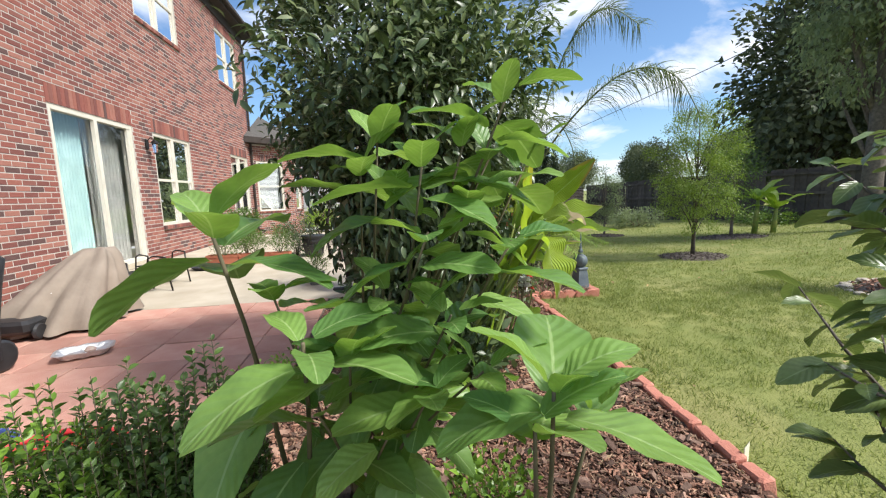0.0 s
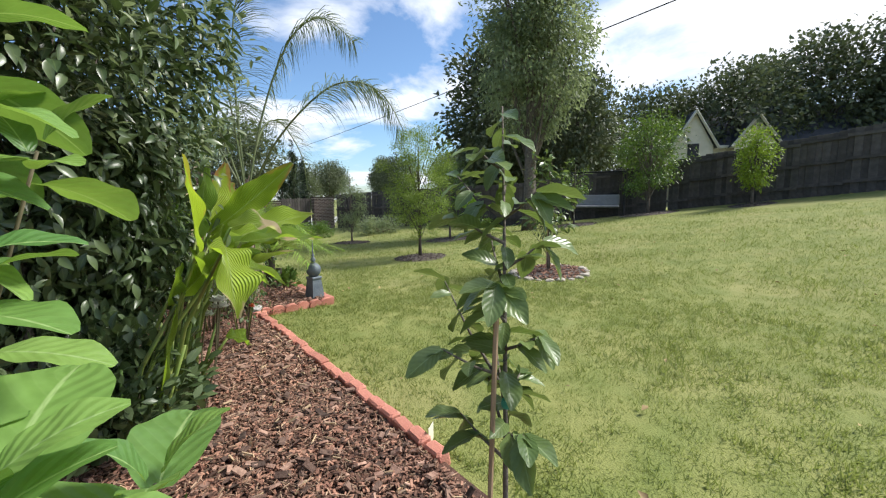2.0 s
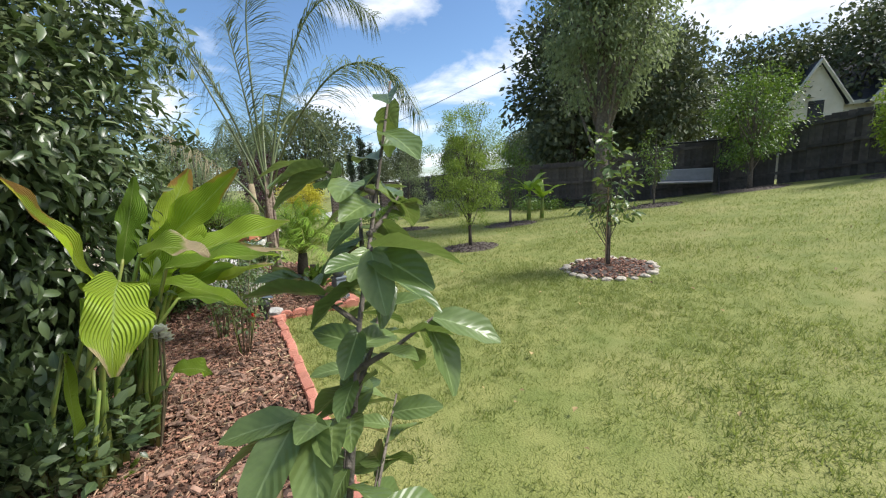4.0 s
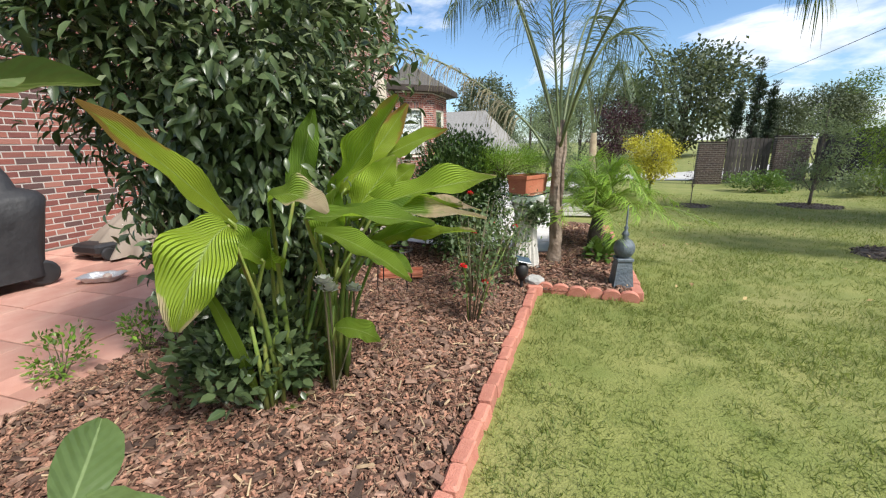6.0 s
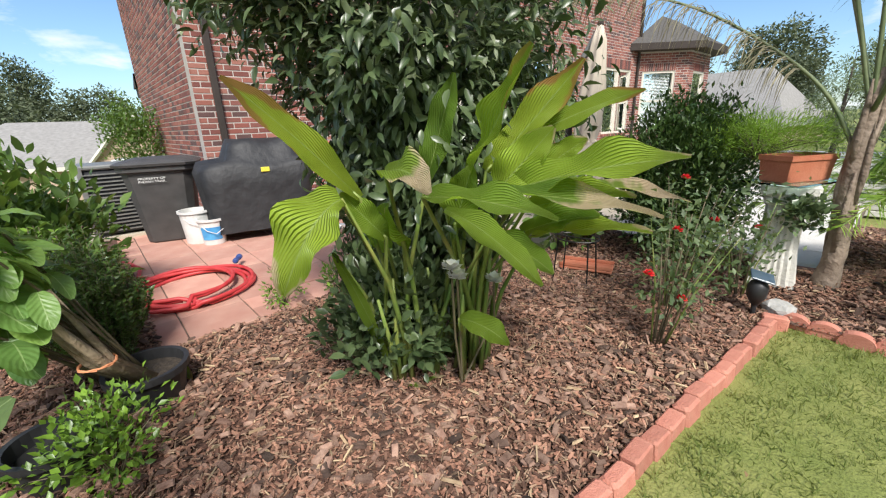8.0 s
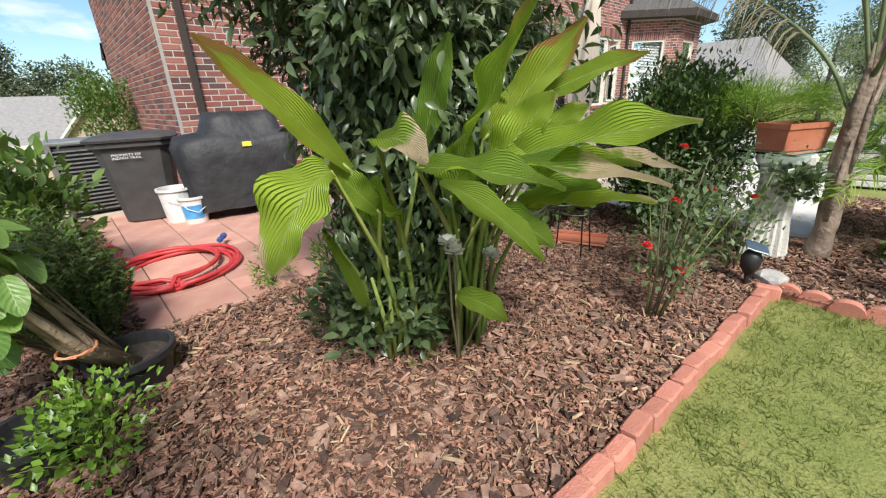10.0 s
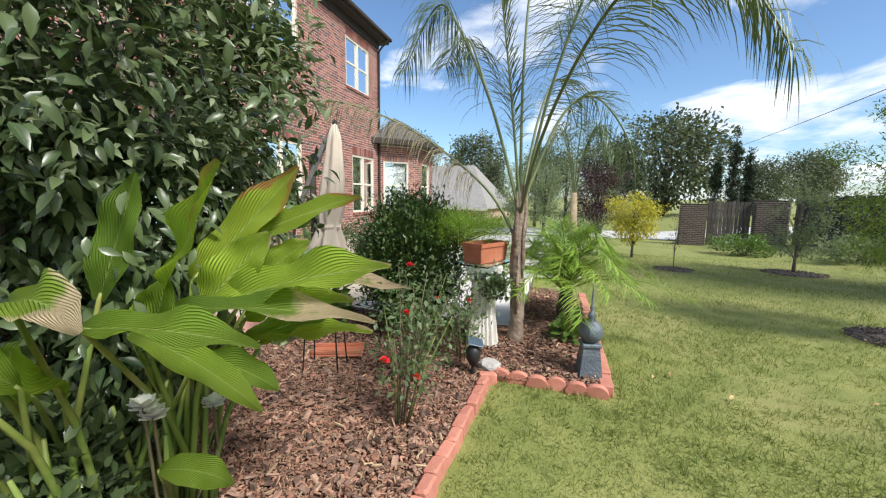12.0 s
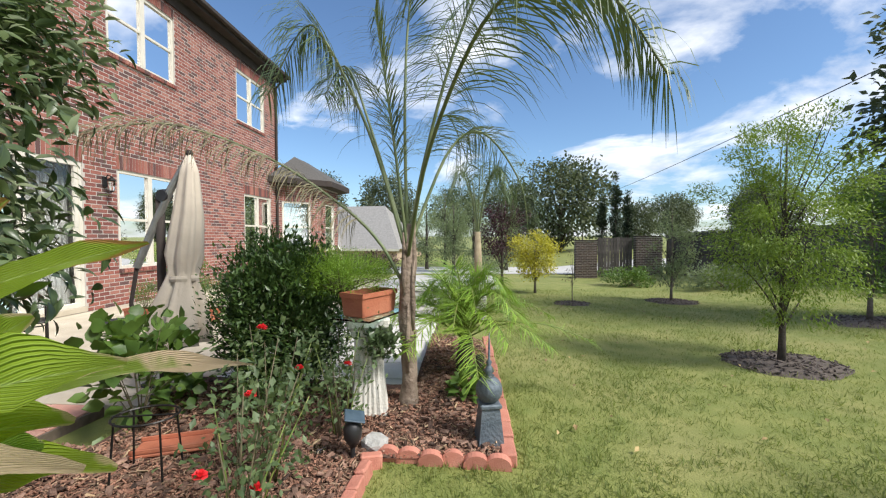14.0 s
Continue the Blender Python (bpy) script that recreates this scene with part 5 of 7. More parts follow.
for cx, cy, cz in ((2.39, 2.55, .64), (2.38, 2.81, .51), (2.4, 2.57, .6)):
    fl = Mesh()
    for k in range(16):
        t, e = k * 2.4, .2 + .05 * k
        c = Vector((cx, cy, cz))
        d = Vector((math.cos(t) * math.cos(e), math.sin(t) * math.cos(e), math.sin(e))) * .05
        s = Vector((-math.sin(t), math.cos(t), 0)) * .022
        fl.add([c, c + d * .6 - s, c + d, c + d * .6 + s], [(0, 1, 2, 3)])
    part("blossom", fl, M_WHITE, flw)
    part("stem", Mesh().tube([(2.3, 2.68, .0), (cx - .03, cy + .04, .3), (cx, cy, cz)], .005, 6), M_STEM, flw)
bush("leafy_underplanting", "dark broad-leaved shoots at the foot of the lilies", "plant", 1.97, 2.55, 0, .62, .27, .07, M_SHRUB, 77, 40, 30, .06, leaf_shape(.5, 3))
bush("leafy_underplanting", "dark leaves trailing on the mulch beneath the shrub", "plant", 1.96, 2.4, 0, .42, .22, .065, M_SHRUB, 78, 28, 28, .06, leaf_shape(.5, 3))

# fallen lily leaves on the mulch
for fx, fy, tx, ty, w, mt, lab in ((1.2, 1.66, 1.42, 1.72, .07, M_CANNA_RUST, "fallen yellow-green lily leaf on the mulch"), (2.16, 2.44, 2.26, 2.5, .03, M_CANNA_DRY, "dry tan strip of leaf at the foot of the lilies"), (2.2, 2.52, 2.25, 2.62, .03, M_CANNA_DRY, "dry curled strip of leaf at the foot of the lilies")):
    fl = thing("fallen_leaf", lab, "leaf", fx, fy, .035)
    part("blade", ribbon_leaf((0, 0, 0), (tx - fx, ty - fy, .01), w, .08, (0, 0, 1), fold=.25, wavy=1, seed=int(fx * 50)), mt, fl, smooth=True)

# boxwood: upright twigs, each set with pairs of small leaves
def sprigs(name, label, x, y, tall, rad, lm, seed, n):
    nr = np.random.default_rng(seed)
    t = thing(name, label, "shrub", x, y, 0)
    tw = Mesh()
    pos, ahead = [], []
    for k in range(n):
        a, q = k * 2.4, math.sqrt((k + .5) / n)
        h = tall * (1.08 - .5 * q * q) * nr.uniform(.72, 1.05)
        foot = Vector((math.cos(a) * .04, math.sin(a) * .04, -.01))
        tip = Vector((math.cos(a) * rad * q, math.sin(a) * rad * q, h))
        mid = foot.lerp(tip, .5) + Vector((math.cos(a), math.sin(a), -.2)) * .08 * q
        path = [foot.lerp(mid, u).lerp(mid.lerp(tip, u), u) for u in (0, .25, .5, .75, 1)]
        tw.tube(path, [.004, .0035, .003, .002, .001], 5)
        for i in range(26):
            u = .3 + .7 * i / 26
            c = foot.lerp(mid, u).lerp(mid.lerp(tip, u), u)
            for s in (0, math.pi):
                b = i * 1.57 + s + nr.normal(0, .3)
                pos.append(c)
                ahead.append((math.cos(b), math.sin(b), nr.uniform(.5, 1.3)))
    pos, ahead = np.array(pos), np.array(ahead)
    part("branchwork", tw, M_STEM, t, smooth=True)
    part("foliage", scatter(leaf_shape(.58, 3, .2, .1), pos, ahead, nr.normal(0, .3, pos.shape) + (0, 0, 1), .027 * nr.uniform(.7, 1.25, len(pos)), "leaves", lm), lm, t)
    return t


# broad-leaved potted shrub in the foreground
def broad_plant(name, label, base, shoots, seed, leafm, size, count, stem_r=.011, foot=.07):
    r = random.Random(seed)
    t = thing(name, label, "plant", *base, 0)
    b0 = Vector((0, 0, 0))
    shape_cache = []
    for k in range(6):
        w, ar = r.uniform(.56, .66), r.uniform(.1, .24)
        shape_cache.append(ribbon_leaf((0, 0, 0), (1, 0, -.18 - .05 * k), w, ar, (0, 0, 1), fold=.09 + .03 * (k % 3), wavy=.25, n=12, across=4, seed=k, tip_w=1.0).data("leaf", leafm, True))
    for (x, y, z, whorl) in shoots:
        tip = Vector((x, y, z)) - Vector(base)
        f = Vector((r.uniform(-foot, foot), r.uniform(-foot, foot), 0))
        mid = f.lerp(tip, .5) + Vector((r.uniform(-.04, .04), r.uniform(-.04, .04), .04))
        path = [f.lerp(mid, q).lerp(mid.lerp(tip, q), q) for q in (0, .2, .4, .6, .8, 1)]
        part("stem", Mesh().tube(path, [stem_r * (1 - .6 * q) for q in (0, .2, .4, .6, .8, 1)], 7), M_STEM, t, smooth=True)
        n = whorl + count
        for i in range(n):
            q = 1 - (i / n) * .55 if i >= whorl else 1 - .015 * i
            p = f.lerp(mid, q).lerp(mid.lerp(tip, q), q)
            yaw = i * 137.5 + r.uniform(-20, 20)
            lift = (40 if i < 3 else 6 - 55 * (1 - q)) + r.uniform(-22, 22)
            s = size * (r.uniform(.5, .75) if i < 3 else r.uniform(.8, 1.2))
            part("leaf", r.choice(shape_cache), None, t, m=Matrix.Translation(p) @ pose(0, 0, 0, r.uniform(-18, 18), -lift, yaw) @ Matrix.Translation((.02, 0, 0)) @ Matrix.Scale(s, 4))
    return t


broad_plant("broadleaf_shrub", "broad-leaved green shrub on upright stems in a black pot", (1.42, 1.55, .12), [
    (1.78, 1.01, 1.38, 6), (1.53, 1.15, 1.32, 6), (1.70, 1.04, 1.30, 6), (1.61, 1.00, 1.26, 6), (1.49, 1.14, 1.25, 5),
    (1.71, 1.06, 1.18, 6), (1.56, 1.10, 1.20, 5), (1.61, 0.96, 1.12, 6), (1.76, 0.94, 1.10, 6), (1.54, 1.02, 1.00, 6),
    (1.65, 0.97, 0.96, 5), (1.46, 0.95, 0.89, 6), (1.60, 0.94, 0.82, 6), (1.70, 0.93, 0.86, 5), (1.31, 1.06, 1.00, 4), (1.52, 0.98, 0.72, 5),
    (1.39, 0.99, 0.78, 5), (1.84, 1.09, 1.24, 5), (1.77, 1.08, 1.28, 5)], 31, M_BROAD, .148, 4, .006, .05)
broad_plant("broadleaf_shrub", "outer shoots of the broad-leaved shrub with large drooping leaves", (1.24, 1.42, .02), [(1.22, 1.03, 1.14, 7), (1.39, 0.91, 0.95, 7)], 36, M_BROAD, .205, 3, .009, .03)
broad_plant("broadleaf_seedling", "low broad-leaved shoot with large leaves beside the pot", (1.8, .98, .02), [(1.77, .78, .9, 6), (1.74, .78, .84, 4), (1.92, .92, .76, 5)], 33, M_BROAD, .185, 2, .008, .03)
pot = thing("nursery_pot", "black plastic nursery pot half sunk in the mulch", "pot", 1.42, 1.57, 0)
part("pot", Mesh().lathe([(.12, 0), (.15, .17), (.165, .17), (.165, .2), (.145, .2), (.14, .14)], 24), M_BLACKP, pot)
part("soil", Mesh().lathe([(.14, .13), (.14, .15)], 20), M_SOIL, pot)
tie = thing("stem_tie", "orange twine tied round the woody stems", "twine", 1.56, 1.43, .34)
part("twine", Mesh().tube([(.06 * math.cos(k * .5), .06 * math.sin(k * .5), .004 * math.sin(k * 1.7)) for k in range(26)], .004, 5), mat("orange twine", (.6, .22, .1), (.7, .3, .15), 9, .8), tie)
part("woody_stem", Mesh().tube([(-.13, .12, -.2), (-.02, .0, 0), (.05, -.12, .25)], [.024, .02, .013], 8).tube([(-.09, .15, -.2), (.02, .02, 0), (.12, -.1, .3)], [.021, .018, .012], 8).tube([(-.16, .09, -.2), (-.03, -.03, 0), (-.02, -.14, .28)], [.02, .017, .011], 8).tube([(-.12, .16, -.2), (.0, .04, 0), (.05, -.06, .34)], [.018, .015, .01], 8), mat("tan woody stems", (.26, .19, .12), (.36, .28, .19), 14, .85, bump=.5), tie, smooth=True)
pot2 = thing("nursery_pot", "second black plastic nursery pot beside the boxwood", "pot", 1.7, 1.26, 0)
part("pot", Mesh().lathe([(.1, 0), (.125, .15), (.14, .15), (.14, .18), (.12, .18), (.115, .12)], 24), M_BLACKP, pot2)
sprigs("boxwood", "dark boxwood shrub with upright sprigs of small glossy leaves", .8, 1.42, .68, .28, M_BOXD, 80, 130)
sprigs("boxwood", "slender boxwood with upright sprigs of small glossy leaves", 1.02, 1.44, .72, .14, M_BOXD, 82, 60)
sprigs("boxwood", "boxwood shrub with upright sprigs of bright young leaves", .64, 1.28, .74, .24, M_BOX, 81, 80)
bush("groundcover", "low yellow-green groundcover shrub on the mulch", "shrub", 1.84, 1.4, 0, .3, .2, .034, M_BOX, 82, 34, 26, .045, leaf_shape(.55, 2), stems=20)
bush("leafy_perennial", "tall leafy perennial at the edge of the side path", "plant", -.1, 1.24, 0, 1.08, .36, .1, M_MIDG, 83, 40, 40, .08, leaf_shape(.45, 3), stems=16)
bush("leafy_perennial", "leafy perennials lining the side path", "plant", -1.2, .9, 0, .8, .6, .08, M_MIDG, 84, 50, 40, .09, leaf_shape(.45, 3), stems=16)
bush("leafy_perennial", "reddish brown perennial beside the path", "plant", -2.4, 1.15, 0, .4, .4, .05, M_PURPLE, 85, 30, 40, .07, leaf_shape(.4, 2), stems=16)

# young fruit tree beside the border
def fruit_sapling(label, x, y, tall, seed, n, size, side=6, stake=True, lean=(0, 0), spare=None, arms=()):
    r = random.Random(seed)
    t = thing("fruit_sapling", label, "tree", x, y, height(x, y), 0, "young fruit trees")
    me = [ribbon_leaf((0, 0, 0), (1, 0, -.12 - .06 * k), .5, .12, (0, 0, 1), fold=.18, wavy=.3, n=8, across=4, seed=k).data("leaf", M_SAPLING, True) for k in range(5)]
    part("trunk", Mesh().tube([(0, 0, -.02), (lean[0] * .12, lean[1] * .12, tall * .35), (lean[0] * .49, lean[1] * .49, tall * .7), (lean[0], lean[1], tall)], [.009, .007, .005, .0025], 8), M_BARK, t, smooth=True)
    spots = []
    for i in range(side):
        z = tall * (.3 + .6 * i / side)
        a = i * 2.4 + seed
        o = Vector((lean[0], lean[1], 0)) * (z / tall) ** 2
        L = r.uniform(.22, .4) * (1 - .45 * i / side) * (1 if spare is None else .6)
        if spare is not None and math.cos(a - spare) > -.1:
            L = .1 + .04 * (i % 2)
        e = o + Vector((math.cos(a) * L, math.sin(a) * L, z + L * .55))
        part("branch", Mesh().tube([o + Vector((0, 0, z)), o.lerp(e, .5) + Vector((0, 0, z * .5 - L * .05)), e], [.006, .004, .002], 6), M_BARK, t, smooth=True)
        spots += [((o + Vector((0, 0, z))).lerp(e, q), a) for q in (.35, .55, .7, .82, .92, 1)]
    for z, tip in arms:
        o = Vector((lean[0] * (z / tall) ** 2, lean[1] * (z / tall) ** 2, z))
        e = Vector(tip)
        mid = o.lerp(e, .5) + Vector((0, 0, -.02))
        part("branch", Mesh().tube([o, mid, e], [.006, .0045, .002], 6), M_BARK, t, smooth=True)
        spots += [(o.lerp(mid, q).lerp(mid.lerp(e, q), q), math.atan2(e.y - o.y, e.x - o.x) + (1.1 if k % 2 else -.9)) for k, q in enumerate((.3, .42, .54, .64, .74, .83, .9, .96, 1))]
    spots += [(Vector((lean[0] * (.35 + .65 * k / n), lean[1] * (.35 + .65 * k / n), tall)) * (.35 + .65 * k / n), k * 2.4 if spare is None else spare + math.pi + math.sin(k * 2.4) * 1.9) for k in range(n)]
    for p, a in spots:
        part("leaf", r.choice(me), None, t, m=Matrix.Translation(p) @ pose(0, 0, 0, r.uniform(-40, 40), r.uniform(-25, 40), math.degrees(a) + r.uniform(-70, 70)) @ Matrix.Scale(size * r.uniform(.7, 1.2), 4))
    if stake:
        part("stake", Mesh().tube([(-.05, .03, -.05), (-.02, .02, tall * .6)], .007, 6), mat("bamboo stake", (.3, .2, .12), (.36, .25, .16), 9, .7), t)
        part("tie", Mesh().lathe([(.014, 0), (.016, .01), (.014, .02)], 10, pose(0, 0, tall * .42)), mat("green tie", (.03, .2, .15), (.05, .3, .2), 9, .5), t)
    return t


fruit_sapling("young staked fruit tree with drooping grey-green leaves", 2.66, .86, 1.47, 8, 36, .112, 12, True, (.31, .27), -1.4,
              [(.62, (.24, .5, .86)), (.5, (.22, .28, .64)), (.56, (.28, .29, .78)), (.9, (.28, .30, 1.05)), (1.1, (.3, .48, 1.25))])

# roses
def rose(label, x, y, tall, seed, blooms, lean):
    r = random.Random(seed)
    nr = np.random.default_rng(seed)
    t = thing("rose_bush", label, "rose", x, y, 0, 0, "roses")
    tips = []
    for k in range(11):
        a = k * 2.4
        L = tall * r.uniform(.6, 1.0)
        e = (math.cos(a) * .22 * r.uniform(.4, 1) + lean[0] * L, math.sin(a) * .22 * r.uniform(.4, 1) + lean[1] * L, L)
        part("cane", Mesh().tube([(math.cos(a) * .03, math.sin(a) * .03, 0), (e[0] * .45, e[1] * .45, L * .5), e], [.005, .004, .002], 6), M_CANNA_STEM if k % 4 == 0 else M_STEM, t, smooth=True)
        tips.append(e)
    c = np.array([np.array(e) * q + np.array((0, 0, (1 - q) * .1)) for e in tips for q in (.35, .55, .75, .9, 1)])
    pos = cloud(nr, c, (.08, .08, .07), 10)[0]
    part("foliage", scatter(leaf_shape(.55, 2), pos, nr.normal(0, 1, pos.shape), nr.normal(0, .5, pos.shape) + np.array((0, 0, 1)), .043 * nr.uniform(.6, 1.2, len(pos)), "leaves", M_ROSE), M_ROSE, t)
    for p in blooms:
        m = Mesh()
        for k in range(14):
            a, e = k * 2.4, .1 + .1 * k
            q = Vector(p)
            d = Vector((math.cos(a) * math.cos(e), math.sin(a) * math.cos(e), math.sin(e))) * .03
            s = Vector((-math.sin(a), math.cos(a), 0)) * .016
            m.add([q, q + d * .7 - s, q + d, q + d * .7 + s], [(0, 1, 2, 3)])
        part("bloom", m, M_RED, t, "red rose bloom")


rose("leggy rose bush with red blooms and bare green canes", 2.8, 3.66, .85, 91, [(-.04, .18, .6), (-.02, -.19, .46), (.08, 0, .3)], (.12, .1))
rose("sparse rose bush with small red blooms in the mulch", 2.68, 4.15, .85, 92, [(.0, -.05, .84), (.15, .05, .6)], (.05, .05))
rose("thin leggy rose bush with yellowing leaves", 2.92, 4.6, .75, 93, [(.05, 0, .5)], (-.05, .05))

# climbing vine leaves by the parasol
bush("vine", "broad-leaved climbing vine spilling beside the parasol", "plant", 1.5, 4.7, 0, .85, .26, .1, M_MIDG, 94, 26, 14, .08, leaf_shape(.85, 3), stems=20)
bush("dark_bush", "dense dark green bush with small leaves", "shrub", 2.32, 5.06, 0, 1.3, .4, .045, M_DBUSH, 95, 170, 120, .085, leaf_shape(.4, 2), stems=40, hollow=.5)
bush("dark_bush", "dark green bush behind the pedestal", "shrub", 2.3, 5.8, 0, 1.0, .42, .045, M_DBUSH, 96, 90, 100, .08, leaf_shape(.35, 2), stems=30, hollow=.5)

# pedestal, glass plate and trough with fern
M_STONE = mat("weathered cast stone", (0.55, 0.53, 0.48), (0.68, 0.66, 0.6), 8, 0.9, bump=0.4, spots=0.5, spot_scale=4, spot_col=(0.33, 0.3, 0.25))
ped = thing("pedestal", "weathered fluted cast-stone pedestal leaning in the mulch", "pedestal", 3.03, 4.92, .1, 12)
ped.scale = (1, 1, 1.15)
m = Mesh()
n = 48
for z, r0 in ((-.02, .135), (.05, .125), (.2, .105), (.4, .1), (.45, .1)):
    for j in range(n):
        t = j / n * math.tau
        q = 1 / (abs(math.cos(t)) ** 8 + abs(math.sin(t)) ** 8) ** .125
        f = 1 - (.06 if j % 2 else 0)
        m.v.append((r0 * q * f * math.cos(t), r0 * q * f * math.sin(t), z))
        m.uv.append((0.0, 0.0))
m.f = [(i * n + j, i * n + (j + 1) % n, (i + 1) * n + (j + 1) % n, (i + 1) * n + j) for i in range(4) for j in range(n)]
part("shaft", m, M_STONE, ped)
part("capital", Mesh().block((-.12, -.12, .45), (.12, .12, .5), .01).block((-.145, -.145, .5), (.145, .145, .57), .015), M_STONE, ped)
plate = thing("glass_plate", "greenish glass plate lying on the pedestal", "plate", 3.04, 4.9, .757, 70)
part("plate", Mesh().block((-.24, -.16, 0), (.24, .16, .012), .003), glass_mat("green glass", (.7, .95, .85)), plate)
trough(3.04, 4.9, .771, .36, "terracotta trough with feathery fern on the pedestal", 62, .2, .16)
bush("fern", "bright feathery fern overflowing the terracotta trough", "fern", 2.8, 5.0, .89, .26, .44, .05, M_FERN, 97, 90, 90, .05, leaf_shape(.08, 2), ry=.22, stems=40, upright=.5)
bush("trailing_ivy", "dark ivy trailing over the side of the pedestal", "plant", 3.13, 4.8, .5, .15, .08, .05, M_SHRUB, 98, 14, 24, .04, leaf_shape(.7, 2), stems=8)

# terracotta tray and wire stand behind the lilies
tt = thing("terracotta_tray", "faded red planter tray lying on the mulch", "tray", 1.95, 4.42, .03, 20)
part("tray", Mesh().block((-.2, -.09, 0), (.2, .09, .025), .008).block((-.2, -.09, .026), (.2, -.078, .055), .004).block((-.2, .078, .026), (.2, .09, .055), .004), M_TERRA, tt)
ws = thing("wire_stand", "black wire plant stand in the bed", "plant stand", 2.0, 4.16, .01, 10)
for sx in (-1, 1):
    for sy in (-1, 1):
        part("leg", Mesh().tube([(sx * .13, sy * .1, 0), (sx * .11, sy * .08, .34)], .006, 6), M_IRON, ws)
part("top_ring", Mesh().tube([(.16 * math.cos(k / 20 * math.tau), .13 * math.sin(k / 20 * math.tau), .34) for k in range(21)], .006, 6).tube([(-.16, 0, .34), (.16, 0, .34)], .005, 6), M_IRON, ws)

# solar light, stone, name tag
sol = thing("solar_light", "black solar garden light with tilted panel", "lamp", 3.06, 4.39, .01, 20)
part("spike", Mesh().lathe([(.012, -.03), (.016, .1), (.02, .1)], 12), M_BLACKP, sol)
part("head", Mesh().lathe([(.02, .08), (.05, .13), (.055, .19), (.04, .22), (.015, .24)], 16), M_BLACKP, sol, smooth=True)
part("panel", Mesh().block((-.06, -.055, 0), (.06, .055, .012), .004, pose(.01, 0, .25, 12, 14, 0)), mat("solar panel", (.05, .08, .11), (.09, .13, .17), 9, .2), sol, "blue-grey solar panel")
M_ROCK = mat("pale quartz rock", (0.32, 0.31, 0.29), (0.44, 0.43, 0.41), 14, 0.85, bump=0.8, bump_scale=25)


def stone(name, label, x, y, z, rad, seed, flat=.65, mt=None, parent=None):
    bm = bmesh.new()
    bmesh.ops.create_icosphere(bm, subdivisions=2, radius=rad)
    for v in bm.verts:
        k = 1 + .35 * noise.noise(v.co * (1.6 / rad) + Vector((seed, 0, 0)))
        v.co = Vector((v.co.x * k * 1.2, v.co.y * k, v.co.z * k * flat))
    me = bpy.data.meshes.new(name)
    bm.to_mesh(me)
    bm.free()
    me.materials.append(mt or M_ROCK)
    ob = part(name, me, None, parent, m=pose(x, y, z + rad * flat * .6, 0, 0, seed * 40))
    return tagged(ob, label, "stone") if label else ob


stone("rock", "pale rough quartz rock on the mulch", 3.16, 4.52, 0, .085, 3, .7)
tg = thing("plant_tag", "blank cream plastic plant tag stuck in the border", "tag", 3.03, 1.6, 0, 30)
part("tag", Mesh().block((-.035, -.002, 0), (.035, .002, .09), .0015), mat("cream plastic", (.7, .66, .5), (.75, .72, .58), 5, .5), tg)
bag = thing("plastic_wrapper", "crumpled clear plastic wrapper on the mulch", "litter", 2.84, 4.42, .03)
part("wrapper", Mesh().lathe([(.02, 0), (.05, .015), (.03, .035), (.01, .03)], 9), glass_mat("clear wrapper", (.8, .95, .9)), bag)

# ball finial post
M_LEAD = mat("blue grey weathered metal", (0.09, 0.115, 0.14), (0.16, 0.19, 0.215), 10, 0.6, 0.3, bump=0.4, spots=0.5, spot_scale=6, spot_col=(0.07, 0.06, 0.055))
fin = thing("garden_finial", "blue-grey ball finial on a tapered square post", "ornament", 3.86, 4.6, 0.01, 10)
fin.scale = (1.12, 1.12, 1.17)
part("post", Mesh().add([(-.075, -.075, -.02), (.075, -.075, -.02), (.075, .075, -.02), (-.075, .075, -.02), (-.05, -.05, .21), (.05, -.05, .21), (.05, .05, .21), (-.05, .05, .21)], [(3, 2, 1, 0), (4, 5, 6, 7), (0, 1, 5, 4), (1, 2, 6, 5), (2, 3, 7, 6), (3, 0, 4, 7)]), M_LEAD, fin)
part("collar", Mesh().block((-.06, -.06, .21), (.06, .06, .235), .006), M_LEAD, fin)
part("ball", Mesh().lathe([(.03, .235)] + [(.072 * math.sin(k / 12 * math.pi) + .002, .3 - .072 * math.cos(k / 12 * math.pi)) for k in range(1, 12)] + [(.03, .375)], 24), M_LEAD, fin, smooth=True)
part("spike", Mesh().lathe([(.022, .365), (.016, .38), (.028, .4), (.016, .42), (.01, .43), (.016, .445), (.007, .46), (.006, .54), (.002, .6)], 14), M_LEAD, fin, smooth=True)

# queen palm
nr = np.random.default_rng(17)
palm = thing("queen_palm", "young queen palm with fibrous trunk and long drooping fronds", "palm", 3.3, 4.97, .1)
tk = Mesh()
zs = [(-.03, .09), (.05, .07), (.15, .056), (.35, .047), (.6, .044), (.8, .045), (.95, .042), (1.1, .032), (1.3, .02)]
tk.tube([(.0 + .012 * math.sin(z * 6), .01 * math.cos(z * 5), z) for z, r in zs], [r for z, r in zs], 14)
part("trunk", tk, M_PALMBARK, palm, smooth=True)
for k in range(9):
    a, z = k * 2.4, .12 + .1 * k
    part("leaf_base", Mesh().tube([(math.cos(a) * .036, math.sin(a) * .036, z - .08), (math.cos(a) * .05, math.sin(a) * .05, z + .1), (math.cos(a) * .044, math.sin(a) * .044, z + .3), (math.cos(a + .1) * .06, math.sin(a + .1) * .06, z + .42)], [.016, .02, .014, .004], 7), M_PALMBARK, palm, smooth=True)
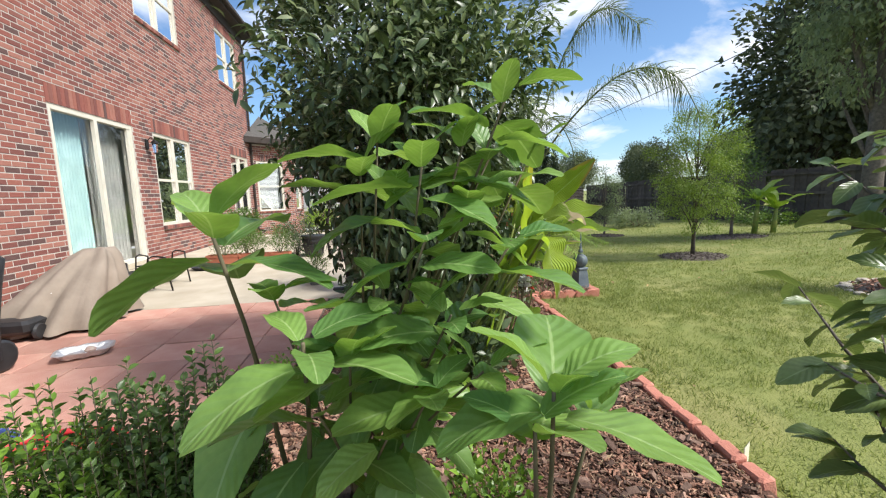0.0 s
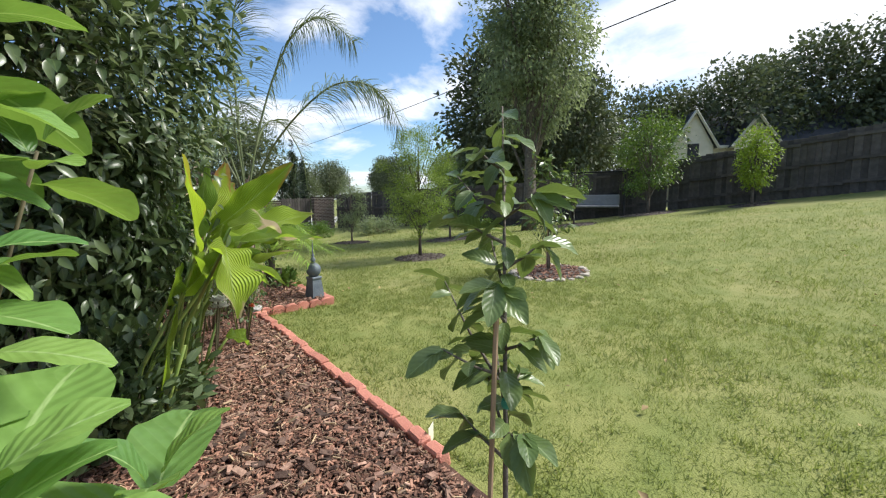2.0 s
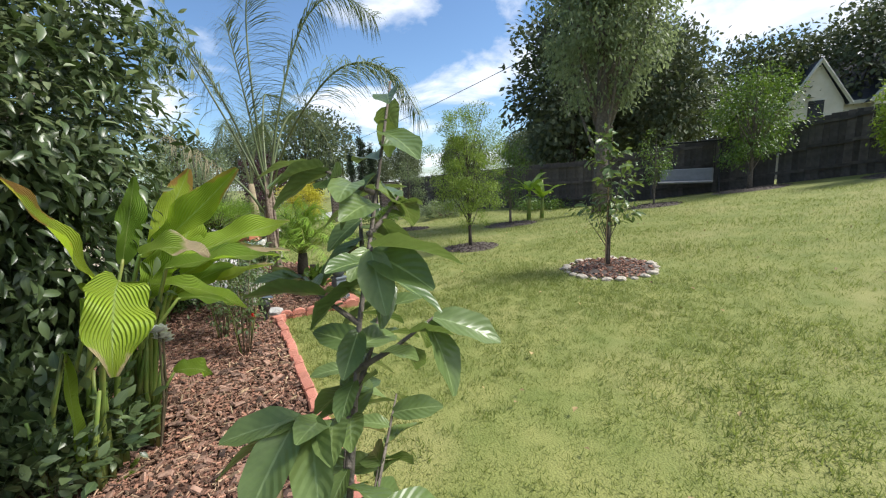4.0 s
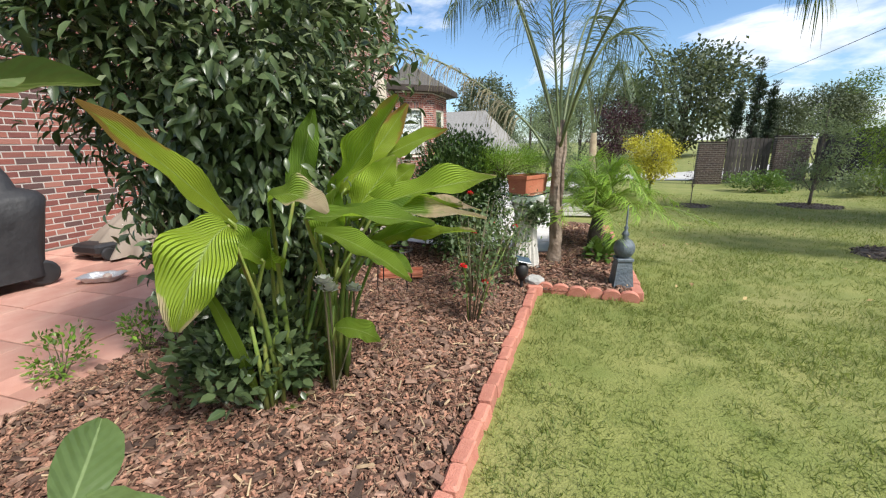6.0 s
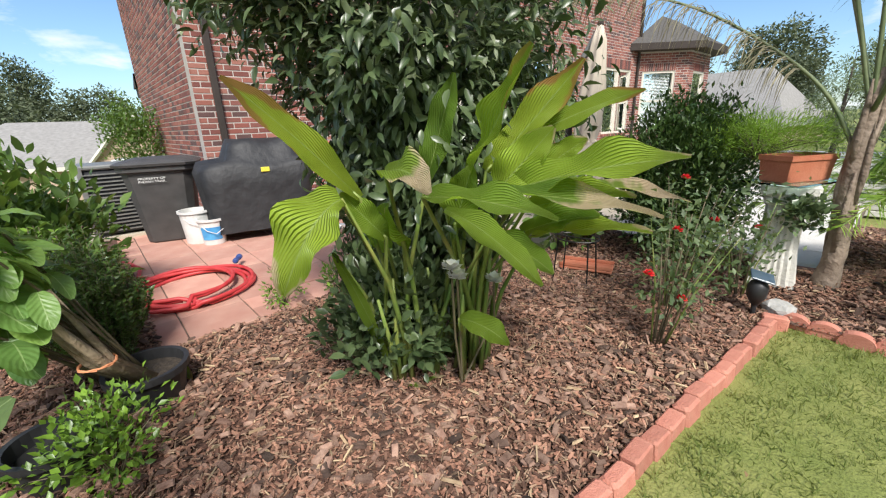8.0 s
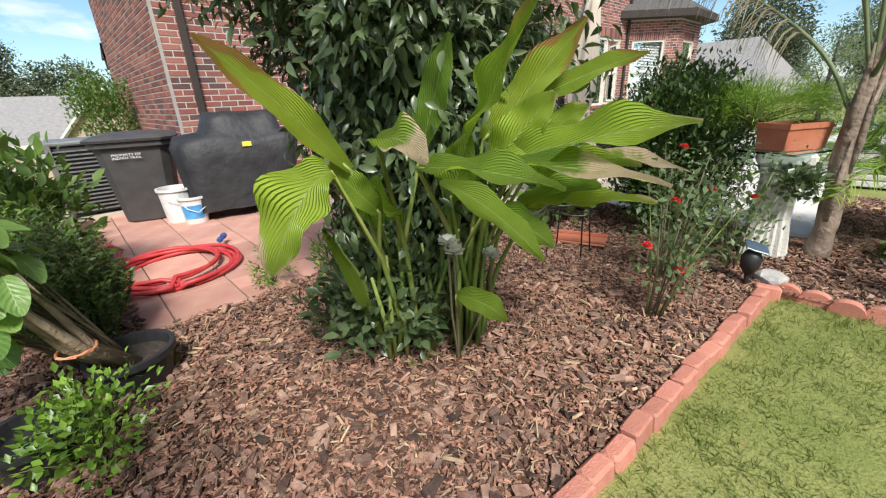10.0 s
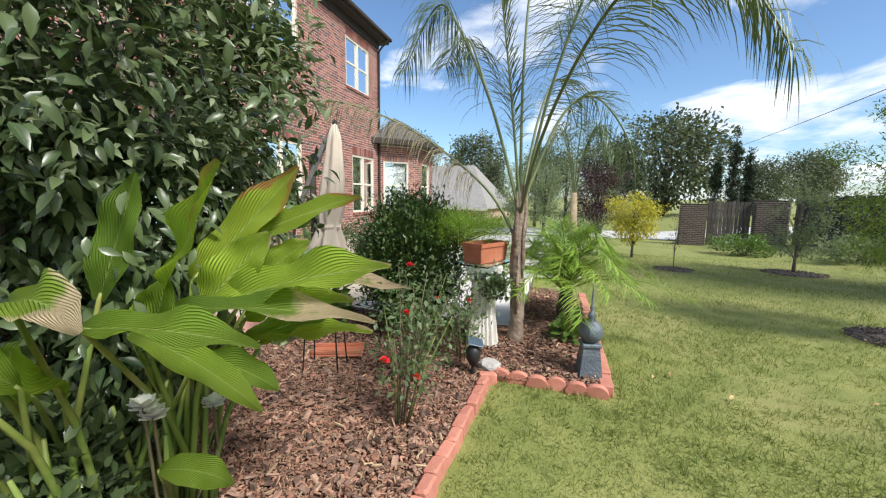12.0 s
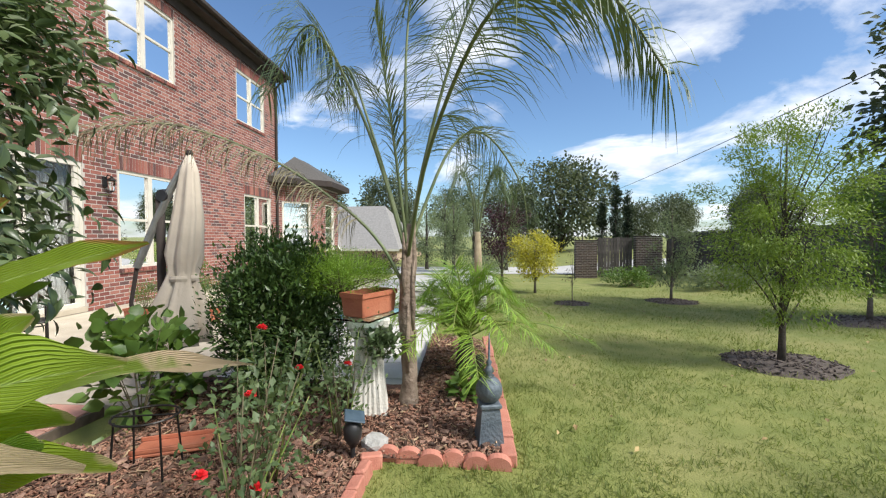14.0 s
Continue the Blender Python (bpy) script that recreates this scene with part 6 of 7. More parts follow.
FR = [[(0, 0, .8), (-.2, -.02, 1.17), (-.5, -.06, 1.46), (-.95, -.2, 1.76), (-1.45, -.4, 1.92), (-1.85, -.6, 1.82)],
      [(0, 0, 1.05), (.18, -.46, 1.65), (.43, -.96, 2.07), (.63, -1.26, 2.17), (.88, -1.41, 2.06), (1.08, -1.46, 1.74)],
      [(0, 0, 1.05), (-.25, -.02, 1.9), (-.55, -.05, 2.55), (-.72, -.06, 2.66), (-.97, -.08, 2.2)],
      [(0, 0, 1.1), (-.02, .04, 2.2), (.03, .09, 3.0), (.2, .15, 3.5)],
      [(0, 0, 1.1), (.28, .24, 1.85), (.55, .34, 2.02), (.85, .44, 1.65), (.93, .49, 1.2)],
      [(0, 0, 1.1), (-.35, .34, 2.1), (-.6, .54, 2.65), (-.82, .64, 2.45)],
      [(0, 0, 1.1), (-.1, -.06, 2.0), (-.2, -.1, 2.75)],
      [(0, 0, 1.05), (.2, -.1, 2.0), (.5, -.2, 2.8), (.85, -.3, 3.1), (1.2, -.4, 2.9)],
      [(0, 0, 1.1), (.1, .4, 1.9), (.25, .8, 2.3), (.45, 1.1, 1.9)]]
for i, p in enumerate(FR):
    lf, ra = Mesh(), Mesh()
    frond(lf, ra, p, (.48, .5, .56, .56, .55, .5, .45, .56, .5)[i], (130, 110, 105, 110, 95, 85, 70, 105, 80)[i], .004, (1.5, 1.2, 1.4, .8, 1.6, 1.3, .6, 1.2, 1.4)[i], nr, 1.3, .012, .3)
    fo = part("frond", ra, M_RACHIS, palm, smooth=True)
    part("leaflet_fringe", lf, M_PALMDRY if i == 0 else M_PALM, fo)

# pygmy date palm
pyg = thing("date_palm", "small date palm with a fountain of fine green fronds", "palm", 3.7, 5.56, .06)
part("trunk", Mesh().tube([(0, 0, -.02), (.0, .0, .2), (.02, .01, .38)], [.075, .07, .055], 12).tube([(.12, .05, -.02), (.14, .06, .2)], [.05, .04], 10), M_DKBARK, pyg, smooth=True)
for k in range(30):
    a = k * 2.4
    e = .15 + .85 * (k / 30)
    L = .98 * nr.uniform(.8, 1.1)
    o = .25 + .75 * (1 - e)
    p0 = Vector((0, 0, .36))
    p = [p0, p0 + Vector((math.cos(a) * L * .3 * o, math.sin(a) * L * .3 * o, L * .42 * e + .06)), p0 + Vector((math.cos(a) * L * .72 * o, math.sin(a) * L * .72 * o, L * .62 * e + .04)), p0 + Vector((math.cos(a) * L * 1.15 * o, math.sin(a) * L * 1.15 * o, L * .6 * e - .1))]
    lf, ra = Mesh(), Mesh()
    frond(lf, ra, p, .24, 64, .0042, .3, nr, 1.0, .006, .15, .8)
    fo = part("frond", ra, M_CANNA_STEM, pyg, smooth=True)
    part("leaflet_fringe", lf, M_PYGMY, fo)
bush("hosta", "low broad-leaved plant at the foot of the palm", "plant", 3.7, 5.12, .1, .16, .12, .11, M_MIDG, 99, 10, 8, .03, leaf_shape(.6, 3), stems=6)

# ---- trees and things on the lawn ----
M_RINGM = mat("dark wood mulch", (0.065, 0.05, 0.042), (0.13, 0.105, 0.09), 25, 0.95, bump=0.9, bump_scale=40)


def mulch_ring(label, x, y, rad, seed, rim=False, chips=260):
    nr = np.random.default_rng(seed)
    t = thing("mulch_ring", label, "mulch", x, y, height(x, y), 0, "mulch rings")
    m = Mesh()
    n = 28
    m.v = [(0, 0, .03)]
    for k, zz in ((.5, .028), (.85, .016), (1, -.015)):
        for j in range(n):
            a = j / n * math.tau
            r = rad * k * (1 + .12 * noise.noise((math.cos(a) * 1.5 + seed, math.sin(a) * 1.5, 0)))
            px, py = r * math.cos(a), r * math.sin(a)
            m.v.append((px, py, zz + height(x + px, y + py) - height(x, y)))
    m.uv = [(0.0, 0.0)] * len(m.v)
    m.f = [(0, 1 + j, 1 + (j + 1) % n) for j in range(n)] + [(1 + i * n + j, 1 + (i + 1) * n + j, 1 + (i + 1) * n + (j + 1) % n, 1 + i * n + (j + 1) % n) for i in range(2) for j in range(n)]
    part("mound", m, M_RINGM, t, smooth=True)
    ch = Mesh()
    for _ in range(chips):
        a, r = nr.random() * math.tau, rad * math.sqrt(nr.random())
        px, py = r * math.cos(a), r * math.sin(a)
        z = .03 * (1 - (r / rad) ** 2) + height(x + px, y + py) - height(x, y) + .012
        ch.box((-.02, -.008, -.004), (.02, .008, .004), pose(px, py, z, nr.normal(0, 25), nr.normal(0, 25), nr.random() * 360))
    tagged(part("wood_mulch", ch, M_CHIP if rim else M_RINGM, t), kind="stuff")
    return t


mulch_ring("dark mulch ring round the young tree", 7.05, 6.52, .54, 1)
tree("young_tree", "young airy tree with fine yellow-green leaves", "tree", 7.05, 6.52, 2.62, 1.5, (.78, .78, 1.2), .042, M_TREEA, M_DKBARK, 101, 150, 150, .075, .032, shape=leaf_shape(.3, 2), hollow=.2, limb_n=26)
mulch_ring("mulch ring edged with pale stones round the fruit tree", 7.0, 3.45, .5, 2, True, 420)
mat_stone = mat("tan edging stone", (.36, .31, .25), (.5, .45, .37), 14, .9, bump=.8, bump_scale=25)
for k in range(22):
    a = k / 22 * math.tau
    px, py = 7.0 + .53 * math.cos(a), 3.45 + .53 * math.sin(a)
    tagged(stone("edging_stone", "pale rough edging stone round the fruit tree", px, py, height(px, py) - .02, .04 + .012 * (k % 3), k, .5, mat_stone), group="edging stones")
fruit_sapling("staked fruit tree with drooping grey-green leaves in a stone ring", 7.0, 3.45, 1.75, 12, 34, .13, 13)
apl = tree("fruit_tree_crown", "leafy fruit tree growing in the stone ring", "tree", 7.03, 3.5, 1.7, 1.05, (.38, .38, .6), .075, M_SAPLING, M_BARK, 103, 18, 15, .1, .02, shape=leaf_shape(.5, 2), limb_n=20)
mulch_ring("mulch ring round the flowering shrub", 8.7, 12.1, .6, 3)
tree("flowering_shrub", "slender dark shrub with pale flowers near the gate", "tree", 8.7, 12.1, 2.4, 1.25, (.5, .5, .95), .07, M_OAK, M_BARK, 104, 46, 60, .11, .03, shape=leaf_shape(.4, 2), limb_n=18)
mulch_ring("brown mulch ring round the dark young tree", 10.2, 8.9, .75, 4)
tree("young_tree", "dark green young tree in a mulch ring", "tree", 10.2, 8.9, 2.5, 1.4, (.62, .62, .95), .06, M_MIDG, M_BARK, 105, 60, 60, .13, .035, shape=leaf_shape(.4, 2), limb_n=18)
mulch_ring("small mulch patch round a thin sapling", 6.2, 11.6, .42, 5, chips=120)
tree("thin_sapling", "thin bare sapling with a few reddish leaves", "tree", 6.2, 11.6, 1.25, .85, (.2, .2, .4), .04, M_PURPLE, M_BARK, 106, 14, 14, .06, .01, limb_n=12)
mulch_ring("mulch ring on the rising lawn", 13.65, 6.75, .7, 6)
tree("slender_tree", "slender young tree with sparse leaves", "tree", 13.65, 6.75, 2.0, 1.3, (.35, .35, .75), .07, M_MIDG, M_BARK, 107, 24, 40, .1, .025, limb_n=12)
mulch_ring("wide mulch ring below the fence", 16.9, 5.7, 1.0, 7)
tree("yard_tree", "leafy green tree against the dark fence", "tree", 16.9, 5.7, 3.6, 2.1, (1.15, 1.15, 1.4), .1, M_MIDG, M_BARK, 108, 90, 80, .2, .06, shape=leaf_shape(.4, 2), limb_n=24)
mulch_ring("mulch ring below the fence", 17.2, 2.8, .6, 8)
tree("yard_tree", "slender golden-green tree against the fence", "tree", 17.2, 2.8, 2.35, 1.4, (.4, .4, .9), .1, M_LIME, M_BARK, 109, 50, 60, .15, .04, limb_n=18)
tree("yellow_bush", "golden-leaved bushy shrub by the driveway", "shrub", 5.75, 14.0, 1.95, 1.15, (.68, .68, .72), .07, M_YELLOW, M_BARK, 110, 90, 70, .12, .035, hollow=.45, limb_n=24)
tree("purple_tree", "dark purple-leaved ornamental tree", "tree", 5.05, 17.0, 3.1, 2.0, (.85, .85, 1.1), .09, M_PURPLE, M_DKBARK, 111, 70, 70, .16, .05, limb_n=20)
tree("shade_tree", "tall dark shade tree with a pale trunk beside the fence", "tree", 12.7, 7.8, 10.5, 6.3, (1.8, 1.8, 3.5), .15, M_OAK, M_BARK, 112, 210, 120, .3, .19, shape=leaf_shape(.42, 2), hollow=.15, limb_n=24, lean=(.4, .2))

# banana
ban = thing("banana_plant", "small banana plant with paddle leaves near the fence", "plant", 11.3, 9.3, height(11.3, 9.3))
r = random.Random(5)
for s, (ox, oy, h) in enumerate(((0, 0, .95), (.35, -.2, .7))):
    part("stalk", Mesh().tube([(ox, oy, -.05), (ox + .03, oy, h * .6), (ox + .05, oy, h)], [.07, .055, .03], 9), M_CANNA_STEM, ban, smooth=True)
    for k in range(7):
        a = k * 2.4 + s
        b0 = Vector((ox + .04, oy, h * .9))
        e = b0 + Vector((math.cos(a) * .75, math.sin(a) * .75, .55 - .09 * k))
        part("leaf", ribbon_leaf(b0, e, .24, .25, (0, 0, 1), fold=.1, wavy=.4, n=10, across=4, seed=k), M_CANNA, ban, smooth=True)

# garden swing bench by the fence
sw = thing("swing_bench", "canopy garden swing with grey seat in a black frame", "swing", 16.75, 7.5, height(16.75, 7.5), 113)
for s in (-1, 1):
    part("frame_leg", Mesh().tube([(s * .95, -.55, -.02), (s * .95, -.1, 1.75)], .025, 8), M_IRON, sw)
    part("frame_leg", Mesh().tube([(s * .95, .55, -.02), (s * .95, .1, 1.75)], .025, 8), M_IRON, sw)
    part("hanger", Mesh().tube([(s * .8, 0, 1.72), (s * .8, .05, .5)], .01, 6), M_IRON, sw)
part("top_rail", Mesh().tube([(-1.0, 0, 1.76), (1.0, 0, 1.76)], .03, 8), M_IRON, sw)
part("seat", Mesh().block((-.78, -.25, .42), (.78, .22, .5), .03), mat("grey seat cloth", (.2, .2, .21), (.26, .26, .27), 6, .8), sw)
part("backrest", Mesh().block((-.78, -.29, .5), (.78, -.23, .95), .03, pose(0, 0, 0, 8, 0, 0)), mat("grey back cloth", (.24, .24, .25), (.3, .3, .31), 6, .8), sw)

# gate between brick posts
gate = thing("garden_gate", "dark vertical-board gate between brick piers", "gate", 9.72, 20.75, height(9.72, 20.75), -6)
bd = Mesh().block((0, -.012, .03), (.12, .012, 1.82), .004).data("board", M_FENCE)
for k in range(11):
    part("board", bd, None, gate, m=pose(.02 + k * .135, 0, rng.uniform(-.03, .03)))
part("cross_rail", Mesh().box((.1, .014, .4), (1.3, .05, .5)).box((.1, .014, 1.4), (1.3, .05, 1.5)), M_FENCE, gate)


def pier(x, y, w, tall, label):
    p = thing("brick_pier", label, "pier", x, y, height(x, y) - .1, -6, "gate piers")
    part("core", Mesh().box((-w / 2 + .01, -.2, 0), (w / 2 - .01, .2, tall)), M_MORTAR, p)
    b = Mesh()
    for a, c, z in brick_rows(-w / 2, w / 2, 0, tall, []):
        brick_box(b, lambda u, o, zz: (u, -.2 - o, zz), a, c, z, z + .06, .012)
    for a, c, z in brick_rows(-.2, .2, 0, tall, []):
        brick_box(b, lambda u, o, zz: (w / 2 - .01 + o, u, zz), a, c, z, z + .06, .012)
        brick_box(b, lambda u, o, zz: (-w / 2 + .01 - o, u, zz), a, c, z, z + .06, .012)
    tagged(part("bricks", b, mat("dark pier brick", (.06, .042, .035), (.12, .085, .07), 20, .9, island=.35), p), kind="stuff")
    part("cap", Mesh().block((-w / 2 - .03, -.24, tall), (w / 2 + .03, .24, tall + .06), .01), M_EAVE, p)


pier(9.2, 20.8, .95, 1.78, "dark brick pier beside the gate")
pier(11.85, 20.5, 1.1, 1.78, "dark brick pier joining gate and fence")
bush("hedge_plants", "low leafy plants along the foot of the gate", "plant", 9.4, 16.4, height(9.4, 16.4), .55, .9, .09, M_MIDG, 113, 50, 50, .12)
bush("hedge_plants", "low leafy plants along the fence", "plant", 11.5, 14.5, height(11.5, 14.5), .6, 1.1, .09, M_OAK, 114, 60, 50, .13)
bush("hedge_plants", "creeping green plants along the fence foot", "plant", 14.6, 11.8, height(14.6, 11.8), .35, 1.1, .08, M_MIDG, 115, 50, 50, .12)

# bleached leaves and clods lying about the grass
nr = np.random.default_rng(23)
lit = np.stack([nr.uniform(3.2, 12, 260), nr.uniform(-.5, 11, 260), np.zeros(260)], 1)
lit[:, 2] = [height(x, y) + .03 for x, y, _ in lit]
tagged(part("fallen_leaves", scatter(leaf_shape(.6, 2, .25), lit, nr.normal(0, 1, lit.shape) * (1, 1, .2), nr.normal(0, .4, lit.shape) + (0, 0, 1), nr.uniform(.02, .06, 260), "fallen_leaves", mat("dry leaves", (.2, .12, .05), (.42, .32, .14), 5, .8, island=.4)), None),
       "scattered dry leaves on the lawn", "leaves", kind="stuff")

# ---- beyond the garden ----
M_ASPHALT = mat("pale concrete drive", (0.42, 0.41, 0.39), (0.52, 0.51, 0.48), 2, 0.9, bump=0.2, spots=0.3, spot_scale=.5, spot_col=(.3, .29, .27))


def strip(name, label, x0, x1, y0, y1, mt, dz=.012):
    tagged(part(name, sheet(steps(x0, x1, 1), steps(y0, y1, 1), lambda x, y: height(x, y) + dz), mt, smooth=True), label, name, kind="structure")


strip("driveway", "pale concrete drive beside the house", 0.2, 5.0, 14.6, 22.0, M_ASPHALT)
strip("road", "pale concrete street beyond the garden", -30, 26, 23.5, 29.5, M_ASPHALT)

M_FARWALL = mat("tan brick wall", (0.42, 0.31, 0.23), (0.5, 0.38, 0.29), 12, 0.9)
M_FARROOF = mat("grey weathered roof", (0.22, 0.21, 0.2), (0.29, 0.28, 0.265), 6, 0.95, bump=.3)
M_NAVY = mat("slate blue roof", (0.055, 0.062, 0.08), (0.085, 0.092, 0.11), 6, 0.9, bump=.3)
M_CREAM = mat("cream siding", (0.6, 0.55, 0.44), (0.68, 0.62, 0.52), 3, 0.8)


def gable_house(label, x, y, z, rz, w, dp, wall, rise, wm, rm, dormers=(), over=.35, hip=0.0, group="neighbouring houses"):
    """A house seen far off: walls, gabled or hipped roof, windows, and front gables at the given places."""
    h = thing("neighbour_house", label, "house", x, y, z, rz, group)
    part("wall", Mesh().box((-w / 2, 0, -4), (w / 2, dp, wall)), wm, h)
    rf = Mesh()
    a, b = -w / 2 - over, w / 2 + over
    rf.add([(a, -over, wall), (b, -over, wall), (b, dp + over, wall), (a, dp + over, wall), (a + hip, dp / 2, wall + rise), (b - hip, dp / 2, wall + rise)], [(0, 1, 5, 4), (2, 3, 4, 5), (1, 2, 5), (3, 0, 4), (3, 2, 1, 0)])
    part("roof", rf, rm, h)
    for dx, dw, dh, out in dormers:
        g = Mesh().add([(dx - dw / 2, -out, -4), (dx + dw / 2, -out, -4), (dx + dw / 2, -out, wall), (dx, -out, wall + dh), (dx - dw / 2, -out, wall)], [(0, 1, 2, 3, 4)])
        g.add([(dx - dw / 2, -out, -4), (dx - dw / 2, .5, -4), (dx - dw / 2, .5, wall), (dx - dw / 2, -out, wall)], [(0, 1, 2, 3)])
        g.add([(dx + dw / 2, -out, -4), (dx + dw / 2, .5, -4), (dx + dw / 2, .5, wall), (dx + dw / 2, -out, wall)], [(3, 2, 1, 0)])
        gb = part("gable", g, wm, h)
        r2 = Mesh()
        e = .25
        back = dp * .45
        for s in (-1, 1):
            r2.add([(dx + s * (dw / 2 + e), -out - e, wall - e * .7), (dx, -out - e, wall + dh + .12), (dx, back, wall + dh + .12), (dx + s * (dw / 2 + e), back, wall - e * .7)], [(0, 1, 2, 3)])
        part("gable_roof", r2, rm, gb)
        tr = Mesh()
        for s in (-1, 1):
            tr.tube([(dx + s * (dw / 2 + e), -out - e - .02, wall - e * .7), (dx, -out - e - .02, wall + dh + .08)], .09, 4)
        part("trim", tr, M_TRIM, gb)
        wn = part("window", Mesh().box((dx - .35, -out - .04, wall - 1.1), (dx + .35, -out - .01, wall + .15)), M_DARK, gb)
        part("window_frame", Mesh().box((dx - .42, -out - .05, wall + .15), (dx + .42, -out - .005, wall + .23)).box((dx - .42, -out - .05, wall - 1.18), (dx + .42, -out - .005, wall - 1.1)), M_TRIM, wn)
    part("trim", Mesh().box((a, -over - .03, wall - .18), (b, -over, wall + .02)), M_TRIM, h)
    return h


gable_house("neighbouring house with a broad grey roof and tan brick wall", -7.9, 38.0, -1.4, -8, 11, 9, 1.6, 4.2, M_FARWALL, M_FARROOF, [(-1.2, 3.2, 2.0, .6)], hip=3.0)
gable_house("cream house with dark slate roof and two gables behind the fence", 38.4, 2.35, .56, -56, 20, 9, 3.9, 3.3, M_CREAM, M_NAVY, [(-8.4, 2.4, 2.2, .8), (-4.74, 2.4, 1.75, .8)], hip=0)
gable_house("neighbouring tan house with grey shingle roof down the slope", -24.5, 1.6, -2.9, 78, 13, 9, 2.6, 2.3, M_FARWALL, M_FARROOF, [(2.5, 4, 2.4, 1.5)], hip=3)
gable_house("neighbouring house with grey roof further down the slope", -33.0, -7.0, -3.6, 85, 12, 9, 2.6, 3.0, M_FARWALL, M_FARROOF, [], hip=3)

# parked car down the slope, seen past the bin
car = thing("parked_car", "silver car parked on the street below", "car", -17.5, 3.2, height(-17.5, 3.2), 80)
cb = Mesh()
prof = [(-2.2, .35), (-2.2, .85), (-1.9, .95), (-1.3, 1.0), (-.7, 1.42), (.7, 1.45), (1.5, 1.0), (2.15, .85), (2.2, .4)]
for s in (-.85, .85):
    cb.v += [(x, s * (.82 if z > 1.1 else 1), z) for x, z in prof]
cb.uv = [(0.0, 0.0)] * len(cb.v)
k = len(prof)
cb.f = [(i, i + 1, k + i + 1, k + i) for i in range(k - 1)] + [tuple(range(k - 1, -1, -1)), tuple(range(k, 2 * k)), (0, k, 2 * k - 1, k - 1)]
part("body", cb, mat("silver car paint", (.5, .52, .54), (.55, .57, .58), 2, .3, .5), car)
for sx in (-1.35, 1.35):
    for s in (-1, 1):
        part("wheel", Mesh().lathe([(.1, -.1), (.32, -.1), (.33, .1), (.1, .1)], 16, pose(sx, s * .78, .33, 90, 0, 0)), M_BLACKP, car)
part("windscreen", Mesh().add([(-1.22, -.68, 1.06), (-1.22, .68, 1.06), (-.75, .62, 1.38), (-.75, -.62, 1.38)], [(0, 1, 2, 3)]), M_DARK, car)

# hedge trees, cypresses and woodland
for x, y, t_, w in ((11.12, 22.4, 5.2, .2), (11.8, 22.6, 4.2, .16), (10.5, 22.5, 3.9, .15)):
    tree("cypress", "narrow dark columnar cypress behind the gate", "tree", x, y, t_, t_ * .52, (w, w, t_ * .47), .13, M_CYPRESS, M_DKBARK, int(x * 10), 90, 60, .075, .07, shape=leaf_shape(.25, 2), group="cypresses", limb_n=6)
for i, (x, y, t_, w) in enumerate(((1.2, 27.5, 4.6, 1.0), (3.0, 25.0, 4.2, .8), (4.2, 28, 5.2, 1.2), (2.2, 31, 5.5, 1.4), (6.2, 27, 3.6, .7))):
    tree("evergreen_tree", "dark evergreen tree beside the street", "tree", x, y, t_, t_ * .5, (w, w, t_ * .46), .16, M_OAK, M_DKBARK, 200 + i, 60, 60, .2, .1, shape=leaf_shape(.3, 2), group="street evergreens", limb_n=8)
# second palm by the drive
p2 = thing("queen_palm", "distant queen palm with pale trunk beside the drive", "palm", 4.0, 12.0, height(4.0, 12.0))
part("trunk", Mesh().tube([(0, 0, -.05), (.02, 0, .8), (0, 0, 1.7)], [.12, .1, .07], 10), mat("straw palm trunk", (.3, .24, .15), (.42, .34, .22), 9, .9, bump=.5), p2, smooth=True)
nr = np.random.default_rng(31)
for k in range(9):
    a = k * 2.4
    o = .35 + .1 * (k % 4)
    pth = [(0, 0, 1.5), (math.cos(a) * .5 * o, math.sin(a) * .5 * o, 2.6), (math.cos(a) * 1.3 * o, math.sin(a) * 1.3 * o, 3.2), (math.cos(a) * 2.1 * o, math.sin(a) * 2.1 * o, 2.5)]
    lf, ra = Mesh(), Mesh()
    frond(lf, ra, pth, .5, 46, .009, .9, nr, 1.0, .016, .3)
    fo = part("frond", ra, M_RACHIS, p2, smooth=True)
    part("leaflet_fringe", lf, M_PALM, fo)
bush("red_shrub", "reddish brown shrubs by the neighbouring drive", "shrub", -1.5, 24.0, height(-1.5, 24), 1.0, 1.6, .12, M_PURPLE, 120, 60, 50, .2)
bush("hedge", "clipped green hedge by the street", "shrub", 4.5, 22.8, height(4.5, 22.8), .8, 1.2, .1, M_OAK, 121, 60, 50, .16)
bush("side_shrub", "loose green shrub against the side wall", "shrub", -6.6, 2.35, height(-6.6, 2.35), 1.9, .45, .07, M_MIDG, 122, 70, 60, .14)

WOOD = [tree("woodland_tree", "distant woodland tree with a rounded crown", "tree", 70, 70 + 30 * i, 12, 7.2, r_, .42, M_FAR, M_DKBARK, 300 + i, 150, 60, .75, .25, shape=leaf_shape(.55, 2), hollow=.35, group="woodland", limb_n=24, z=0) for i, r_ in enumerate(((4.2, 4.2, 5.0), (3.2, 3.2, 5.6), (5.2, 5.2, 4.4)))]
r = random.Random(12)


def wood(x, y, s, i, z=None):
    zz = height(x, y) if z is None else z
    copy_thing(WOOD[i % 3], Matrix.Translation((x, y, zz)) @ pose(0, 0, 0, 0, 0, r.uniform(0, 360)) @ Matrix.Diagonal((s * r.uniform(.85, 1.15), s * r.uniform(.85, 1.15), s, 1)))


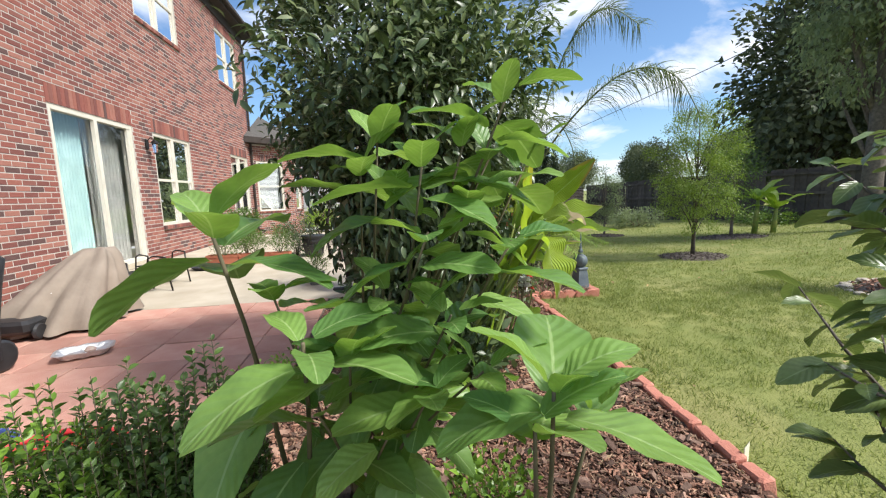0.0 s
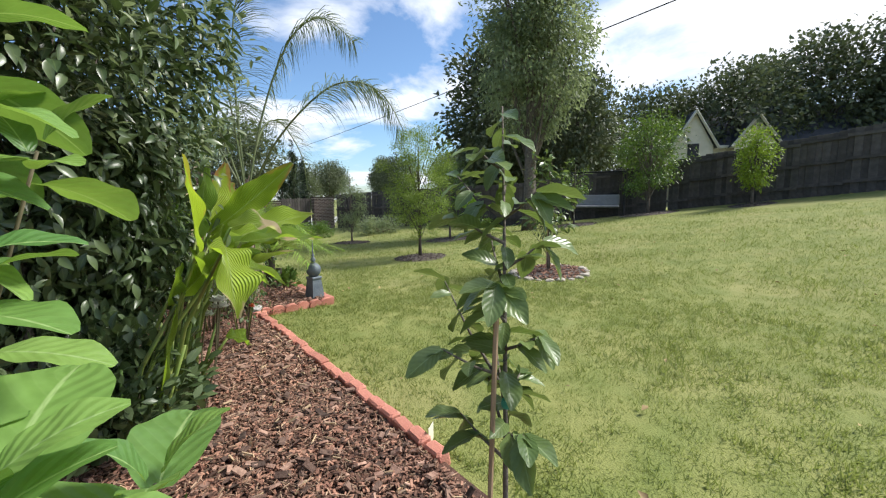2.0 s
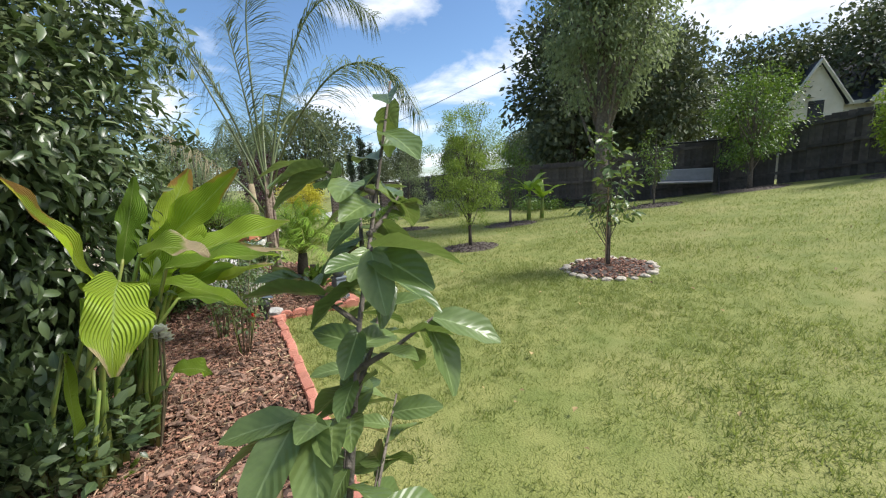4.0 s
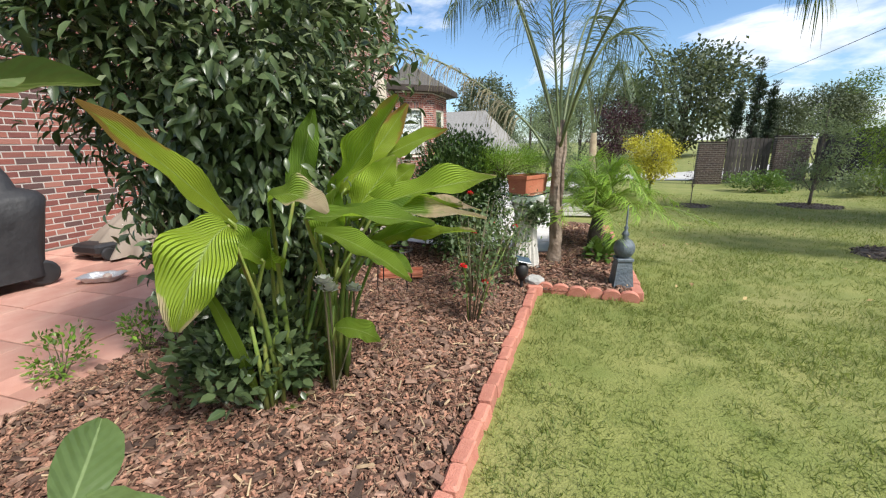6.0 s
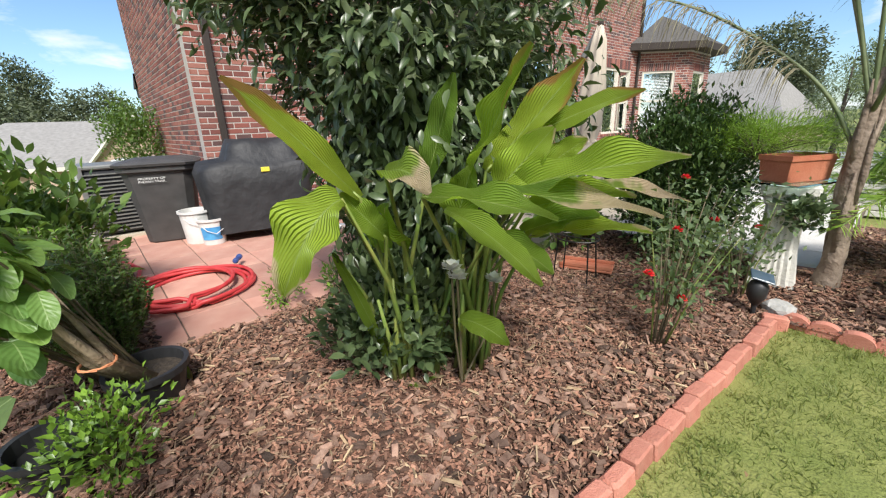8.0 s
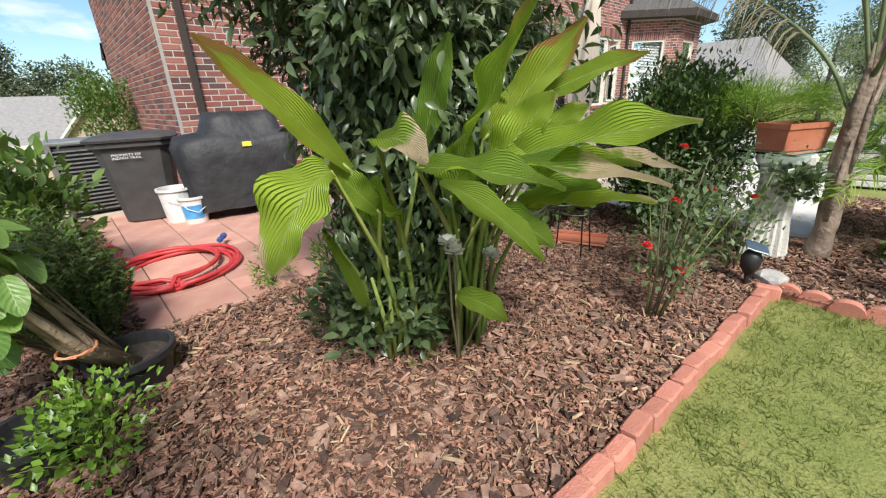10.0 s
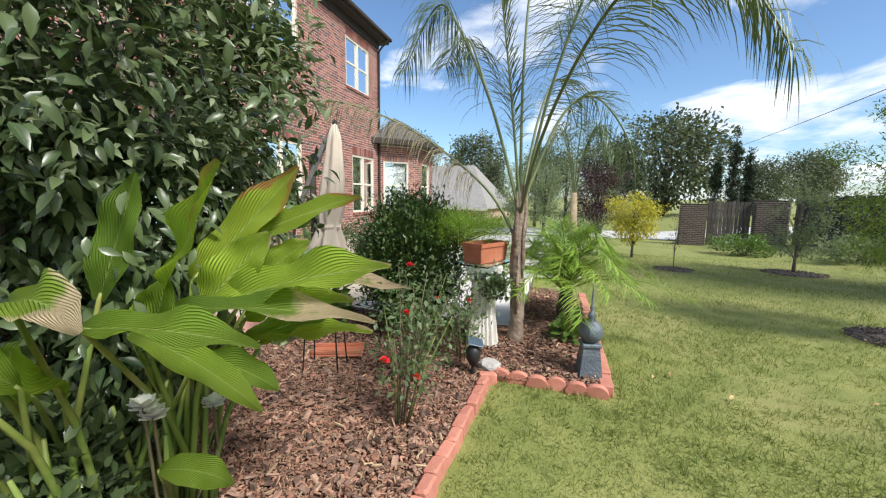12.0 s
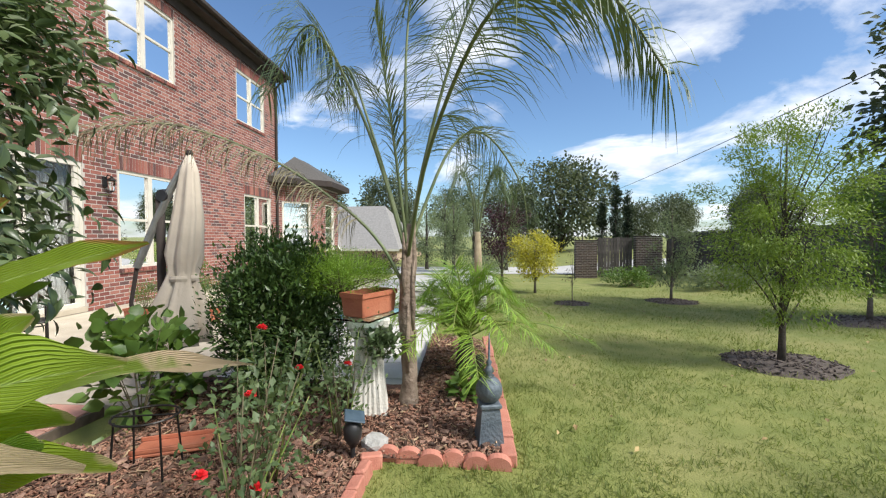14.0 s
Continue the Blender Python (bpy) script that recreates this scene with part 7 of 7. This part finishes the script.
wood(13.9, 46.0, 1.0, 2, -2)
wood(23.5, 50.0, .6, 0, -2)
for x, y, s in ((19.5, 14.5, .75), (21.5, 11.0, .6), (24, 16, .9), (27, 20, .7), (31, 27, .55), (24, 30, .42), (33, 18, .9),
                (35, 12.5, .75), (38, 8, .85), (42, 3, .9), (45, -2, .95), (44, -8, 1.0), (40, -12, .9), (47, -16, 1.0), (36, -14, .7), (50, 8, 1.0),
                (30, 40, .5), (37, 36, .6), (10, 58, .8), (2, 62, .8), (-8, 60, .9), (-18, 62, .9), (30, 55, .6), (44, 26, .8), (-4, 50, .5), (-60, 4, .8), (-58, -6, .9), (-62, 14, .9), (-60, -16, .8), (-56, 22, .8), (-66, -2, 1.0)):
    wood(x, y, s, r.randrange(3), -3.5 if x < -40 else None)

# power line behind the fence
wire = thing("power_line", "dark overhead power line sagging behind the fence", "cable")
part("cable", Mesh().tube([(14.6 + .146 * (y + 8) * 1.0, y, 7.3 - .0006 * (y - 5) * (40 - y) * .6) for y in range(-40, 90, 5)], .022, 5), M_BLACKP, wire)
pole = thing("utility_pole", "wooden utility pole beyond the trees", "pole", 14.6 + .146 * 98, 90, -3)
part("pole", Mesh().tube([(0, 0, -1), (0, 0, 12)], [.16, .11], 10), M_BARK, pole)
pole2 = copy_thing(pole, pose(14.6 + .146 * -32, -40, -1))

# ---- pieces: bricks, pavers, edging, slabs, chips and grass ----
one = Mesh()
brick_box(one, lambda u, o, z: (o, u, z), 0, .202, 0, .063, .005)
ONE = one.data("brick", M_BRICK_ONE)
for y, z in NEAR:
    part("brick", ONE, None, house, m=Matrix.Translation((HX - .012 + rng.uniform(-.002, .002), y, z)))

# salmon edging bricks along the lawn, laid end to end and slightly jumbled
edging = thing("garden_edging", "row of salmon-red edging bricks between mulch and lawn", "edging")
EB = [Mesh().block((-.034, -.063, -.05), (.034, .063, .045), .007 + .004 * k).data("brick", M_EDGER) for k in range(2)]
y = 1.5
while y < 4.4:
    x = edge_x(y)
    sl = math.degrees(math.atan2(edge_x(y + .1) - edge_x(y - .1), .2))
    part("brick", EB[rng.randrange(2)], None, edging, m=pose(x + rng.uniform(-.008, .008), y, .012 + rng.uniform(-.01, .008), rng.uniform(-5, 5), rng.uniform(-9, 3), -sl + rng.uniform(-4, 4)))
    y += .131
sc = Mesh()
prof = [(-.075, -.05)] + [(.075 * math.cos(math.pi - k / 10 * math.pi), .02 + .06 * math.sin(k / 10 * math.pi)) for k in range(11)] + [(.075, -.05)]
kk = len(prof)
for s in (-.025, .025):
    sc.v += [(u, s, z) for u, z in prof]
sc.uv = [(0.0, 0.0)] * len(sc.v)
sc.f = [tuple(range(kk)), tuple(range(2 * kk - 1, kk - 1, -1))] + [((i + 1) % kk, i, kk + i, kk + (i + 1) % kk) for i in range(kk)]
SC = sc.data("scallop", M_EDGER)
for k in range(6):
    part("scallop", SC, None, edging, m=pose(3.25 + k * .131, 4.46 - .012 * k + rng.uniform(-.01, .01), -.022, rng.uniform(-6, 6), rng.uniform(-4, 4), rng.uniform(-8, 4)))
y = 4.42
EL = Mesh().block((-.045, -.1, -.05), (.045, .1, .06), .008).data("brick", M_EDGER)
while y < 7.0:
    part("brick", EL, None, edging, m=pose(3.97 + rng.uniform(-.006, .006), y + .1, rng.uniform(-.01, .006), rng.uniform(-2, 2), rng.uniform(-3, 3), rng.uniform(-2, 2)))
    y += .208

# pavers, laid in running rows, with sunk joints
patio = tagged(part("paver_patio", Mesh().box((-5.5, 1.64, -.1), (.9, 5.05, -.012)), M_JOINT), "red concrete paver patio with mossy joints", "patio", kind="structure")
S_ = .405
P1 = Mesh().block((.004, .004, -.035), (S_ - .004, S_ - .004, .0), .004).data("paver", M_PAVER)
P2 = Mesh().block((.004, .004, -.035), (S_ * .5 - .004, S_ - .004, .0), .004).data("paver", M_PAVER)
for j in range(9):
    yy = 1.4 + j * S_
    off = 0 if j % 2 else S_ / 2
    for i in range(14):
        x = .885 - (i + 1) * S_ + (off - S_ / 2 if off else 0)
        if i == 0 and off:
            part("paver", P2, None, patio, m=pose(.885 - S_ / 2, yy, rng.uniform(-.004, .003)))
        if x < -5.4 or (yy > 2.4 and x < -2.9):
            continue
        part("paver", P1, None, patio, m=pose(x, yy, rng.uniform(-.004, .003), rng.uniform(-.4, .4), rng.uniform(-.4, .4), rng.uniform(-.25, .25)))

tagged(part("mulch_strip", sheet(steps(-5.5, .93, .4), steps(.2, 1.64, .3), lambda x, y: .006 + .012 * noise.noise((x * 3, y * 3, 0))), M_MULCH, smooth=True), "brown mulch strip beside the paver patio", "mulch", kind="structure")

# grey slabs behind the bed
path = tagged(part("slab_path", Mesh().box((1.36, 5.26, -.1), (3.29, 14.5, -.012)), M_JOINT), "pale grey slab path behind the bed", "path", kind="structure")
SL = Mesh().block((.005, .005, -.03), (.63, .445, .004), .006).data("slab", M_SLAB)
for j in range(20):
    for i in range(3):
        part("slab", SL, None, path, m=pose(1.37 + i * .637, 5.28 + j * .455, rng.uniform(-.004, .004)))
bench = thing("storage_bench", "pale grey slatted storage bench on the path", "bench", 3.35, 9.3, height(3.35, 9.3), 5)
for k in range(6):
    part("slat", Mesh().block((-.7, -.3, .03 + k * .085), (.7, .3, .105 + k * .085), .008), M_SLAB, bench)
part("lid", Mesh().block((-.73, -.33, .545), (.73, .33, .6), .01), M_SLAB, bench)

# bark chips over the bed
def in_bed(x, y):
    return (-1.6 < x < .95 and .6 < y < 1.66) or (.93 < x < edge_x(y) - .04 and y < 4.42) or (y >= 4.42 and (1.45 if y < 5.2 else 3.33) < x < 3.91 and y < 6.9)


nr = np.random.default_rng(41)


def chip_field(n, size, name, mt, lift, thin):
    t = np.stack([nr.uniform(-1.6, 4.0, n * 2), nr.uniform(.2, 6.9, n * 2), np.zeros(n * 2)], 1)
    keep = np.array([in_bed(x, y) for x, y, _ in t])
    t = t[keep][:n]
    t[:, 2] = [bed_z(x, y) + .006 for x, y, _ in t] + nr.uniform(0, lift, len(t))
    v = np.array([(-.5, -.5, -.5), (.5, -.5, -.5), (.5, .5, -.5), (-.5, .5, -.5), (-.42, -.4, .5), (.45, -.42, .5), (.4, .44, .5), (-.46, .4, .5)]) * np.array((1, thin, .16))
    f = [(4, 5, 6, 7), (0, 1, 5, 4), (1, 2, 6, 5), (2, 3, 7, 6), (3, 0, 4, 7)]
    ah = nr.normal(0, 1, t.shape) * (1, 1, .28)
    up = nr.normal(0, .32, t.shape) + (0, 0, 1)
    me = scatter((v, f, [(0, 0)] * 8), t, ah, up, size * nr.uniform(.4, 1.5, len(t)), name, mt, False)
    return part(name, me, None)


tagged(chip_field(80000, .024, "bark_chips", M_CHIP, .018, .38), "loose reddish-brown bark chips", "mulch", kind="stuff")
tagged(chip_field(6500, .044, "bark_flakes", M_FLAKE, .03, .5), "large dark and greyish flakes of bark", "mulch", kind="stuff")
tagged(chip_field(30000, .026, "bark_shreds", M_SHRED, .026, .12), "fine tan and red shreds of bark", "mulch", kind="stuff")
tagged(chip_field(1100, .05, "wood_splinters", M_STRAW, .03, .1), "pale wood splinters lying on the mulch", "mulch", kind="stuff")

# grass blades, thick near the border and thinning out over the lawn
def lawn_blades(n):
    p = np.stack([nr.uniform(2.9, 16, n), nr.uniform(-3, 15, n), np.zeros(n)], 1)
    far = np.hypot(p[:, 0] - 3.6, p[:, 1] - 2.0)
    p = p[nr.random(n) < np.minimum(1, (2.6 / np.maximum(far, .1)) ** 1.7)]
    p = p[[(x > edge_x(y) + .06 if y < 4.42 else x > 4.03) or (y < 4.38 and x > 3.25) for x, y, _ in p]]
    p[:, 2] = [height(x, y) - .014 for x, y, _ in p]
    far = np.hypot(p[:, 0] - 3.6, p[:, 1] - 2.0)
    v = np.array([(0, -.07, 0), (0, .07, 0), (.55, .05, .05), (.55, -.05, .05), (1, -.008, .2), (1, .008, .2)])
    f = [(0, 1, 2, 3), (3, 2, 5, 4)]
    ah = nr.normal(0, .6, p.shape) + (0, 0, .7)
    patch = np.array([.82 + .5 * noise.noise((x * .9, y * .9, 3)) + .55 * noise.noise((x * 7, y * 7, 8)) for x, y, _ in p])
    p, far, ah, patch = (q[patch > .42] for q in (p, far, ah, patch))
    size = np.minimum(.032 + .002 * far, .05) * patch * nr.uniform(.5, 1.4, len(p))
    return part("grass", scatter((v, f, [(0, 0)] * 6), p, ah, nr.normal(0, 1, p.shape), size, "grass", M_GRASS, False), None)


tagged(lawn_blades(1500000), "short mown grass blades of the lawn", "grass", kind="stuff")
